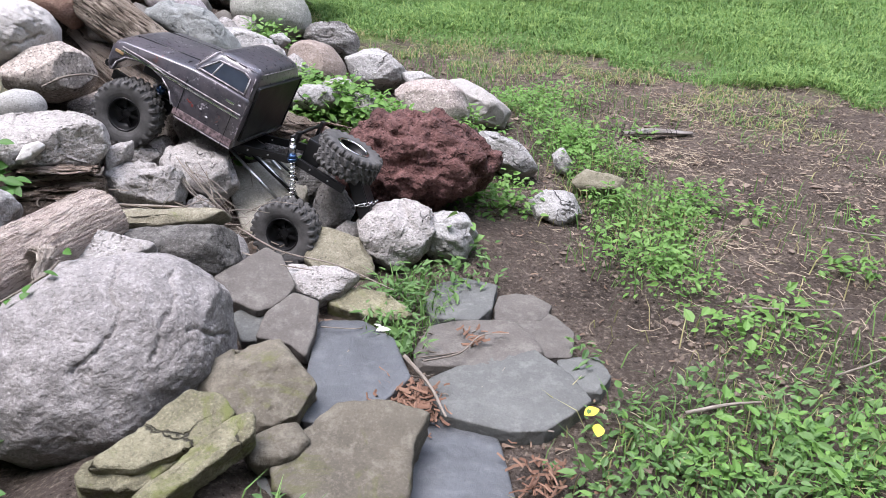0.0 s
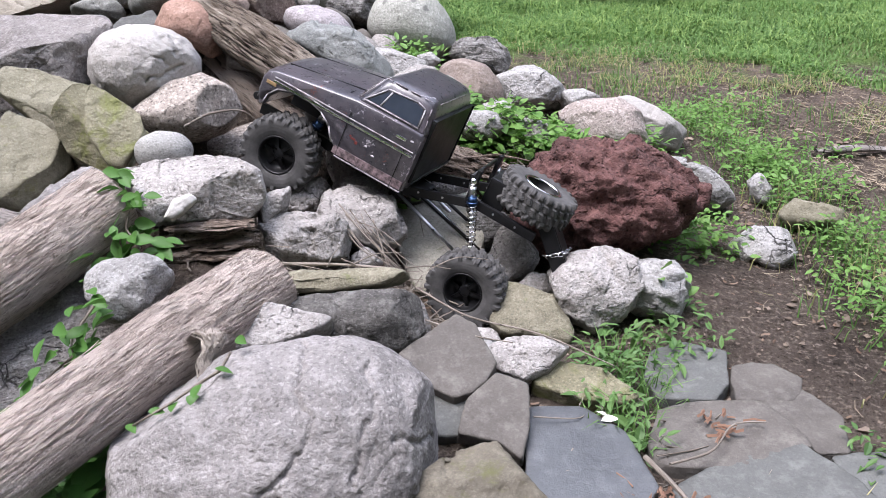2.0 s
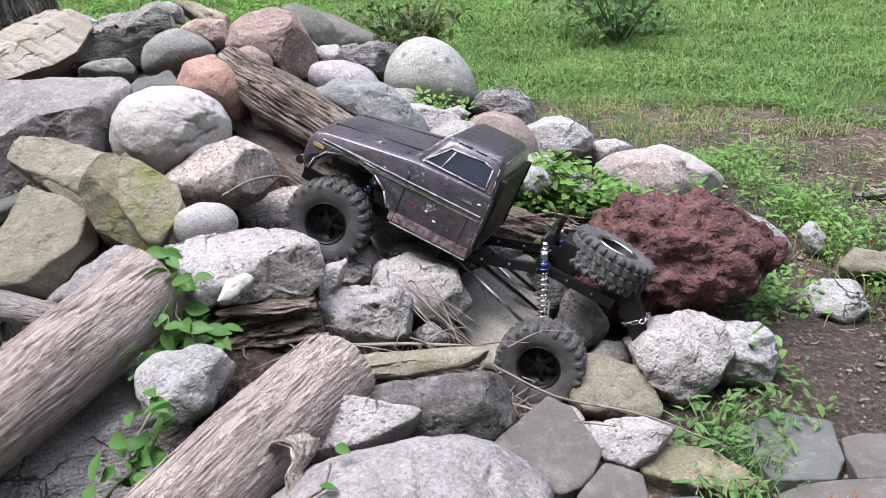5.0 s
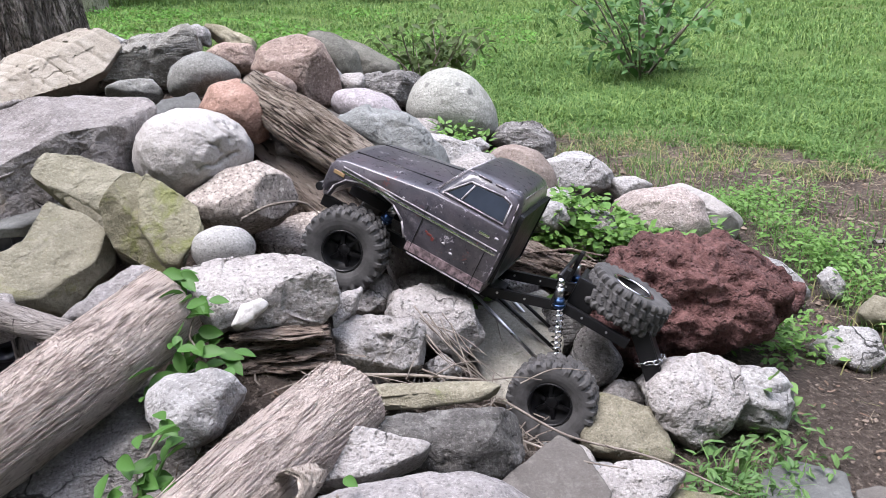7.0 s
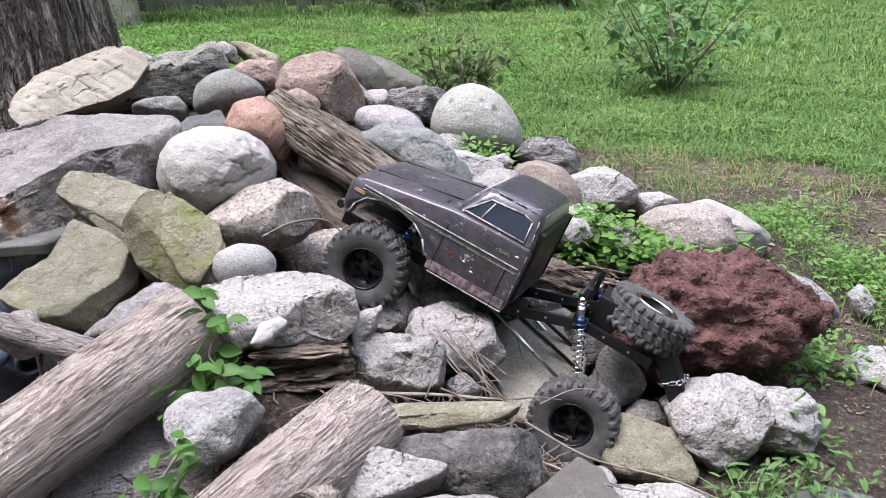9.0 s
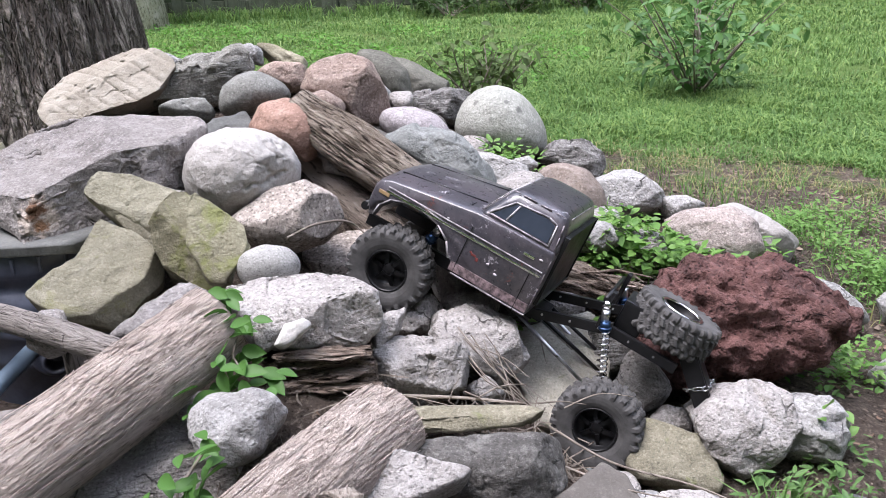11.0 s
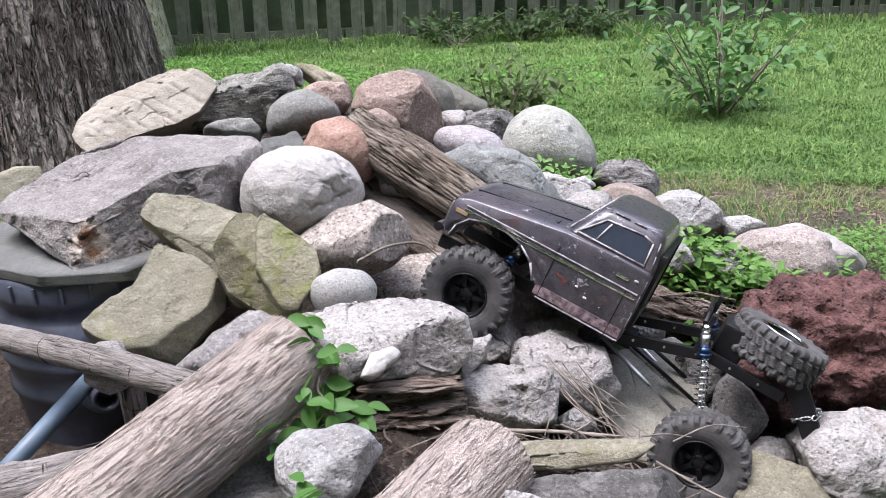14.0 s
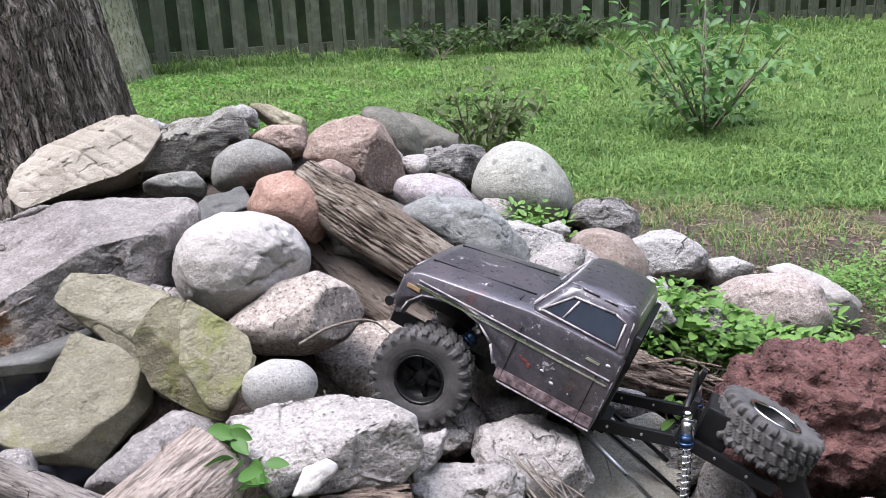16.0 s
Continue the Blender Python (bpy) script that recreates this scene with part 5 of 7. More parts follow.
def lawn():
    rng = np.random.RandomState(11)
    n = 300000
    x = rng.uniform(-4.4, 4.8, n)
    y = 2.2 + rng.rand(n) ** 1.15 * 7.2
    keep = (y > lawn_edge(x) - 0.2) & (y < fence_line(x) - 0.02) & (np.hypot(x + 2.3, y - 3.12) > 0.6) & (x < 0.7 + 0.52 * y) & (x > -0.4 - 0.62 * y)
    nx = rng.uniform(-1.6, 3.2, 170000)
    ny = lawn_edge(nx) + rng.rand(len(nx)) ** 1.3 * 1.9 - 0.15
    ok = (nx < 0.7 + 0.52 * ny) & (nx > -0.4 - 0.62 * ny)
    x, y = np.concatenate([x[keep], nx[ok]]), np.concatenate([y[keep], ny[ok]])
    wob = np.array([noise.fractal(Vector((a * 2.2, b * 2.2, 5)), 0.8, 2.0, 4) for a, b in zip(x, y)])
    keep = (y > lawn_edge(x) + 0.2 * wob) & (rng.rand(len(x)) < 0.75 + 0.9 * wob)
    x, y, wob = x[keep], y[keep], wob[keep]
    h = rng.uniform(0.012, 0.046, len(x)) * (1.05 + 0.6 * wob) * (1 + 2.2 * np.exp(-((fence_line(x) - y) / 0.35) ** 2))
    w = rng.uniform(0.0018, 0.0048, len(x)) * (0.55 + 0.22 * y)
    light = rng.rand(len(x)) < 0.28 + 0.4 * wob
    z = soil_height(x, y) - 0.004
    # the lighter grass colour stands in for sunlit patches of the lawn
    for pick, material, label in ((~light, M_GRASS, "short bright green lawn grass"), (light, M_GRASSLIGHT, "lighter yellow-green blades, sunlit look put into their colour")):
        ob = part("lawn_grass", blades("lawn_grass", x[pick], y[pick], z[pick], h[pick], w[pick], 2.0, rng), material)
        tagged(ob, label, "grass", "", "stuff")
    n = 24000
    x = rng.uniform(-0.6, 2.6, n)
    y = lawn_edge(x) + rng.normal(-0.20, 0.17, n)
    k = np.array([noise.fractal(Vector((a * 5, b * 5, 9)), 0.8, 2.0, 3) for a, b in zip(x, y)]) > rng.uniform(-.3, .4, n)
    x, y = x[k], y[k]
    for half, material, label in ((0, M_DRYGRASS, "thin yellowing grass at the edge of the lawn"), (1, M_GRASS, "sparse green grass at the edge of the lawn")):
        xs, ys = x[half::2], y[half::2]
        ob = part("edge_grass", blades("edge_grass", xs, ys, soil_height(xs, ys) - 0.003, rng.uniform(0.008, 0.035, len(xs)), rng.uniform(0.0015, 0.003, len(xs)), 2.2, rng), material)
        tagged(ob, label, "grass", "", "stuff")
    x, y = rng.uniform(-5.5, 5.5, 26000), rng.uniform(-3.5, 9.5, 26000)
    k = (np.hypot((x - 0.2) / 2.0, (y - 1.35) / 1.5) > 1.15) & (y < fence_line(x) - 0.05) & ~((y > lawn_edge(x)) & (x < 0.7 + 0.52 * y) & (x > -0.4 - 0.62 * y)) & (np.hypot(x + 2.3, y - 3.12) > 0.62)
    x, y = x[k], y[k]
    ob = part("lawn_grass", blades("lawn_grass", x, y, np.zeros(len(x)) - 0.004, rng.uniform(0.015, 0.05, len(x)), rng.uniform(0.003, 0.007, len(x)), 1.6, rng), M_GRASS)
    tagged(ob, "mown lawn around the rock pile", "grass", "", "stuff")
    rows = []
    for _ in range(9500):
        a = rng.uniform(-3.2, -0.2)
        b = rng.uniform(3.3, 6.5)
        if noise.noise(Vector((a * 1.7, b * 1.7, 3))) > 0.0 and b < fence_line(a) and math.hypot(a + 2.3, b - 3.12) > .7:
            k = rng.uniform(.014, .028)
            rows.append((np.array((a, b, rng.uniform(.012, .04))), rng.uniform(0, 6.28), rng.normal(0, .35), rng.normal(0, .35), k, k * .8))
    ob = part("clover", leaves("clover", rows, True), M_CLOVER)
    tagged(ob, "low clover and broad leaves in the lawn", "weeds", "", "stuff")

lawn()


# ---- logs and dead wood ----
def log_thing(name, label, points, radii, seed, material, ridge=0.05, flat=1.0, rings=110, segments=72, lump=0.05, ridges=3.0, grain=0.45):
    me, m = tube(points, radii, rings, segments, ridges, ridge, seed, flat, lump=lump, grain=grain)
    ob = part(name, me, material, None, label, m)
    return tagged(ob, "", "log")


def bark_strands(log, points, radii, seed, count):
    """Loose strings of bark that lie along a log and curl off it at their ends."""
    pts = [Vector(p) for p in points]
    inv = log.matrix_basis.inverted()
    loc = np.array([(inv @ p)[:] for p in pts])
    length = loc[-1][2]
    rng = np.random.RandomState(seed)
    t, u = np.linspace(0, 1, len(pts)), np.linspace(0, 1, len(radii))
    verts, faces = [], []
    for _ in range(count):
        s0, a, long_ = rng.rand(), rng.uniform(0, 2 * math.pi), rng.uniform(.015, .06) / length
        wide, turn, curl = rng.uniform(.0007, .0018), rng.normal(0, .07), rng.uniform(.0, .0022) * (rng.rand() < .4)
        n = len(verts)
        for i in range(6):
            k = i / 5
            s = min(1.0, max(0.0, s0 + (k - .5) * long_))
            mid = [np.interp(s, t, loc[:, j]) for j in range(3)]
            r = np.interp(s, u, radii) * 1.022 + .0008 + curl * (2 * k - 1) ** 2
            b = a + turn * (k - .5)
            w = wide * (1 - .75 * abs(2 * k - 1) ** 2) / r
            for d, lift in ((-.5, 0), (0, .0006), (.5, 0)):
                verts.append((mid[0] + (r + lift) * math.cos(b + d * w), mid[1] + (r + lift) * math.sin(b + d * w), mid[2]))
        for i in range(5):
            p = n + 3 * i
            faces += [(p, p + 1, p + 4, p + 3), (p + 1, p + 2, p + 5, p + 4)]
    ob = part("bark", mesh_from("bark", verts, faces, False), M_BARK, log, "stringy loose strips of bark")
    tagged(ob, "", "", "", "stuff")


THICK = ((-.681, 1.185, .246), (-.774, 1.055, .193), (-.975, .80, .085)), (.044, .046, .046, .047)
KNOTTED = ((-.485, 1.13, .163), (-.548, .977, .168), (-.678, .69, .142)), (.047, .044, .040, .037)
ob = log_thing("log", "thick log with stringy grey-brown bark", *THICK, 5, M_BARK, .024, rings=150, segments=160, ridges=17.0, grain=.30)
bark_strands(ob, *THICK, 6, 650)
knotted = ob = log_thing("log", "log with stringy bark and a broken knot", *KNOTTED, 9, M_BARK, .024, rings=150, segments=160, ridges=17.0, grain=.30)
bark_strands(ob, *KNOTTED, 10, 650)
beam = log_thing("beam", "long weathered split beam leaning on the pile", ((-.735, 1.69, .39), (-.60, 1.64, .31), (-.42, 1.60, .190), (-.27, 1.595, .146)), (.036, .05, .048, .037, .030), 13, M_BEAM, .10, .75, rings=200, segments=180, lump=.18, ridges=11.0, grain=.35)
def attach(ob, whole):
    """Makes ob a part of a thing, where it stands."""
    ob.parent = whole
    ob.matrix_basis = whole.matrix_basis.inverted() @ ob.matrix_basis
    del ob["category"]


log_thing("log", "short brown log under the beam", ((-.735, 1.70, .288), (-.604, 1.63, .224), (-.509, 1.585, .180)), (.024, .032, .035, .032), 17, M_LOGBROWN, .04)
log_thing("stick", "grey dead stick with cross cracks", ((-1.29, 1.39, .186), (-1.078, 1.28, .208), (-.866, 1.17, .230), (-.755, 1.125, .2265)), (.015, .0155, .016, .016), 21, M_STICK, .06, rings=90, segments=28)
rotten = log_thing("log", "crumbling chunk of rotten brown wood", ((-.640, 1.205, .160), (-.58, 1.215, .170), (-.520, 1.235, .168)), (.018, .030, .033, .028, .016), 31, M_ROT, .42, .85, rings=110, segments=90, lump=.45, ridges=4.0)
attach(log_thing("wood_layer", "thin layer of broken rotten wood", ((-.625, 1.20, .192), (-.57, 1.215, .203), (-.525, 1.235, .200)), (.010, .018, .019, .012), 33, M_ROT, .42, .6, rings=80, segments=70, lump=.45, ridges=4.0), rotten)
rng = np.random.RandomState(34)
for k in range(9):
    x0, lift = -.640 + rng.uniform(0, .05), .150 + .0075 * k
    a, b = Vector((x0, 1.185 + rng.uniform(-.008, .006), lift)), Vector((x0 + rng.uniform(.06, .10), 1.207 + rng.uniform(-.008, .006), lift + rng.uniform(-.004, .006)))
    attach(log_thing("wood_flake", "thin splintered flake of rotten brown wood", (a, a.lerp(b, .5) + Vector((0, -.004, .002)), b), (.004, .011, .012, .006), 60 + k, M_ROT, .40, .35, rings=60, segments=40, lump=.5, ridges=4.0), rotten)
attach(log_thing("knot", "broken grey knot of a log", ((-.506, .966, .190), (-.492, .953, .204), (-.481, .945, .204), (-.480, .939, .195), (-.488, .933, .182), (-.487, .926, .166), (-.480, .921, .152)), (.013, .014, .012, .009, .008, .007, .003), 37, M_KNOT, .3, .8, rings=70, segments=36, lump=.4), knotted)
log_thing("stick", "cracked grey piece of dead wood", ((-1.0, 1.04, .13), (-.87, 1.11, .15)), (.022, .026, .020), 41, M_STICK, .12, rings=50, segments=40, lump=.15)
log_thing("stick", "short upright grey stake", ((-.905, 1.265, .05), (-.903, 1.250, .185)), (.012, .011, .012), 43, M_STICK, .08, rings=30, segments=24)
log_thing("stick", "thin upright grey stake", ((-.925, 1.275, .05), (-.923, 1.262, .185)), (.006, .006), 47, M_STICK, .08, rings=24, segments=14)
log_thing("stick", "flat pale piece of driftwood on the soil", ((.43, 2.09, .012), (.52, 2.10, .016), (.61, 2.11, .012)), (.008, .014, .012, .006), 49, M_STICK, .1, .5, rings=40, segments=24)
attach(log_thing("root", "gnarled end of the beam splitting into fibres", ((-.34, 1.595, .160), (-.265, 1.585, .146), (-.175, 1.57, .128)), (.024, .034, .036, .026, .010), 51, M_ROT, .3, .7, rings=60, segments=48, lump=.4, ridges=5.0), beam)


rng = np.random.RandomState(52)
for k in range(16):
    a = Vector((-.33 + rng.uniform(0, .08), 1.565 + rng.uniform(-.012, .012), .150 + rng.uniform(-.02, .025)))
    b = a + Vector((rng.uniform(.06, .12), rng.uniform(-.025, .01), rng.uniform(-.05, .0)))
    attach(log_thing("wood_fibre", "loose brown fibre of the splitting beam", (a, a.lerp(b, .5) + Vector((0, rng.normal(0, .006), rng.uniform(0, .012))), b), (.0012, .0026, .0010), 70 + k, M_ROT, .2, rings=20, segments=8), beam)


# ---- bucket, lid and pipe at the end of the pile ----
def build_bucket():
    bucket = thing("bucket", "black plastic bucket with a ribbed rim", "bucket", Matrix.Translation((-1.055, 1.47, 0.0)) @ Matrix.Rotation(radians(4), 4, "X"))
    shell = lathe([(.112, .0), (.117, .05), (.121, .090), (.125, .094), (.125, .104), (.121, .108), (.123, .135), (.127, .140), (.1275, .150), (.124, .155), (.125, .168), (.131, .176), (.133, .188), (.131, .199), (.123, .206), (.118, .214), (.118, .226), (.1255, .232), (.127, .240), (.127, .262), (.122, .268), (.116, .268), (.112, .05)], 72)
    body = part("body", shell, M_BARREL, bucket)
    for k in range(24):
        a = 2 * math.pi * k / 24
        part("rim_rib", box((.005, .004, .022), .001), M_BARREL, body, "", Matrix.Rotation(a, 4, "Z") @ Matrix.Translation((.1285, 0, .251)))
    boss = Matrix.Rotation(radians(-62), 4, "Z") @ Matrix.Translation((.126, 0, .115)) @ Matrix.Rotation(radians(90), 4, "Y")
    part("outlet", lathe([(.034, -.004), (.034, .004), (.028, .007), (.024, .004), (.019, .006), (.018, .030), (.013, .030), (.013, .0)], 30), M_BARREL, body, "round outlet boss", boss)


build_bucket()
ob = part("pipe", rod((-.975, 1.30, .155), (-1.07, 1.12, .045), .0108, 24), M_PIPE, None, "faded blue plastic pipe slanting from the bucket")
tagged(ob, "", "pipe")
ob = part("plastic_sheet", box((.22, .16, .012), .005, (-1.0, 1.19, .03)), M_BARREL, None, "dark plastic sheet lying under the pipe")
tagged(ob, "", "sheet")


# ---- plants ----
def leaf_rows(rng, centre, count, spread, height, length, droop=0.2, width=0.55):
    rows = []
    for _ in range(count):
        a, r = rng.uniform(0, 2 * math.pi), spread * math.sqrt(rng.rand())
        p = np.array(centre) + (r * math.cos(a), r * math.sin(a), height * rng.rand())
        k = length * rng.uniform(0.55, 1.0) * (1.0 if rng.rand() < 0.8 else 1.7)
        rows.append((p, a + rng.normal(0, 0.7), rng.normal(-0.25 + droop, 0.35), rng.normal(0, 0.35), k, k * width * rng.uniform(0.8, 1.2)))
    return rows


def weeds(label, spots, material, length, per_spot, spread, height, seed, width=0.55):
    """Low leafy weeds over soil. spots: (x, y, how far it reaches, how many tufts)."""
    rng = np.random.RandomState(seed)
    rows = []
    for x, y, reach, tufts in spots:
        for _ in range(tufts):
            a, r = rng.uniform(0, 2 * math.pi), reach * math.sqrt(rng.rand())
            cx, cy = x + r * math.cos(a), y + r * math.sin(a)
            z = float(soil_height(cx, cy))
            rows += leaf_rows(rng, (cx, cy, z + 0.004), per_spot, spread, height, length, 0.15, width)
    ob = part("weeds", leaves("weeds", rows, True), material)
    return tagged(ob, label, "weeds", "", "stuff")


weeds("bright green leafy weeds along the stones", ((.20, 2.20, .10, 26), (.27, 2.0, .09, 26), (.33, 1.85, .09, 22), (.40, 1.62, .10, 17), (.38, 1.45, .11, 18), (.37, 1.32, .08, 11), (.48, 1.62, .06, 12), (.30, 2.35, .10, 14)),
      M_WEED, .0115, 36, .036, .055, 61)
weeds("bright green leafy weeds behind the lava rock", ((-.42, 2.0, .05, 8), (-.30, 1.77, .06, 26), (-.20, 1.80, .06, 30), (-.10, 1.72, .07, 30), (-.02, 1.70, .05, 18), (-.40, 1.74, .04, 16), (.05, 1.85, .06, 14), (.0, 1.62, .05, 14), (.10, 1.60, .06, 14)), M_WEED, .016, 30, .036, .06, 62)
weeds("green weeds with small oval leaves on the soil", ((.25, .82, .09, 15), (.38, .84, .10, 18), (.50, .88, .10, 15), (.62, .95, .11, 11), (.30, .94, .07, 7), (.44, 1.02, .08, 7), (.60, .78, .10, 12), (.75, .9, .12, 10), (.42, .72, .12, 18)),
      M_WEED_DARK, .0145, 17, .034, .035, 63, .5)
weeds("light green weeds among darker ones", ((.28, .80, .10, 14), (.42, .82, .12, 20), (.56, .84, .12, 18), (.46, 1.14, .06, 10), (.56, 1.20, .07, 8), (.66, 1.05, .08, 8), (.74, 1.42, .08, 10), (.88, 1.55, .09, 8), (.62, 1.62, .04, 4), (.45, 2.1, .05, 5), (.95, 1.3, .1, 8)),
      M_WEED, .0165, 12, .032, .038, 64, .55)
weeds("small weeds growing between the paving stones", ((-.05, 1.20, .05, 14), (-.07, 1.10, .03, 8), (0.0, 1.26, .05, 12), (-.05, 1.03, .02, 4), (.20, 1.06, .03, 4), (-.16, .70, .02, 2), (.05, 1.30, .05, 10), (-.06, 1.16, .04, 10)), M_WEED_DARK, .017, 9, .022, .035, 65, .4)


def tufts(label, spots, seed, material, count=26, tall=0.07):
    rng = np.random.RandomState(seed)
    x, y = [], []
    for sx, sy, r in spots:
        x.extend(rng.normal(sx, r, count))
        y.extend(rng.normal(sy, r, count))
    x, y = np.array(x), np.array(y)
    ob = part("grass_tufts", blades("grass_tufts", x, y, soil_height(x, y) - .003, rng.uniform(.4, 1.0, len(x)) * tall, rng.uniform(.0016, .003, len(x)), 1.1, rng), material)
    return tagged(ob, label, "grass", "", "stuff")


tufts("loose grass tufts between stones and weeds", ((-.05, 1.22, .03), (-.03, 1.16, .03), (-.06, 1.07, .02), (.30, 2.1, .06), (.22, 2.3, .07), (.36, 1.75, .05), (.38, 1.5, .06), (.36, 1.35, .05), (.10, 2.4, .08),
                                                  (-.05, 2.5, .1), (.35, 2.35, .1), (.5, 2.3, .1), (-.15, 2.6, .1), (.05, 2.6, .1), (.3, .9, .05), (.55, 1.1, .07), (.7, 1.6, .08), (-.16, .68, .012), (.28, .80, .06), (.36, .76, .06), (.45, .84, .07), (.52, .78, .07), (.6, .9, .08), (.68, .82, .08), (.4, .95, .06), (.32, .68, .06), (.5, .68, .07), (.62, 1.08, .08), (.3, 1.7, .06), (.28, 1.95, .07), (-.15, 1.75, .05), (-.25, 1.78, .05), (-.30, 1.74, .04), (-.20, 1.70, .04), (-.10, 1.70, .05), (-.05, 1.76, .05), (-.22, 1.85, .05), (.02, 1.70, .05), (.33, 1.62, .05), (.42, 1.55, .05), (.40, 1.40, .05), (.25, 2.02, .05), (.20, 2.18, .05), (.44, 1.66, .05), (.36, 1.90, .05)), 66, M_GRASS, 80, .06)
tufts("yellowing grass blades among the weeds", ((.3, .85, .08), (.42, .78, .08), (.55, .86, .08), (.66, .95, .09), (.35, 1.5, .08), (.3, 1.85, .08), (.24, 2.15, .08), (.45, 1.15, .1), (.75, 1.4, .1), (.40, 1.6, .06), (.34, 1.75, .06)), 67, M_DRYGRASS, 55, .055)


def vine(label, points, size, seed, per=3, material=None, jitter=0.014):
    """A thin stem with a few broad leaves along it."""
    root = thing("vine", label, "vine", Matrix.Translation(points[0]))
    off = -Vector(points[0])
    me, m = tube([Vector(p) + off for p in points], (.0016, .0014, .001), 30, 6, 1, 0, seed, caps=False, lump=0)
    part("stem", me, M_TWIG, root, "", m)
    rng = np.random.RandomState(seed)
    for p in points:
        for _ in range(per):
            q = np.array(Vector(p) + off) + rng.normal(0, jitter, 3) * (1, 1, .7)
            k = size * rng.uniform(.75, 1.15)
            me = leaves("leaf", [((0, 0, 0), 0, 0, 0, k, k * .62)])
            part("leaf", me, material or M_VINE, root, "", Matrix.Translation(q) @ Euler((rng.normal(.5, .35), rng.normal(.1, .4), rng.uniform(-2.6, .6))).to_matrix().to_4x4())
    return root


vine("green vine with round leaves beside a log", ((-.680, 1.185, .272), (-.650, 1.160, .252), (-.652, 1.140, .228), (-.630, 1.125, .208), (-.662, 1.100, .195), (-.652, 1.132, .180)), .027, 71, 13)
vine("green vine creeping between the logs", ((-.632, 1.005, .200), (-.648, .975, .175), (-.640, .960, .165), (-.660, .950, .150), (-.680, .930, .130)), .026, 72, 11)
vine("vine with small round leaves on the boulder", ((-.451, .912, .210), (-.451, .882, .209), (-.470, .878, .197), (-.482, .872, .190), (-.497, .857, .184), (-.512, .848, .178), (-.535, .858, .158)), .019, 73, 1, None, .005)
vine("small sprout with bright leaves on a slab", ((-.381, 1.455, .142), (-.341, 1.462, .150)), .024, 74, 2, M_WEED, .008)
vine("small sprout with bright leaves by a slab", ((-.256, 1.470, .155), (-.245, 1.475, .165)), .024, 75, 3, M_WEED, .010)
vine("green sprout in front of the beam", ((-.395, 1.49, .205), (-.398, 1.492, .230)), .028, 76, 1, None, .004)
vine("green weed with broad leaves by the lava rock", ((.005, 1.36, .03), (.01, 1.345, .08)), .026, 78, 4, M_WEED, .02)


def leaf_bed(label, spots, size, seed, count, material):
    rng = np.random.RandomState(seed)
    rows = []
    for x, y, z, r in spots:
        rows += leaf_rows(rng, (x, y, z), count, r, .05, size, 0.05, .75)
    ob = part("ground_cover", leaves("ground_cover", rows), material)
    return tagged(ob, label, "plants", "", "stuff")


leaf_bed("bed of broad green leaves under the logs", ((-.63, .76, .05, .06), (-.63, .83, .05, .05), (-.61, .90, .05, .04), (-.57, .83, .04, .05), (-.53, .77, .03, .05), (-.57, .90, .05, .03), (-.68, .72, .04, .08), (-.55, .69, .03, .07)), .036, 81, 24, M_VINE)

leaf_bed("creeping vine leaves beside the boulder", ((-0.698, 0.882, 0.050, .035), (-0.648, 0.849, 0.050, .035), (-0.603, 0.810, 0.050, .035), (-0.636, 0.796, 0.050, .035), (-0.571, 0.806, 0.050, .035), (-0.584, 0.762, 0.050, .035), (-0.542, 0.768, 0.050, .035), (-0.626, 0.748, 0.050, .035), (-0.594, 0.898, 0.050, .035), (-0.602, 0.861, 0.050, .035)), .032, 83, 16, M_VINE)
leaf_bed("leafy green weeds between the rocks", ((-0.272, 1.670, 0.152, .045), (-0.239, 1.700, 0.163, .045), (-0.206, 1.730, 0.164, .045), (-0.171, 1.670, 0.152, .045), (-0.148, 1.700, 0.125, .045), (-0.215, 1.730, 0.127, .045), (-0.249, 1.670, 0.121, .045), (-0.184, 1.700, 0.105, .045), (-0.10, 1.690, 0.110, .05), (-0.05, 1.700, 0.095, .05), (-0.13, 1.740, 0.110, .05), (0.0, 1.720, 0.08, .05), (-0.30, 1.70, 0.16, .04)), .017, 82, 140, M_WEED)


def shrub(name, label, foot, stems, height, reach, leaf, count, seed, material, low=0.6, lean=(0, 0), loose=0.012):
    """Stems that fork from the foot, each with side shoots and leaves along them."""
    root = thing(name, label, "shrub", Matrix.Translation(foot))
    rng = np.random.RandomState(seed)
    rows = []
    for _ in range(stems):
        a, r = rng.uniform(0, 2 * math.pi), reach * math.sqrt(rng.rand())
        top = Vector((r * math.cos(a) + lean[0], r * math.sin(a) + lean[1], height * rng.uniform(low, 1.0)))
        mid = top * .5 + Vector((rng.normal(0, .03), rng.normal(0, .03), height * .08))
        me, m = tube(((0, 0, -.02), mid, top), (.005, .0035, .0013), 20, 6, 1, .02, seed, caps=False)
        part("stem", me, M_TWIG, root, "", m)
        for _ in range(count):
            t = rng.uniform(.3, 1.0)
            p = (mid * (2 * t) if t < .5 else mid.lerp(top, 2 * t - 1)) + Vector(rng.normal(0, .25 * leaf + loose, 3))
            k = leaf * rng.uniform(.55, 1.15)
            rows.append((np.array((p.x, p.y, max(p.z, 0.01))), rng.uniform(0, 6.28), rng.normal(.25, .4), rng.normal(0, .4), k, k * .55))
    part("foliage", leaves("foliage", rows), material, root)
    return root


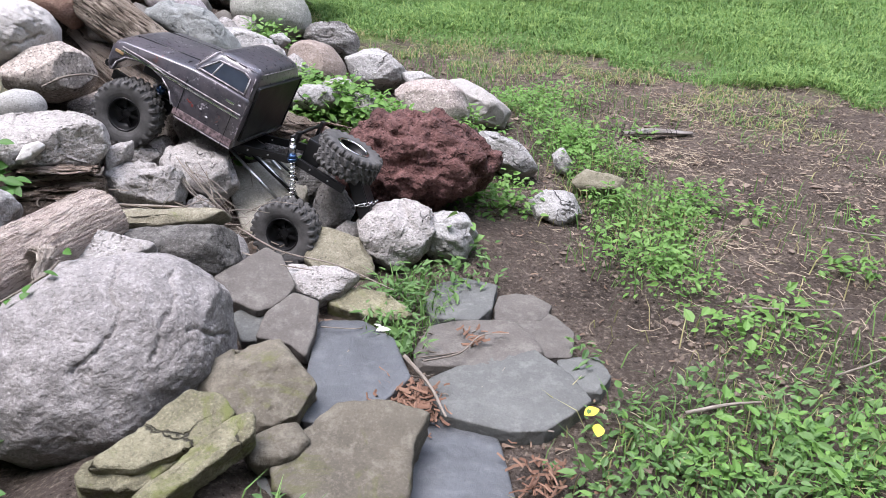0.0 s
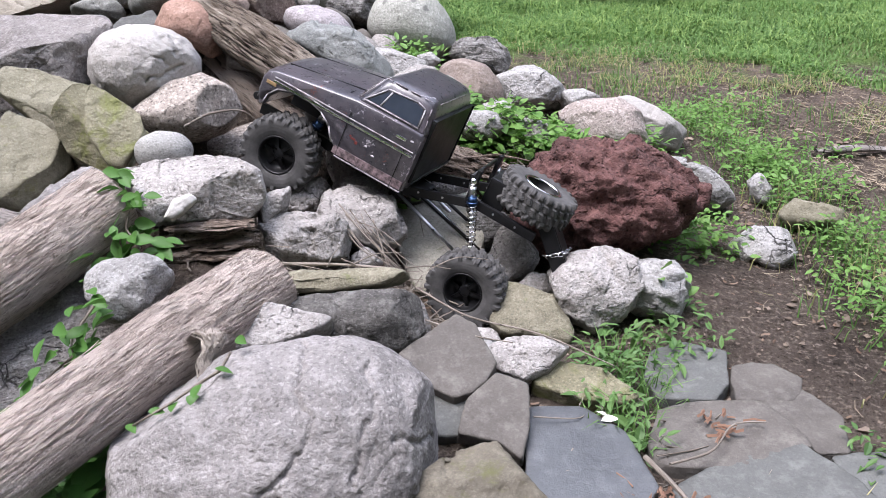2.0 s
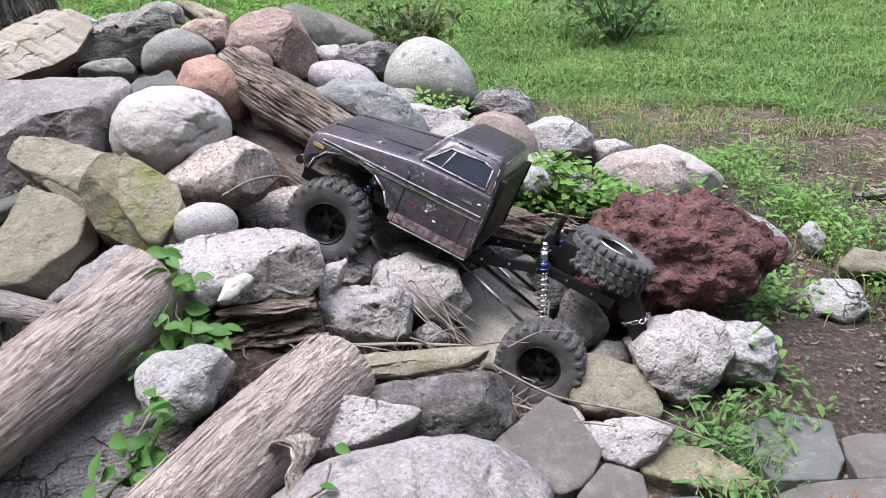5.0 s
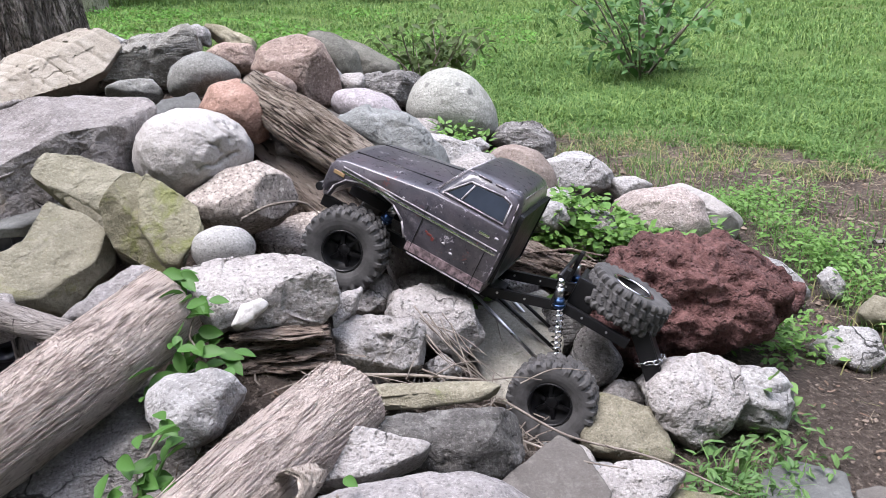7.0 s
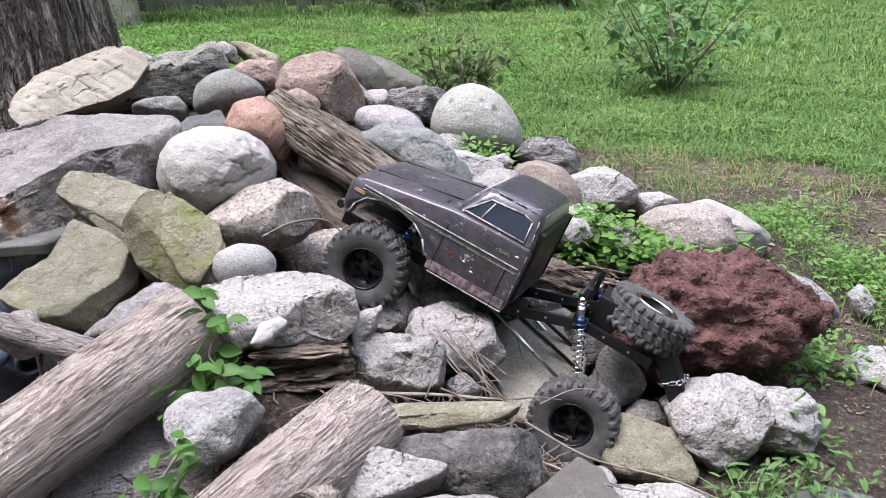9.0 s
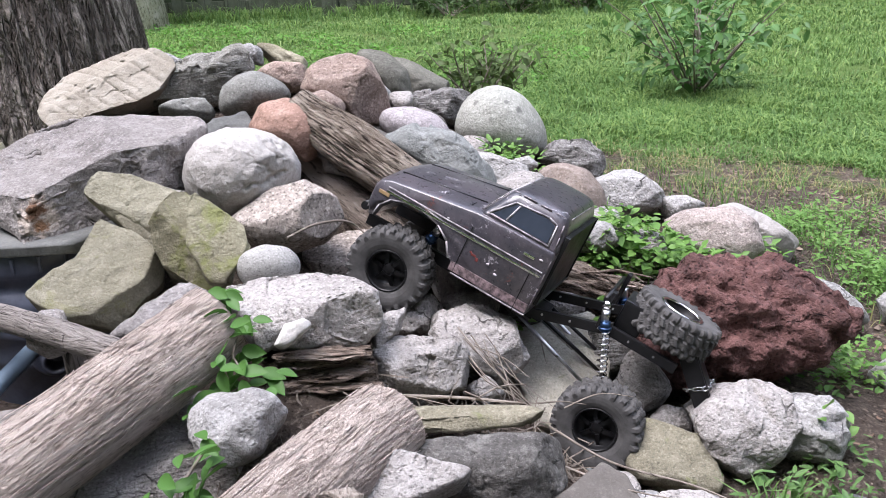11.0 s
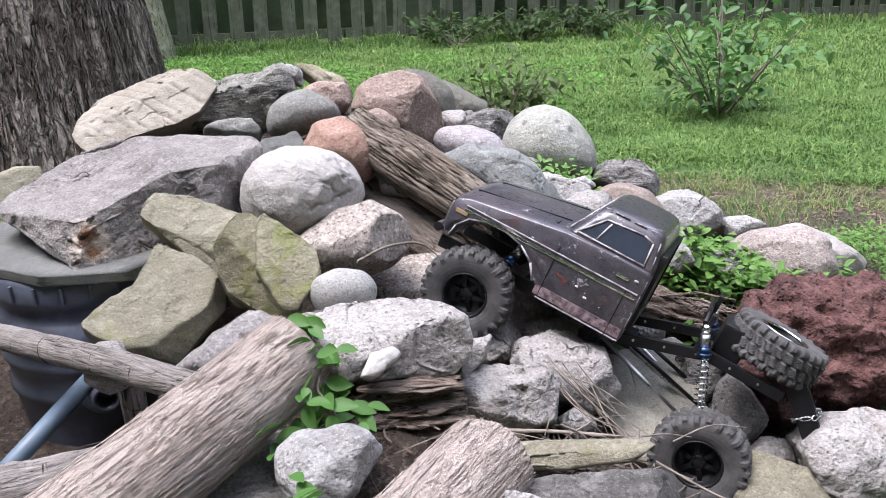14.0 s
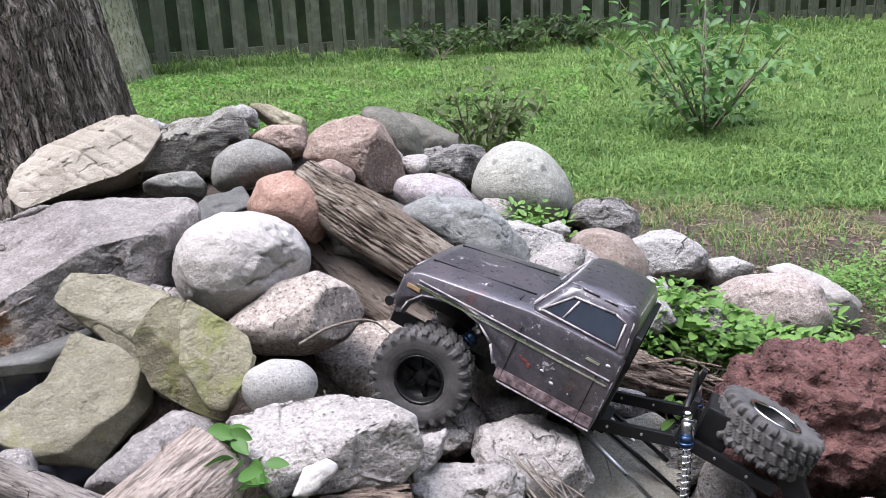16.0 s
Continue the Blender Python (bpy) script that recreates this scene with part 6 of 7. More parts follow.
shrub("shrub", "leafy green shrub standing in the lawn", (.21, 4.02, 0), 22, .66, .46, .058, 28, 98, M_SHRUB, .25, (-.12, .05), .05)
shrub("shrub", "low wilted dark green weed behind the pile", (-.60, 3.30, 0), 20, .32, .22, .042, 26, 92, M_WILT)
for x, y, wide, k in ((-1.25, 7.45, .5, 93), (-.75, 7.75, .5, 94), (-.2, 8.0, .5, 95)):
    shrub("shrub", "dark leafy undergrowth at the foot of the fence", (x, y, 0), 16, .26, wide, .07, 26, k, M_UNDER)


# ---- the radio-controlled model truck ----
def ring_loft(rings, close=True):
    """A skin over rings of equally many points, closed at both ends."""
    n = len(rings[0])
    verts = [tuple(p) for r in rings for p in r]
    faces = []
    for i in range(len(rings) - 1):
        for j in range(n):
            k = (j + 1) % n
            faces.append((i * n + j, i * n + k, (i + 1) * n + k, (i + 1) * n + j))
    if close:
        faces.append(tuple(range(n))[::-1])
        faces.append(tuple((len(rings) - 1) * n + j for j in range(n)))
    return mesh_from("loft", verts, faces)


def tyre_mesh():
    """A tyre moulded in one piece: tread blocks in two staggered rows, shoulder blocks that wrap over the edge, ribs on the sidewall."""
    side = [(.0275, .012), (.0275, .0185), (.031, .0205), (.036, .0222), (.041, .0229), (.045, .0229), (.0475, .0225), (.0490, .0220), (.0505, .0212), (.0518, .0200), (.0527, .0185),
            (.0531, .0170), (.0533, .0150), (.0534, .0128), (.0534, .0122), (.0535, .0108), (.0535, .0080), (.0535, .0050), (.0535, .0022), (.0535, .0016), (.0535, .0004)]
    profile = [(r, -z) for r, z in side] + [(r, z) for r, z in side[::-1]]
    count, steps = 26, 12
    n = count * steps
    verts, faces = [], []

    def hump(u, width, edge):
        u = abs((u + .5) % 1 - .5)
        return min(1.0, max(0.0, (width / 2 - u) / edge))

    for r, z in profile:
        flank = 1 if z > 0 else -1
        for j in range(n):
            u = j / steps
            w = abs(z)
            lift, out = 0.0, 0.0
            if w < .0125:
                lift = .0040 * hump(u + 34 * z + (.25 if z > 0 else -.25), .62, .10) * min(1.0, max(0.0, (.0124 - w) / .0008)) * min(1.0, max(0.0, (w - .0008) / .001))
            elif r > .046:
                long_ = j // steps % 2
                h = hump(u + (.5 if z > 0 else 0), .60, .11)
                lift = .0036 * h * min(1.0, (w - .0125) / .0006) * (1 if r > .0500 or long_ else max(0, (r - .048) / .002))
                out = .0014 * h * (1 if r > .0500 or long_ else 0)
            a = 2 * math.pi * j / n
            verts.append(((r + lift) * math.cos(a), (r + lift) * math.sin(a), z + flank * out))
    for i in range(len(profile) - 1):
        for j in range(n):
            k = (j + 1) % n
            faces.append((i * n + j, i * n + k, (i + 1) * n + k, (i + 1) * n + j))
    me = mesh_from("tyre", verts, faces, False)
    return me


def rim_mesh():
    bm = bmesh.new()
    bm.from_mesh(lathe([(.0285, -.018), (.0285, .0195), (.0265, .0200), (.0255, .017), (.0245, .004), (.012, .001), (.0085, .009), (.006, .0105), (.0, .0105)], 40))
    for k in range(6):
        a = Matrix.Rotation(2 * math.pi * k / 6, 4, "Z")
        bmesh.ops.create_cube(bm, size=1, matrix=a @ Matrix.Translation((.0165, 0, .006)) @ Matrix.Rotation(radians(18), 4, "Y") @ Matrix.Diagonal((.017, .005, .005, 1)))
        bmesh.ops.create_cone(bm, cap_ends=True, segments=6, radius1=.0012, radius2=.0012, depth=.004, matrix=a @ Matrix.Translation((.0062, .0036, .0105)))
        for j in (0, .5):
            b = Matrix.Rotation(2 * math.pi * (k + j) / 6, 4, "Z")
            bmesh.ops.create_cone(bm, cap_ends=True, segments=6, radius1=.0011, radius2=.0009, depth=.002, matrix=b @ Matrix.Translation((.0272, 0, .0202)))
    me = bpy.data.meshes.new("rim")
    bm.to_mesh(me)
    bm.free()
    return me


def coil(radius, length, turns, wire):
    verts, faces, seg, n = [], [], 6, turns * 14
    for i in range(n + 1):
        a = 2 * math.pi * i / 14
        c = Vector((radius * math.cos(a), radius * math.sin(a), length * i / n))
        out, up = Vector((math.cos(a), math.sin(a), 0)), Vector((0, 0, 1))
        for j in range(seg):
            b = 2 * math.pi * j / seg
            verts.append(c + out * wire * math.cos(b) + up * wire * math.sin(b))
    for i in range(n):
        for j in range(seg):
            k = (j + 1) % seg
            faces.append((i * seg + j, i * seg + k, (i + 1) * seg + k, (i + 1) * seg + j))
    return mesh_from("coil", verts, faces)


def build_truck():
    m = Matrix(((-.8814, -.2396, .4070, -.537), (.2753, -.9609, .0307, 1.379), (.3837, .1392, .9129, .237), (0, 0, 0, 1)))
    truck = thing("model_truck", "worn black remote-controlled model pickup climbing the rock pile", "model truck", m)
    mid = -.110
    # body: hood, fenders and doors
    side = [(.058, .052), (.064, .070), (.063, .090), (.058, .102), (.045, .107), (-.02, .118), (-.078, .127), (-.13, .128), (-.183, .127), (-.187, .122),
            (-.188, .08), (-.186, .040), (-.182, .035), (-.13, .038), (-.078, .043), (-.064, .056), (-.054, .072), (-.036, .085), (-.012, .091), (.012, .090),
            (.034, .083), (.046, .069), (.050, .054)]
    rings = []
    for y, inset, crown in ((-.096, .0045, 0), (-.0945, .002, 0), (-.091, .0, 0), (-.075, 0, .002), (-.035, 0, .0055), (0, 0, .0065), (.035, 0, .0055), (.075, 0, .002),
                            (.091, 0, 0), (.0945, .002, 0), (.096, .0045, 0)):
        ring = []
        for x, z in side:
            v = Vector((x + .06, z - .085)).normalized() * -inset
            ring.append((x + v.x, mid + y, z + v.y + (crown if z > .099 else 0)))
        rings.append(ring)
    body = part("body", ring_loft(rings), M_PAINT, truck, "worn black paint with rust-red scrapes")
    # cab top
    rings = []
    for z, xf, xr, hw, r in ((.124, -.076, -.187, .0935, .008), (.130, -.080, -.187, .0905, .010), (.150, -.091, -.185, .0865, .012), (.163, -.098, -.181, .083, .015),
                             (.1685, -.103, -.177, .079, .016), (.1715, -.110, -.171, .073, .015), (.173, -.125, -.158, .055, .012)):
        ring = []
        for cx, cy, a0 in ((xf - r, hw - r, 0), (xr + r, hw - r, 90), (xr + r, -hw + r, 180), (xf - r, -hw + r, 270)):
            for k in range(5):
                a = radians(a0 + 22.5 * k)
                ring.append((cx + r * math.cos(a), mid + cy + r * math.sin(a), z))
        rings.append(ring)
    part("cab_roof", ring_loft(rings), M_PAINT, body)
    hw = lambda z: np.interp(z, (.124, .130, .150, .163), (.0935, .0905, .0865, .083))

    def side_panel(points, out, thick):
        bm = bmesh.new()
        a = [bm.verts.new((x, mid + hw(z) + out, z)) for x, z in points]
        b = [bm.verts.new((x, mid + hw(z) + out - thick, z)) for x, z in points]
        bm.faces.new(a)
        bm.faces.new(b[::-1])
        for i in range(len(a)):
            j = (i + 1) % len(a)
            bm.faces.new((a[j], a[i], b[i], b[j]))
        bmesh.ops.recalc_face_normals(bm, faces=bm.faces)
        return bm

    win = part("side_window", side_panel([(-.114, .1335), (-.121, .1565), (-.158, .1585), (-.168, .155), (-.170, .133)], .0012, .003), M_GLASSDARK, truck, "dark glossy side window")
    part("quarter_window", side_panel([(-.093, .1335), (-.1145, .1555), (-.118, .1555), (-.1105, .1335)], .0012, .003), M_GLASSDARK, truck, "small dark vent window")
    edge = [(-.088, .1315), (-.113, .1580), (-.158, .1610), (-.1705, .157), (-.1728, .1305)]
    for a, b in zip(edge, edge[1:] + edge[:1]):
        part("window_trim", rod((a[0], mid + hw(a[1]) + .0008, a[1]), (b[0], mid + hw(b[1]) + .0008, b[1]), .0012, 6), M_SCUFF, win)
    part("vent_bar", rod((-.112, mid + hw(.134) + .001, .1335), (-.1195, mid + hw(.156) + .001, .156), .0014, 6), M_SCUFF, win)
    bm = bmesh.new()
    bm.faces.new([bm.verts.new(p) for p in ((-.0795, mid - .078, .1315), (-.0795, mid + .078, .1315), (-.0985, mid + .070, .1615), (-.0985, mid - .070, .1615))])
    bmesh.ops.solidify(bm, geom=bm.faces[:], thickness=-.002)
    glass = part("windshield", bm, M_GLASSDARK, truck, "dark glossy windshield")
    for y in (-1, 1):
        part("pillar_trim", rod((-.0785, mid + y * .080, .130), (-.098, mid + y * .0725, .1625), .0018, 6), M_SCUFF, glass)
    part("windshield_trim", rod((-.098, mid - .072, .1630), (-.098, mid + .072, .1630), .0013, 6), M_SCUFF, glass)
    part("cowl_trim", rod((-.078, mid - .080, .1305), (-.078, mid + .080, .1305), .0016, 6), M_SCUFF, glass)
    # side strip, door seams, worn edges, hood ridges
    part("side_strip", box((.225, .002, .0032), .0006, (-.069, mid + .0965, .0925)), M_CHROME, body, "bright scuffed trim strip")
    part("side_strip", box((.225, .002, .0016), .0004, (-.069, mid + .0965, .0985)), M_SCUFF, body)
    part("door_seam", box((.0012, .001, .066), 0, (-.168, mid + .0963, .068)), M_BLACK, body)
    part("door_seam", box((.0012, .001, .066), 0, (-.079, mid + .0963, .074)), M_BLACK, body)
    part("rocker_edge", box((.108, .0022, .0018), .0006, (-.131, mid + .0955, .0385)), M_SCUFF, body)
    part("rocker_panel", box((.112, .0016, .012), .0004, (-.128, mid + .0960, .0475)), plain("pink_scraped_paint", (.17, .125, .132), .5, mottled=.8, scale=160), body)
    for x, z, w, h in ((-.095, .0745, .007, .0028), (-.101, .0712, .004, .0045), (-.090, .0765, .003, .0022)):
        part("scrape", box((w, .0008, h), .0002, (x, mid + .0964, z)), plain("red_scrape", (.15, .03, .026), .6), body)
    for x, z, w in ((-.116, .0735, .005), (-.130, .066, .0055), (-.128, .071, .002), (-.150, .064, .0022), (-.174, .112, .006), (-.045, .101, .004)):
        part("paint_chip", lathe([(0, .0004), (w * .45, .0004), (w * .5, -.0006)], 7), M_SCUFF, body, "", Matrix.Translation((x, mid + .0965, z)) @ Matrix.Rotation(radians(-90), 4, "X") @ Matrix.Diagonal((1, .6, 1, 1)))
    for y in (-.052, .052):
        part("hood_ridge", rod((.050, mid + y * .95, .1105), (-.072, mid + y, .1305), .0012, 6), M_BLACK, body)
    part("hood_seam", rod((-.062, mid - .08, .1270), (-.062, mid + .08, .1270), .0007, 5), M_BLACK, body)
    # bare edges where the paint is rubbed off, in broken lengths
    rng = np.random.RandomState(77)
    edges = [((.046, .0925, .1045), (-.076, .0925, .1245)), ((-.078, .0925, .1265), (-.184, .0925, .1260)), ((-.1845, .0945, .118), (-.186, .0945, .045)), ((-.100, .0800, .1690), (-.176, .0800, .1690)),
             ((-.182, .0905, .130), (-.1775, .0820, .163)), ((-.077, .0915, .129), (-.099, .0835, .1645)), ((.0615, .0935, .098), (.0610, .0935, .060)), ((-.070, .0955, .0440), (-.180, .0955, .0365)),
             ((.055, -.085, .1035), (.055, .085, .1035)), ((-.1795, -.07, .1650), (-.1795, .07, .1650))]
    for a, b in edges:
        a, b = Vector((a[0], mid + a[1], a[2])), Vector((b[0], mid + b[1], b[2]))
        t = rng.uniform(0, .08)
        while t < .95:
            k = min(1.0, t + rng.uniform(.08, .45))
            part("worn_edge", rod(a.lerp(b, t), a.lerp(b, k), rng.uniform(.0005, .0011), 6), M_WORN, body)
            t = k + rng.uniform(.01, .10)
    part("door_handle", box((.016, .003, .0045), .001, (-.158, mid + .0962, .110)), M_CHROME, body, "chrome door handle")
    for y in (.0965,):
        part("marker_lamp", box((.016, .002, .005), .0008, (.046, mid + y, .088)), M_ORANGE, body, "small faded marker lamp")
    arch = [(-.066, .054), (-.055, .0725), (-.0365, .0862), (-.012, .0922), (.012, .0912), (.0345, .0842), (.047, .070), (.0505, .055)]
    for a, b in zip(arch, arch[1:]):
        part("arch_lip", rod((a[0], mid + .0945, a[1]), (b[0], mid + .0945, b[1]), .0018, 6), M_SCUFF, body)
    # black plate added in place of the shaded hollow of the cab
    part("rear_panel", box((.002, .165, .098), .004, (-.1885, mid, .100)), M_BLACK, truck, "black plate standing in for the shade inside the open cab")
    grille = part("grille", box((.004, .150, .036), .001, (.0640, mid, .078)), M_BLACK, truck)
    for i in range(6):
        part("grille_bar", box((.003, .085, .002), 0, (.0672, mid, .063 + .006 * i)), M_SCUFF, grille)
    for y in (-.06, .06):
        part("headlamp", lathe([(.0, .004), (.008, .003), (.012, .0), (.013, -.003)], 20), M_CHROME, grille, "round headlamp",
             Matrix.Translation((.0668, mid + y, .079)) @ Matrix.Rotation(radians(90), 4, "Y"))
    bump = part("front_bumper", rod((.074, mid - .070, .050), (.074, mid + .070, .050), .006), M_BLACK, truck)
    for y in (-.035, .035):
        part("bull_bar", rod((.074, mid + y, .050), (.073, mid + y, .082), .0035), M_BLACK, bump)
    part("bull_bar", rod((.073, mid - .035, .082), (.073, mid + .035, .082), .0035), M_BLACK, bump)
    # frame
    for y in (mid - .045, mid + .050):
        rail = part("frame_rail", box((.26, .008, .016), .001, (-.06, y, .030)), M_BLACK, truck)
        a, b, c = Vector((-.185, y, .030)), Vector((-.283, y, .062)), Vector((-.375, y, .060))
        for p, q in ((a, b), (b, c)):
            part("rear_rail", box(((q - p).length, .008, .013), .001), M_BLACK, rail, "", Matrix.Translation((p + q) / 2) @ (p - q).to_track_quat("X", "Z").to_matrix().to_4x4())
        for x, z in ((-.20, .036), (-.235, .047), (-.27, .058), (-.31, .062), (-.345, .061)):
            part("bolt", rod((x, y + .003, z), (x, y + .0055, z), .0016, 6), M_STEEL, rail)
    part("cross_bar", rod((-.262, mid - .06, .098), (-.262, mid + .062, .098), .003), M_BLACK, truck)
    part("shock_tower", box((.006, .014, .05), .001, (-.268, mid + .052, .085)), M_BLACK, truck)
    part("shock_tower", box((.006, .014, .05), .001, (-.268, mid - .052, .085)), M_BLACK, truck)
    part("servo_box", box((.034, .055, .040), .003, (-.300, mid + .012, .084)), M_BLACK, truck)
    part("skid_plate", box((.16, .06, .012), .003, (-.12, mid, .020)), M_BLACK, truck)
    part("drive_shaft", rod((-.15, mid, .022), (-.315, mid, -.020), .004), M_STEEL, truck)
    for y in (mid - .04, mid + .045, mid - .025, mid + .025):
        far = abs(y - mid) > .03
        part("link_rod", rod((-.165, y, .018 if far else .03), (-.312, y, -.030 if far else -.008), .0026), M_STEEL if far else M_BLACK, truck)
    for x, z, shift in ((0.0, 0.0, 0), (-.328, -.040, 1)):
        axle = part("axle", rod((x, mid - .078, z), (x, mid + .078, z), .0085, 14), M_BLACK, truck)
        part("gear_housing", lathe([(0, -.02), (.014, -.017), (.020, -.006), (.020, .006), (.014, .017), (0, .02)], 20), M_BLACK, axle, "", Matrix.Translation((x, mid - .012, z)) @ Matrix.Rotation(radians(90), 4, "Y"))
    # shock absorbers with bare springs
    for top, low in (((-.266, -.050, .092), (-.306, -.050, -.004)), ((-.266, -.172, .092), (-.306, -.172, -.004)), ((-.034, -.046, .082), (-.016, -.046, .008)), ((-.034, -.176, .082), (-.016, -.176, .008))):
        a, b = Vector(top), Vector(low)
        w = (b - a).normalized()
        shock = part("shock_absorber", rod(a + w * .006, a + w * .022, .0056, 14), M_STEEL, truck, "blue and steel coil shock absorber")
        part("shock_cap", lathe([(0, -.004), (.0055, -.003), (.0055, .003), (0, .004)], 16), M_CHROME, shock, "", Matrix.Translation(a) @ Matrix.Rotation(radians(90), 4, "X"))
        part("shock_collar", rod(a + w * .021, a + w * .034, .0066, 16), M_BLUEMETAL, shock, "blue anodised collar")
        part("piston_rod", rod(a + w * .03, b, .0022), M_STEEL, shock)
        length = (b - a).length - .036
        part("spring", coil(.0066, length - .004, 9, .0009), M_CHROME, shock, "bare steel coil spring", Matrix.Translation(a + w * .032) @ w.to_track_quat("Z", "Y").to_matrix().to_4x4())
        part("spring_collar", lathe([(.0055, -.0015), (.0085, -.0015), (.0085, .0015), (.0055, .0015)], 18), M_BLUEMETAL, shock, "", Matrix.Translation(a + w * .030) @ w.to_track_quat("Z", "Y").to_matrix().to_4x4())
    # wheels
    tyre, rim = tyre_mesh(), rim_mesh()
    left, right = Matrix.Rotation(radians(-90), 4, "X"), Matrix.Rotation(radians(90), 4, "X")
    flat = Vector((-.060, -.064, .996)).to_track_quat("Z", "Y").to_matrix().to_4x4()
    for place, turn, spare in (((0, -.022, 0), Matrix.Rotation(radians(6), 4, "Z") @ left, 0), ((0, -.198, 0), Matrix.Rotation(radians(6), 4, "Z") @ right, 0),
                               ((-.328, -.022, -.040), left, 0), ((-.328, -.198, -.040), right, 0), ((-.347, mid + .004, .096), flat, 1)):
        wheel = part("spare_wheel" if spare else "wheel", rim, M_BLACK, truck, "", Matrix.Translation(place) @ turn)
        part("tyre", tyre, M_RUBBER, wheel, "chunky black off-road tyre")
        if spare:
            part("beadlock_ring", lathe([(.0245, .0195), (.0295, .0195), (.0295, .0215), (.0245, .0215), (.0245, .0195)], 40), M_CHROME, wheel, "bright metal beadlock ring")
    # hanging rear bumper channel, wrapped with a chain
    a, b = Vector((-.378, mid + .02, .080)), Vector((-.431, mid + .02, .026))
    pose_ = Matrix.Translation((a + b) / 2) @ (b - a).to_track_quat("X", "Z").to_matrix().to_4x4()
    bar = part("rear_bumper", box(((b - a).length, .030, .004), .0006, (0, 0, .010)), M_BLACK, truck, "black steel channel bumper", pose_)
    for s in (-1, 1):
        part("channel_side", box(((b - a).length, .004, .022), .0006, (0, s * .0152, 0)), M_BLACK, bar)
    part("wood_block", box((.012, .024, .016), .001, ((b - a).length / 2 - .008, 0, 0)), M_RUST, bar, "rusty brown end block")
    link = bmesh.new()
    path = [(.0042 * math.cos(t) + (.002 if math.cos(t) > 0 else -.002), .0027 * math.sin(t), 0) for t in np.linspace(0, 2 * math.pi, 14, endpoint=False)]
    for i, p in enumerate(path):
        q = path[(i + 1) % len(path)]
        bm = rod(p, q, .0009, 6)
        me = bpy.data.meshes.new("bit")
        bm.to_mesh(me)
        bm.free()
        link.from_mesh(me)
        bpy.data.meshes.remove(me)
    chain = bpy.data.meshes.new("chain_link")
    link.to_mesh(chain)
    link.free()
    loop = [(.006, -.0175, -.010), (.008, -.018, 0), (.009, -.0175, .010), (.010, -.010, .0140), (.011, 0, .0140), (.012, .010, .0140), (.013, .0175, .010), (.014, .018, 0), (.015, .0175, -.010),
            (.015, .010, -.013), (.013, .002, -.013), (.011, -.008, -.013)]
    for i, p in enumerate(loop):
        q = Vector(loop[(i + 1) % 12])
        w = (q - Vector(p)).normalized()
        part("chain_link", chain, M_CHROME, bar, "", Matrix.Translation(p) @ w.to_track_quat("X", "Z").to_matrix().to_4x4() @ Matrix.Rotation(radians(90 * (i % 2)), 4, "X"))


build_truck()


# ---- litter, twigs and scraps ----
def litter(name, label, spots, material, length, width, seed, lift=0.004):
    """Loose straws or chips lying on soil and stones. spots: (x, y, reach, count)."""
    rng = np.random.RandomState(seed)
    verts, faces = [], []
    for x, y, reach, count in spots:
        for _ in range(count):
            px, py = rng.normal(x, reach), rng.normal(y, reach)
            a, k, w = rng.uniform(0, 6.28), length * rng.uniform(.3, 1.3), width * rng.uniform(.5, 1.3)
            d, s = np.array((math.cos(a), math.sin(a))), np.array((-math.sin(a), math.cos(a)))
            bend = rng.normal(0, .15) * k
            z0 = float(soil_height(px, py)) + lift * rng.uniform(.4, 2.2)
            n = len(verts)
            for t, lift_end in ((-.5, rng.uniform(0, .25)), (0, .1), (.5, rng.uniform(0, .25))):
                c = np.array((px, py)) + d * k * t + s * bend * (1 - 4 * t * t)
                z = z0 + lift_end * k * .5
                verts += [(*(c + s * w / 2), z), (*c, z + w * .6), (*(c - s * w / 2), z)]
            for i in (0, 3):
                faces += [(n + i, n + i + 3, n + i + 4, n + i + 1), (n + i + 1, n + i + 4, n + i + 5, n + i + 2)]
    ob = part(name, mesh_from(name, verts, faces, False), material)
    return tagged(ob, label, "litter", "", "stuff")


litter("straw", "pale dry straw and grass stalks on the soil", ((.55, 1.95, .12, 130), (.50, 1.45, .16, 170), (.75, 1.75, .25, 220), (.6, 1.15, .18, 160), (.8, 2.2, .25, 160), (.4, .95, .12, 70), (1.1, 1.7, .3, 150), (.3, 2.45, .2, 120), (.75, 1.3, .2, 120), (-.05, 2.95, .10, 110), (.15, 2.90, .12, 120), (.45, 2.68, .14, 150), (.75, 2.45, .14, 150), (.62, 2.25, .12, 120), (.95, 2.25, .15, 140)),
       M_STRAW, .030, .0011, 101)
litter("straw", "heap of pale straw on the soil", ((.53, 1.93, .05, 110), (.50, 1.50, .05, 90), (.62, 2.30, .08, 80)), M_STRAW, .032, .0012, 102, .008)
litter("wood_chips", "brown bark chips between the stones", ((-.20, 1.18, .04, 40), (.10, .86, .05, 40), (-.12, .84, .05, 40), (-.3, 1.25, .06, 50), (.5, 1.4, .3, 260), (.8, 1.6, .35, 260), (.6, 2.1, .3, 200), (.15, 1.5, .15, 80), (.1, 2.9, .2, 160), (.6, 2.45, .2, 200), (-.45, 1.3, .1, 60), (-.97, 1.19, .07, 160), (-.88, 1.12, .06, 90)),
       M_CHIPS, .011, .003, 103, .002)
litter("bark_bits", "red-brown bits of bark between the flagstones", ((-.030, .922, .020, 150), (.052, 1.075, .014, 60), (.13, .80, .02, 60)), M_REDBARK, .020, .0035, 106, .016)
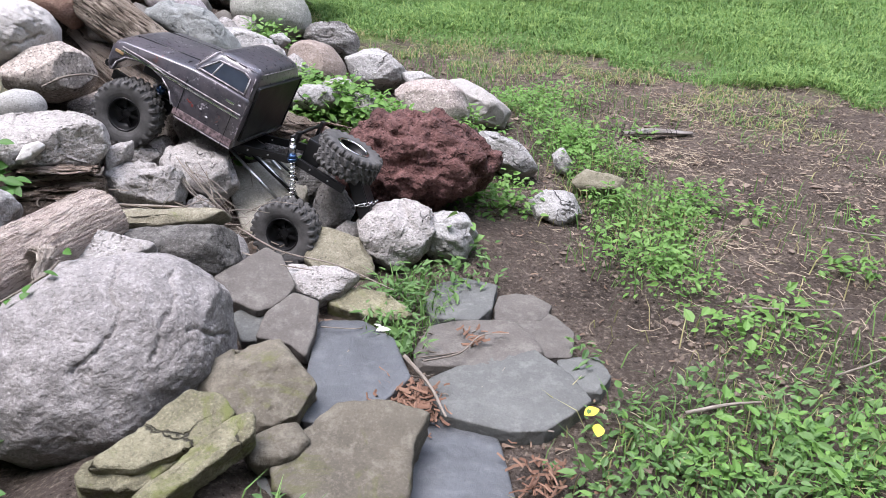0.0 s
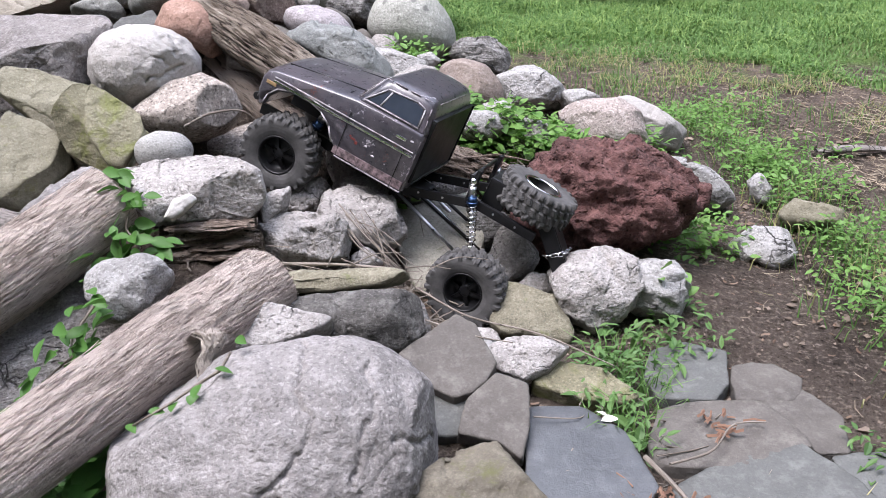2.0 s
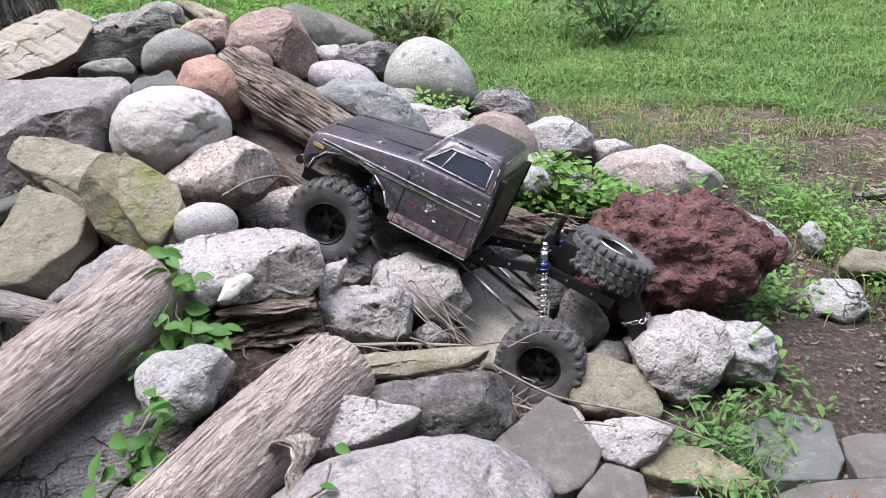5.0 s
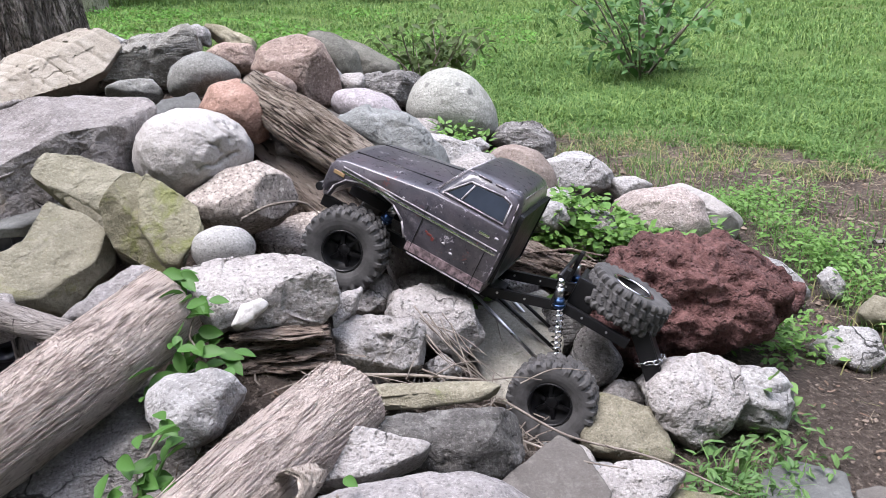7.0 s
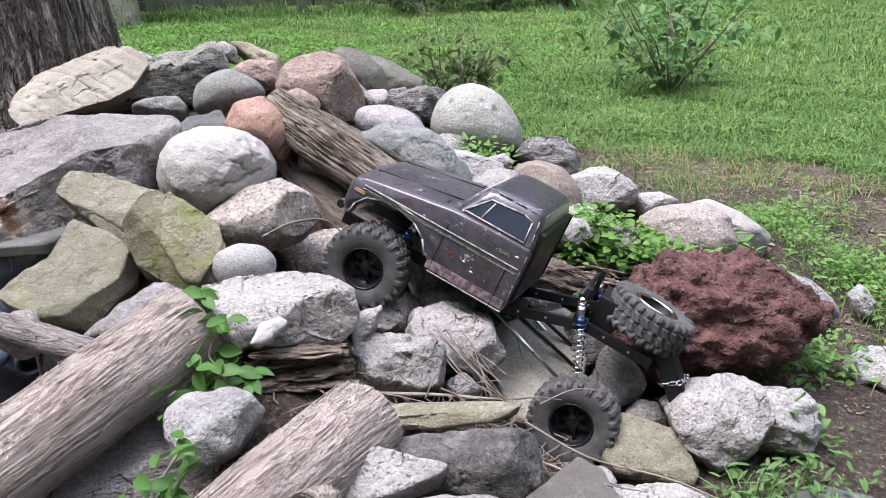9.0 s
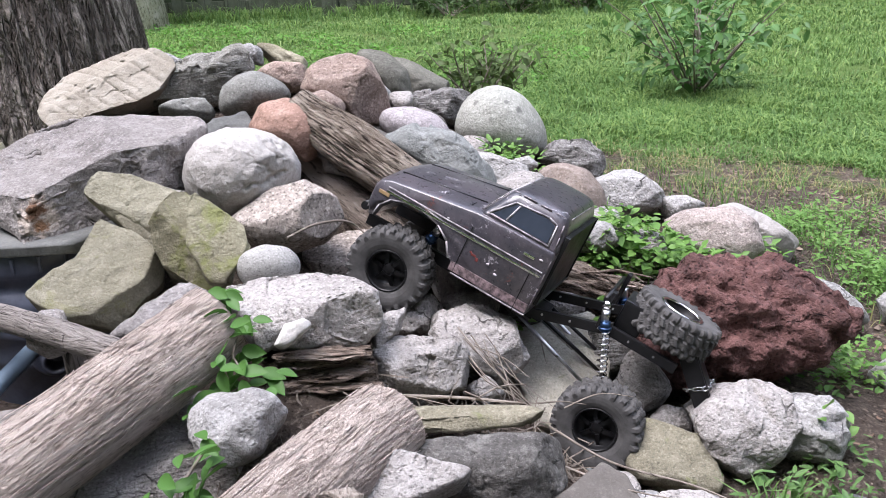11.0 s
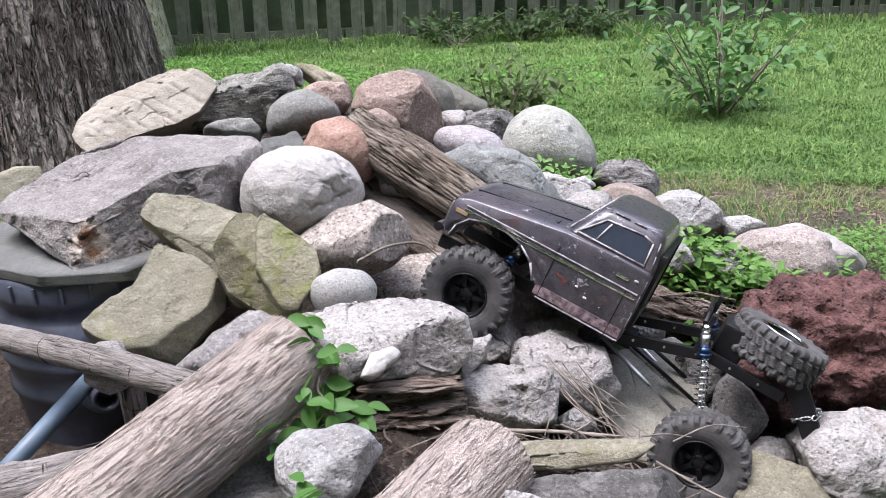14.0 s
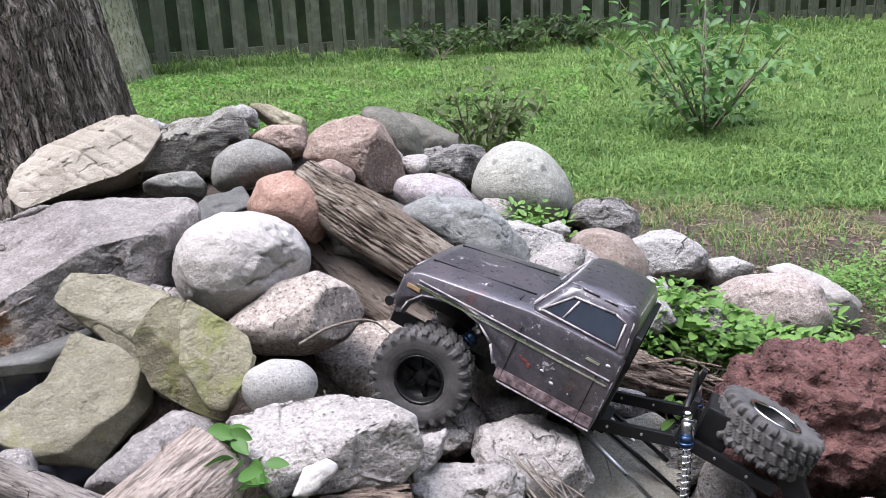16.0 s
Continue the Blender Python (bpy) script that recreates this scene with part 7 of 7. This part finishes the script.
litter("dry_stems", "dead brown stems lying under the stones", ((-.40, 1.27, .04, 60), (-.45, 1.24, .05, 50), (-.30, 1.24, .04, 40), (-.62, 1.40, .03, 20), (-.22, 1.60, .04, 50), (-.16, 1.62, .04, 40), (-.60, 1.10, .06, 40), (-.95, 1.18, .06, 40)), M_TWIG, .07, .002, 104, .012)



def crumbs():
    """Crumbs and clods of soil, in heaps and strays."""
    rng = np.random.RandomState(105)
    n = 16000
    x, y = rng.uniform(-.2, 1.7, n), rng.uniform(.6, 2.7, n)
    k = np.array([noise.fractal(Vector((a * 6, b * 6, 2)), 0.8, 2.0, 3) for a, b in zip(x, y)]) > rng.uniform(-.6, .5, n)
    x, y = x[k], y[k]
    r = rng.gamma(2.0, .0011, len(x)) + .0008
    z = soil_height(x, y) + r * .4
    base = np.array([(1, 0, 0), (0, 1, 0), (-1, 0, 0), (0, -1, 0), (0, 0, 1), (0, 0, -1)], float)
    v = base[None] * rng.uniform(.6, 1.3, (len(x), 6, 1)) + rng.normal(0, .18, (len(x), 6, 3))
    a = rng.uniform(0, 6.28, len(x))
    rx = v[:, :, 0] * np.cos(a)[:, None] - v[:, :, 1] * np.sin(a)[:, None]
    ry = v[:, :, 0] * np.sin(a)[:, None] + v[:, :, 1] * np.cos(a)[:, None]
    v = np.stack([rx, ry, v[:, :, 2] * .75], -1) * r[:, None, None] + np.stack([x, y, z], 1)[:, None]
    tri = np.array([(0, 1, 4), (1, 2, 4), (2, 3, 4), (3, 0, 4), (1, 0, 5), (2, 1, 5), (3, 2, 5), (0, 3, 5)])
    faces = (np.arange(len(x))[:, None, None] * 6 + tri[None]).reshape(-1, 3)
    ob = part("soil_crumbs", mesh_from("soil_crumbs", v.reshape(-1, 3).tolist(), faces.tolist(), False), M_CRUMB)
    tagged(ob, "dark crumbs and clods of loose soil", "soil", "", "stuff")


crumbs()


def twig(label, points, radius, seed):
    p = [Vector(v) for v in points]
    p = [p[0] * 2 - p[1]] + p + [p[-1] * 2 - p[-2]]
    bent = []
    for a, b, c, d in zip(p, p[1:], p[2:], p[3:]):
        for k in range(6):
            t = k / 6
            bent.append(.5 * (2 * b + (c - a) * t + (2 * a - 5 * b + 4 * c - d) * t * t + (3 * b - a - 3 * c + d) * t ** 3))
    bent.append(p[-2])
    me, m = tube(bent, (radius, radius * .8, radius * .5), 26, 8, 2, .08, seed, caps=False, lump=.1)
    ob = part("twig", me, M_TWIG, None, label, m)
    return tagged(ob, "", "twig", "twigs")


twig("thin brown twig across the paving", ((-.045, .995, .045), (-.01, .94, .04), (.014, .888, .028)), .0032, 111)
twig("pale thin twig lying on a flagstone", ((-.02, .985, .045), (.03, 1.02, .038), (.06, 1.065, .040), (.100, 1.080, .036)), .0016, 112)
twig("grey twig in the weeds", ((.315, .91, .035), (.37, .925, .04), (.42, .938, .038)), .0028, 113)
twig("thin twig beside a flagstone", ((.07, .893, .012), (.11, .892, .014), (.15, .890, .012)), .0024, 114)
twig("brown root between the boulders", ((-.665, 1.385, .275), (-.632, 1.405, .288), (-.594, 1.430, .285), (-.565, 1.430, .262)), .0022, 115)
twig("long pale stem over the stones", ((-.318, 1.22, .118), (-.246, 1.185, .098), (-.158, 1.155, .095), (-.069, 1.13, .070)), .0016, 116)
twig("thin stem over the grey slab", ((-.375, 1.44, .145), (-.340, 1.40, .150), (-.325, 1.37, .120)), .0014, 117)
twig("thin bent stem in front of a rock", ((-.455, 1.47, .215), (-.40, 1.455, .195), (-.34, 1.45, .165)), .0014, 118)
twig("brown stick under the slab", ((-.50, 1.222, .145), (-.42, 1.235, .140), (-.35, 1.245, .132)), .0025, 119)
rng = np.random.RandomState(120)
for k in range(14):
    a, b = rng.normal(0, .012, 3), rng.normal(0, .014, 3)
    p, q = Vector((-.415, 1.315, .172)) + Vector(a), Vector((-.345, 1.252, .120)) + Vector(b)
    twig("thin dry stem in a tangle beside the slab", (p, p.lerp(q, .5) + Vector(rng.normal(0, .007, 3)), q), rng.uniform(.0005, .0011), 130 + k)
for k in range(12):
    p = Vector((rng.uniform(-.62, -.30), rng.uniform(1.215, 1.26), .135 + rng.uniform(-.01, .02)))
    q = p + Vector((rng.normal(.07, .04), rng.normal(0, .03), rng.normal(-.01, .012)))
    twig("thin dry stem lying under the stones", (p, p.lerp(q, .5) + Vector((0, 0, rng.uniform(0, .012))), q), rng.uniform(.0006, .0013), 150 + k)
twig("thin dry root among flagstones", ((-.30, 1.17, .10), (-.24, 1.13, .105), (-.19, 1.125, .10)), .0013, 122)
twig("dry brown stem on the soil", ((.48, 1.22, .02), (.56, 1.20, .03), (.66, 1.23, .02)), .0022, 123)
twig("dry pale stem on the soil", ((.55, 1.02, .03), (.63, 1.06, .035), (.68, 1.13, .02)), .0018, 124)
twig("dry brown stem on the soil", ((.72, 1.55, .02), (.80, 1.50, .03), (.92, 1.52, .02)), .0022, 125)
for k, (x, y) in enumerate(((.188, .905), (.199, .862))):
    ob = part("leaf", leaves("leaf", [((0, 0, 0), .4 + k, -.3, .2, .022, .018)]), M_YELLOW, None, "yellow fallen leaf among weeds", Matrix.Translation((x, y, float(soil_height(x, y)) + .035)))
    tagged(ob, "", "leaf")
ob = part("leaf", leaves("leaf", [((0, 0, 0), .4, .0, .2, .022, .012), ((.006, .006, .002), 2.4, -.1, .3, .014, .010)]), M_SEALANT, None, "white scrap of a leaf on slate", Matrix.Translation((-.088, 1.048, .050)))
tagged(ob, "", "leaf")
for k in range(26):
    p = Vector((rng.uniform(-.30, .06), rng.uniform(.90, 1.12), 0))
    q = p + Vector((rng.normal(0, .05), rng.normal(0, .05), 0))
    mid = p.lerp(q, .5) + Vector((rng.normal(0, .008), rng.normal(0, .008), 0))
    lift = [float(soil_height(v.x, v.y)) + rng.uniform(.012, .028) for v in (p, mid, q)]
    twig("thin dry root between the paving stones", [Vector((v.x, v.y, z)) for v, z in zip((p, mid, q), lift)], rng.uniform(.0006, .0012), 180 + k)
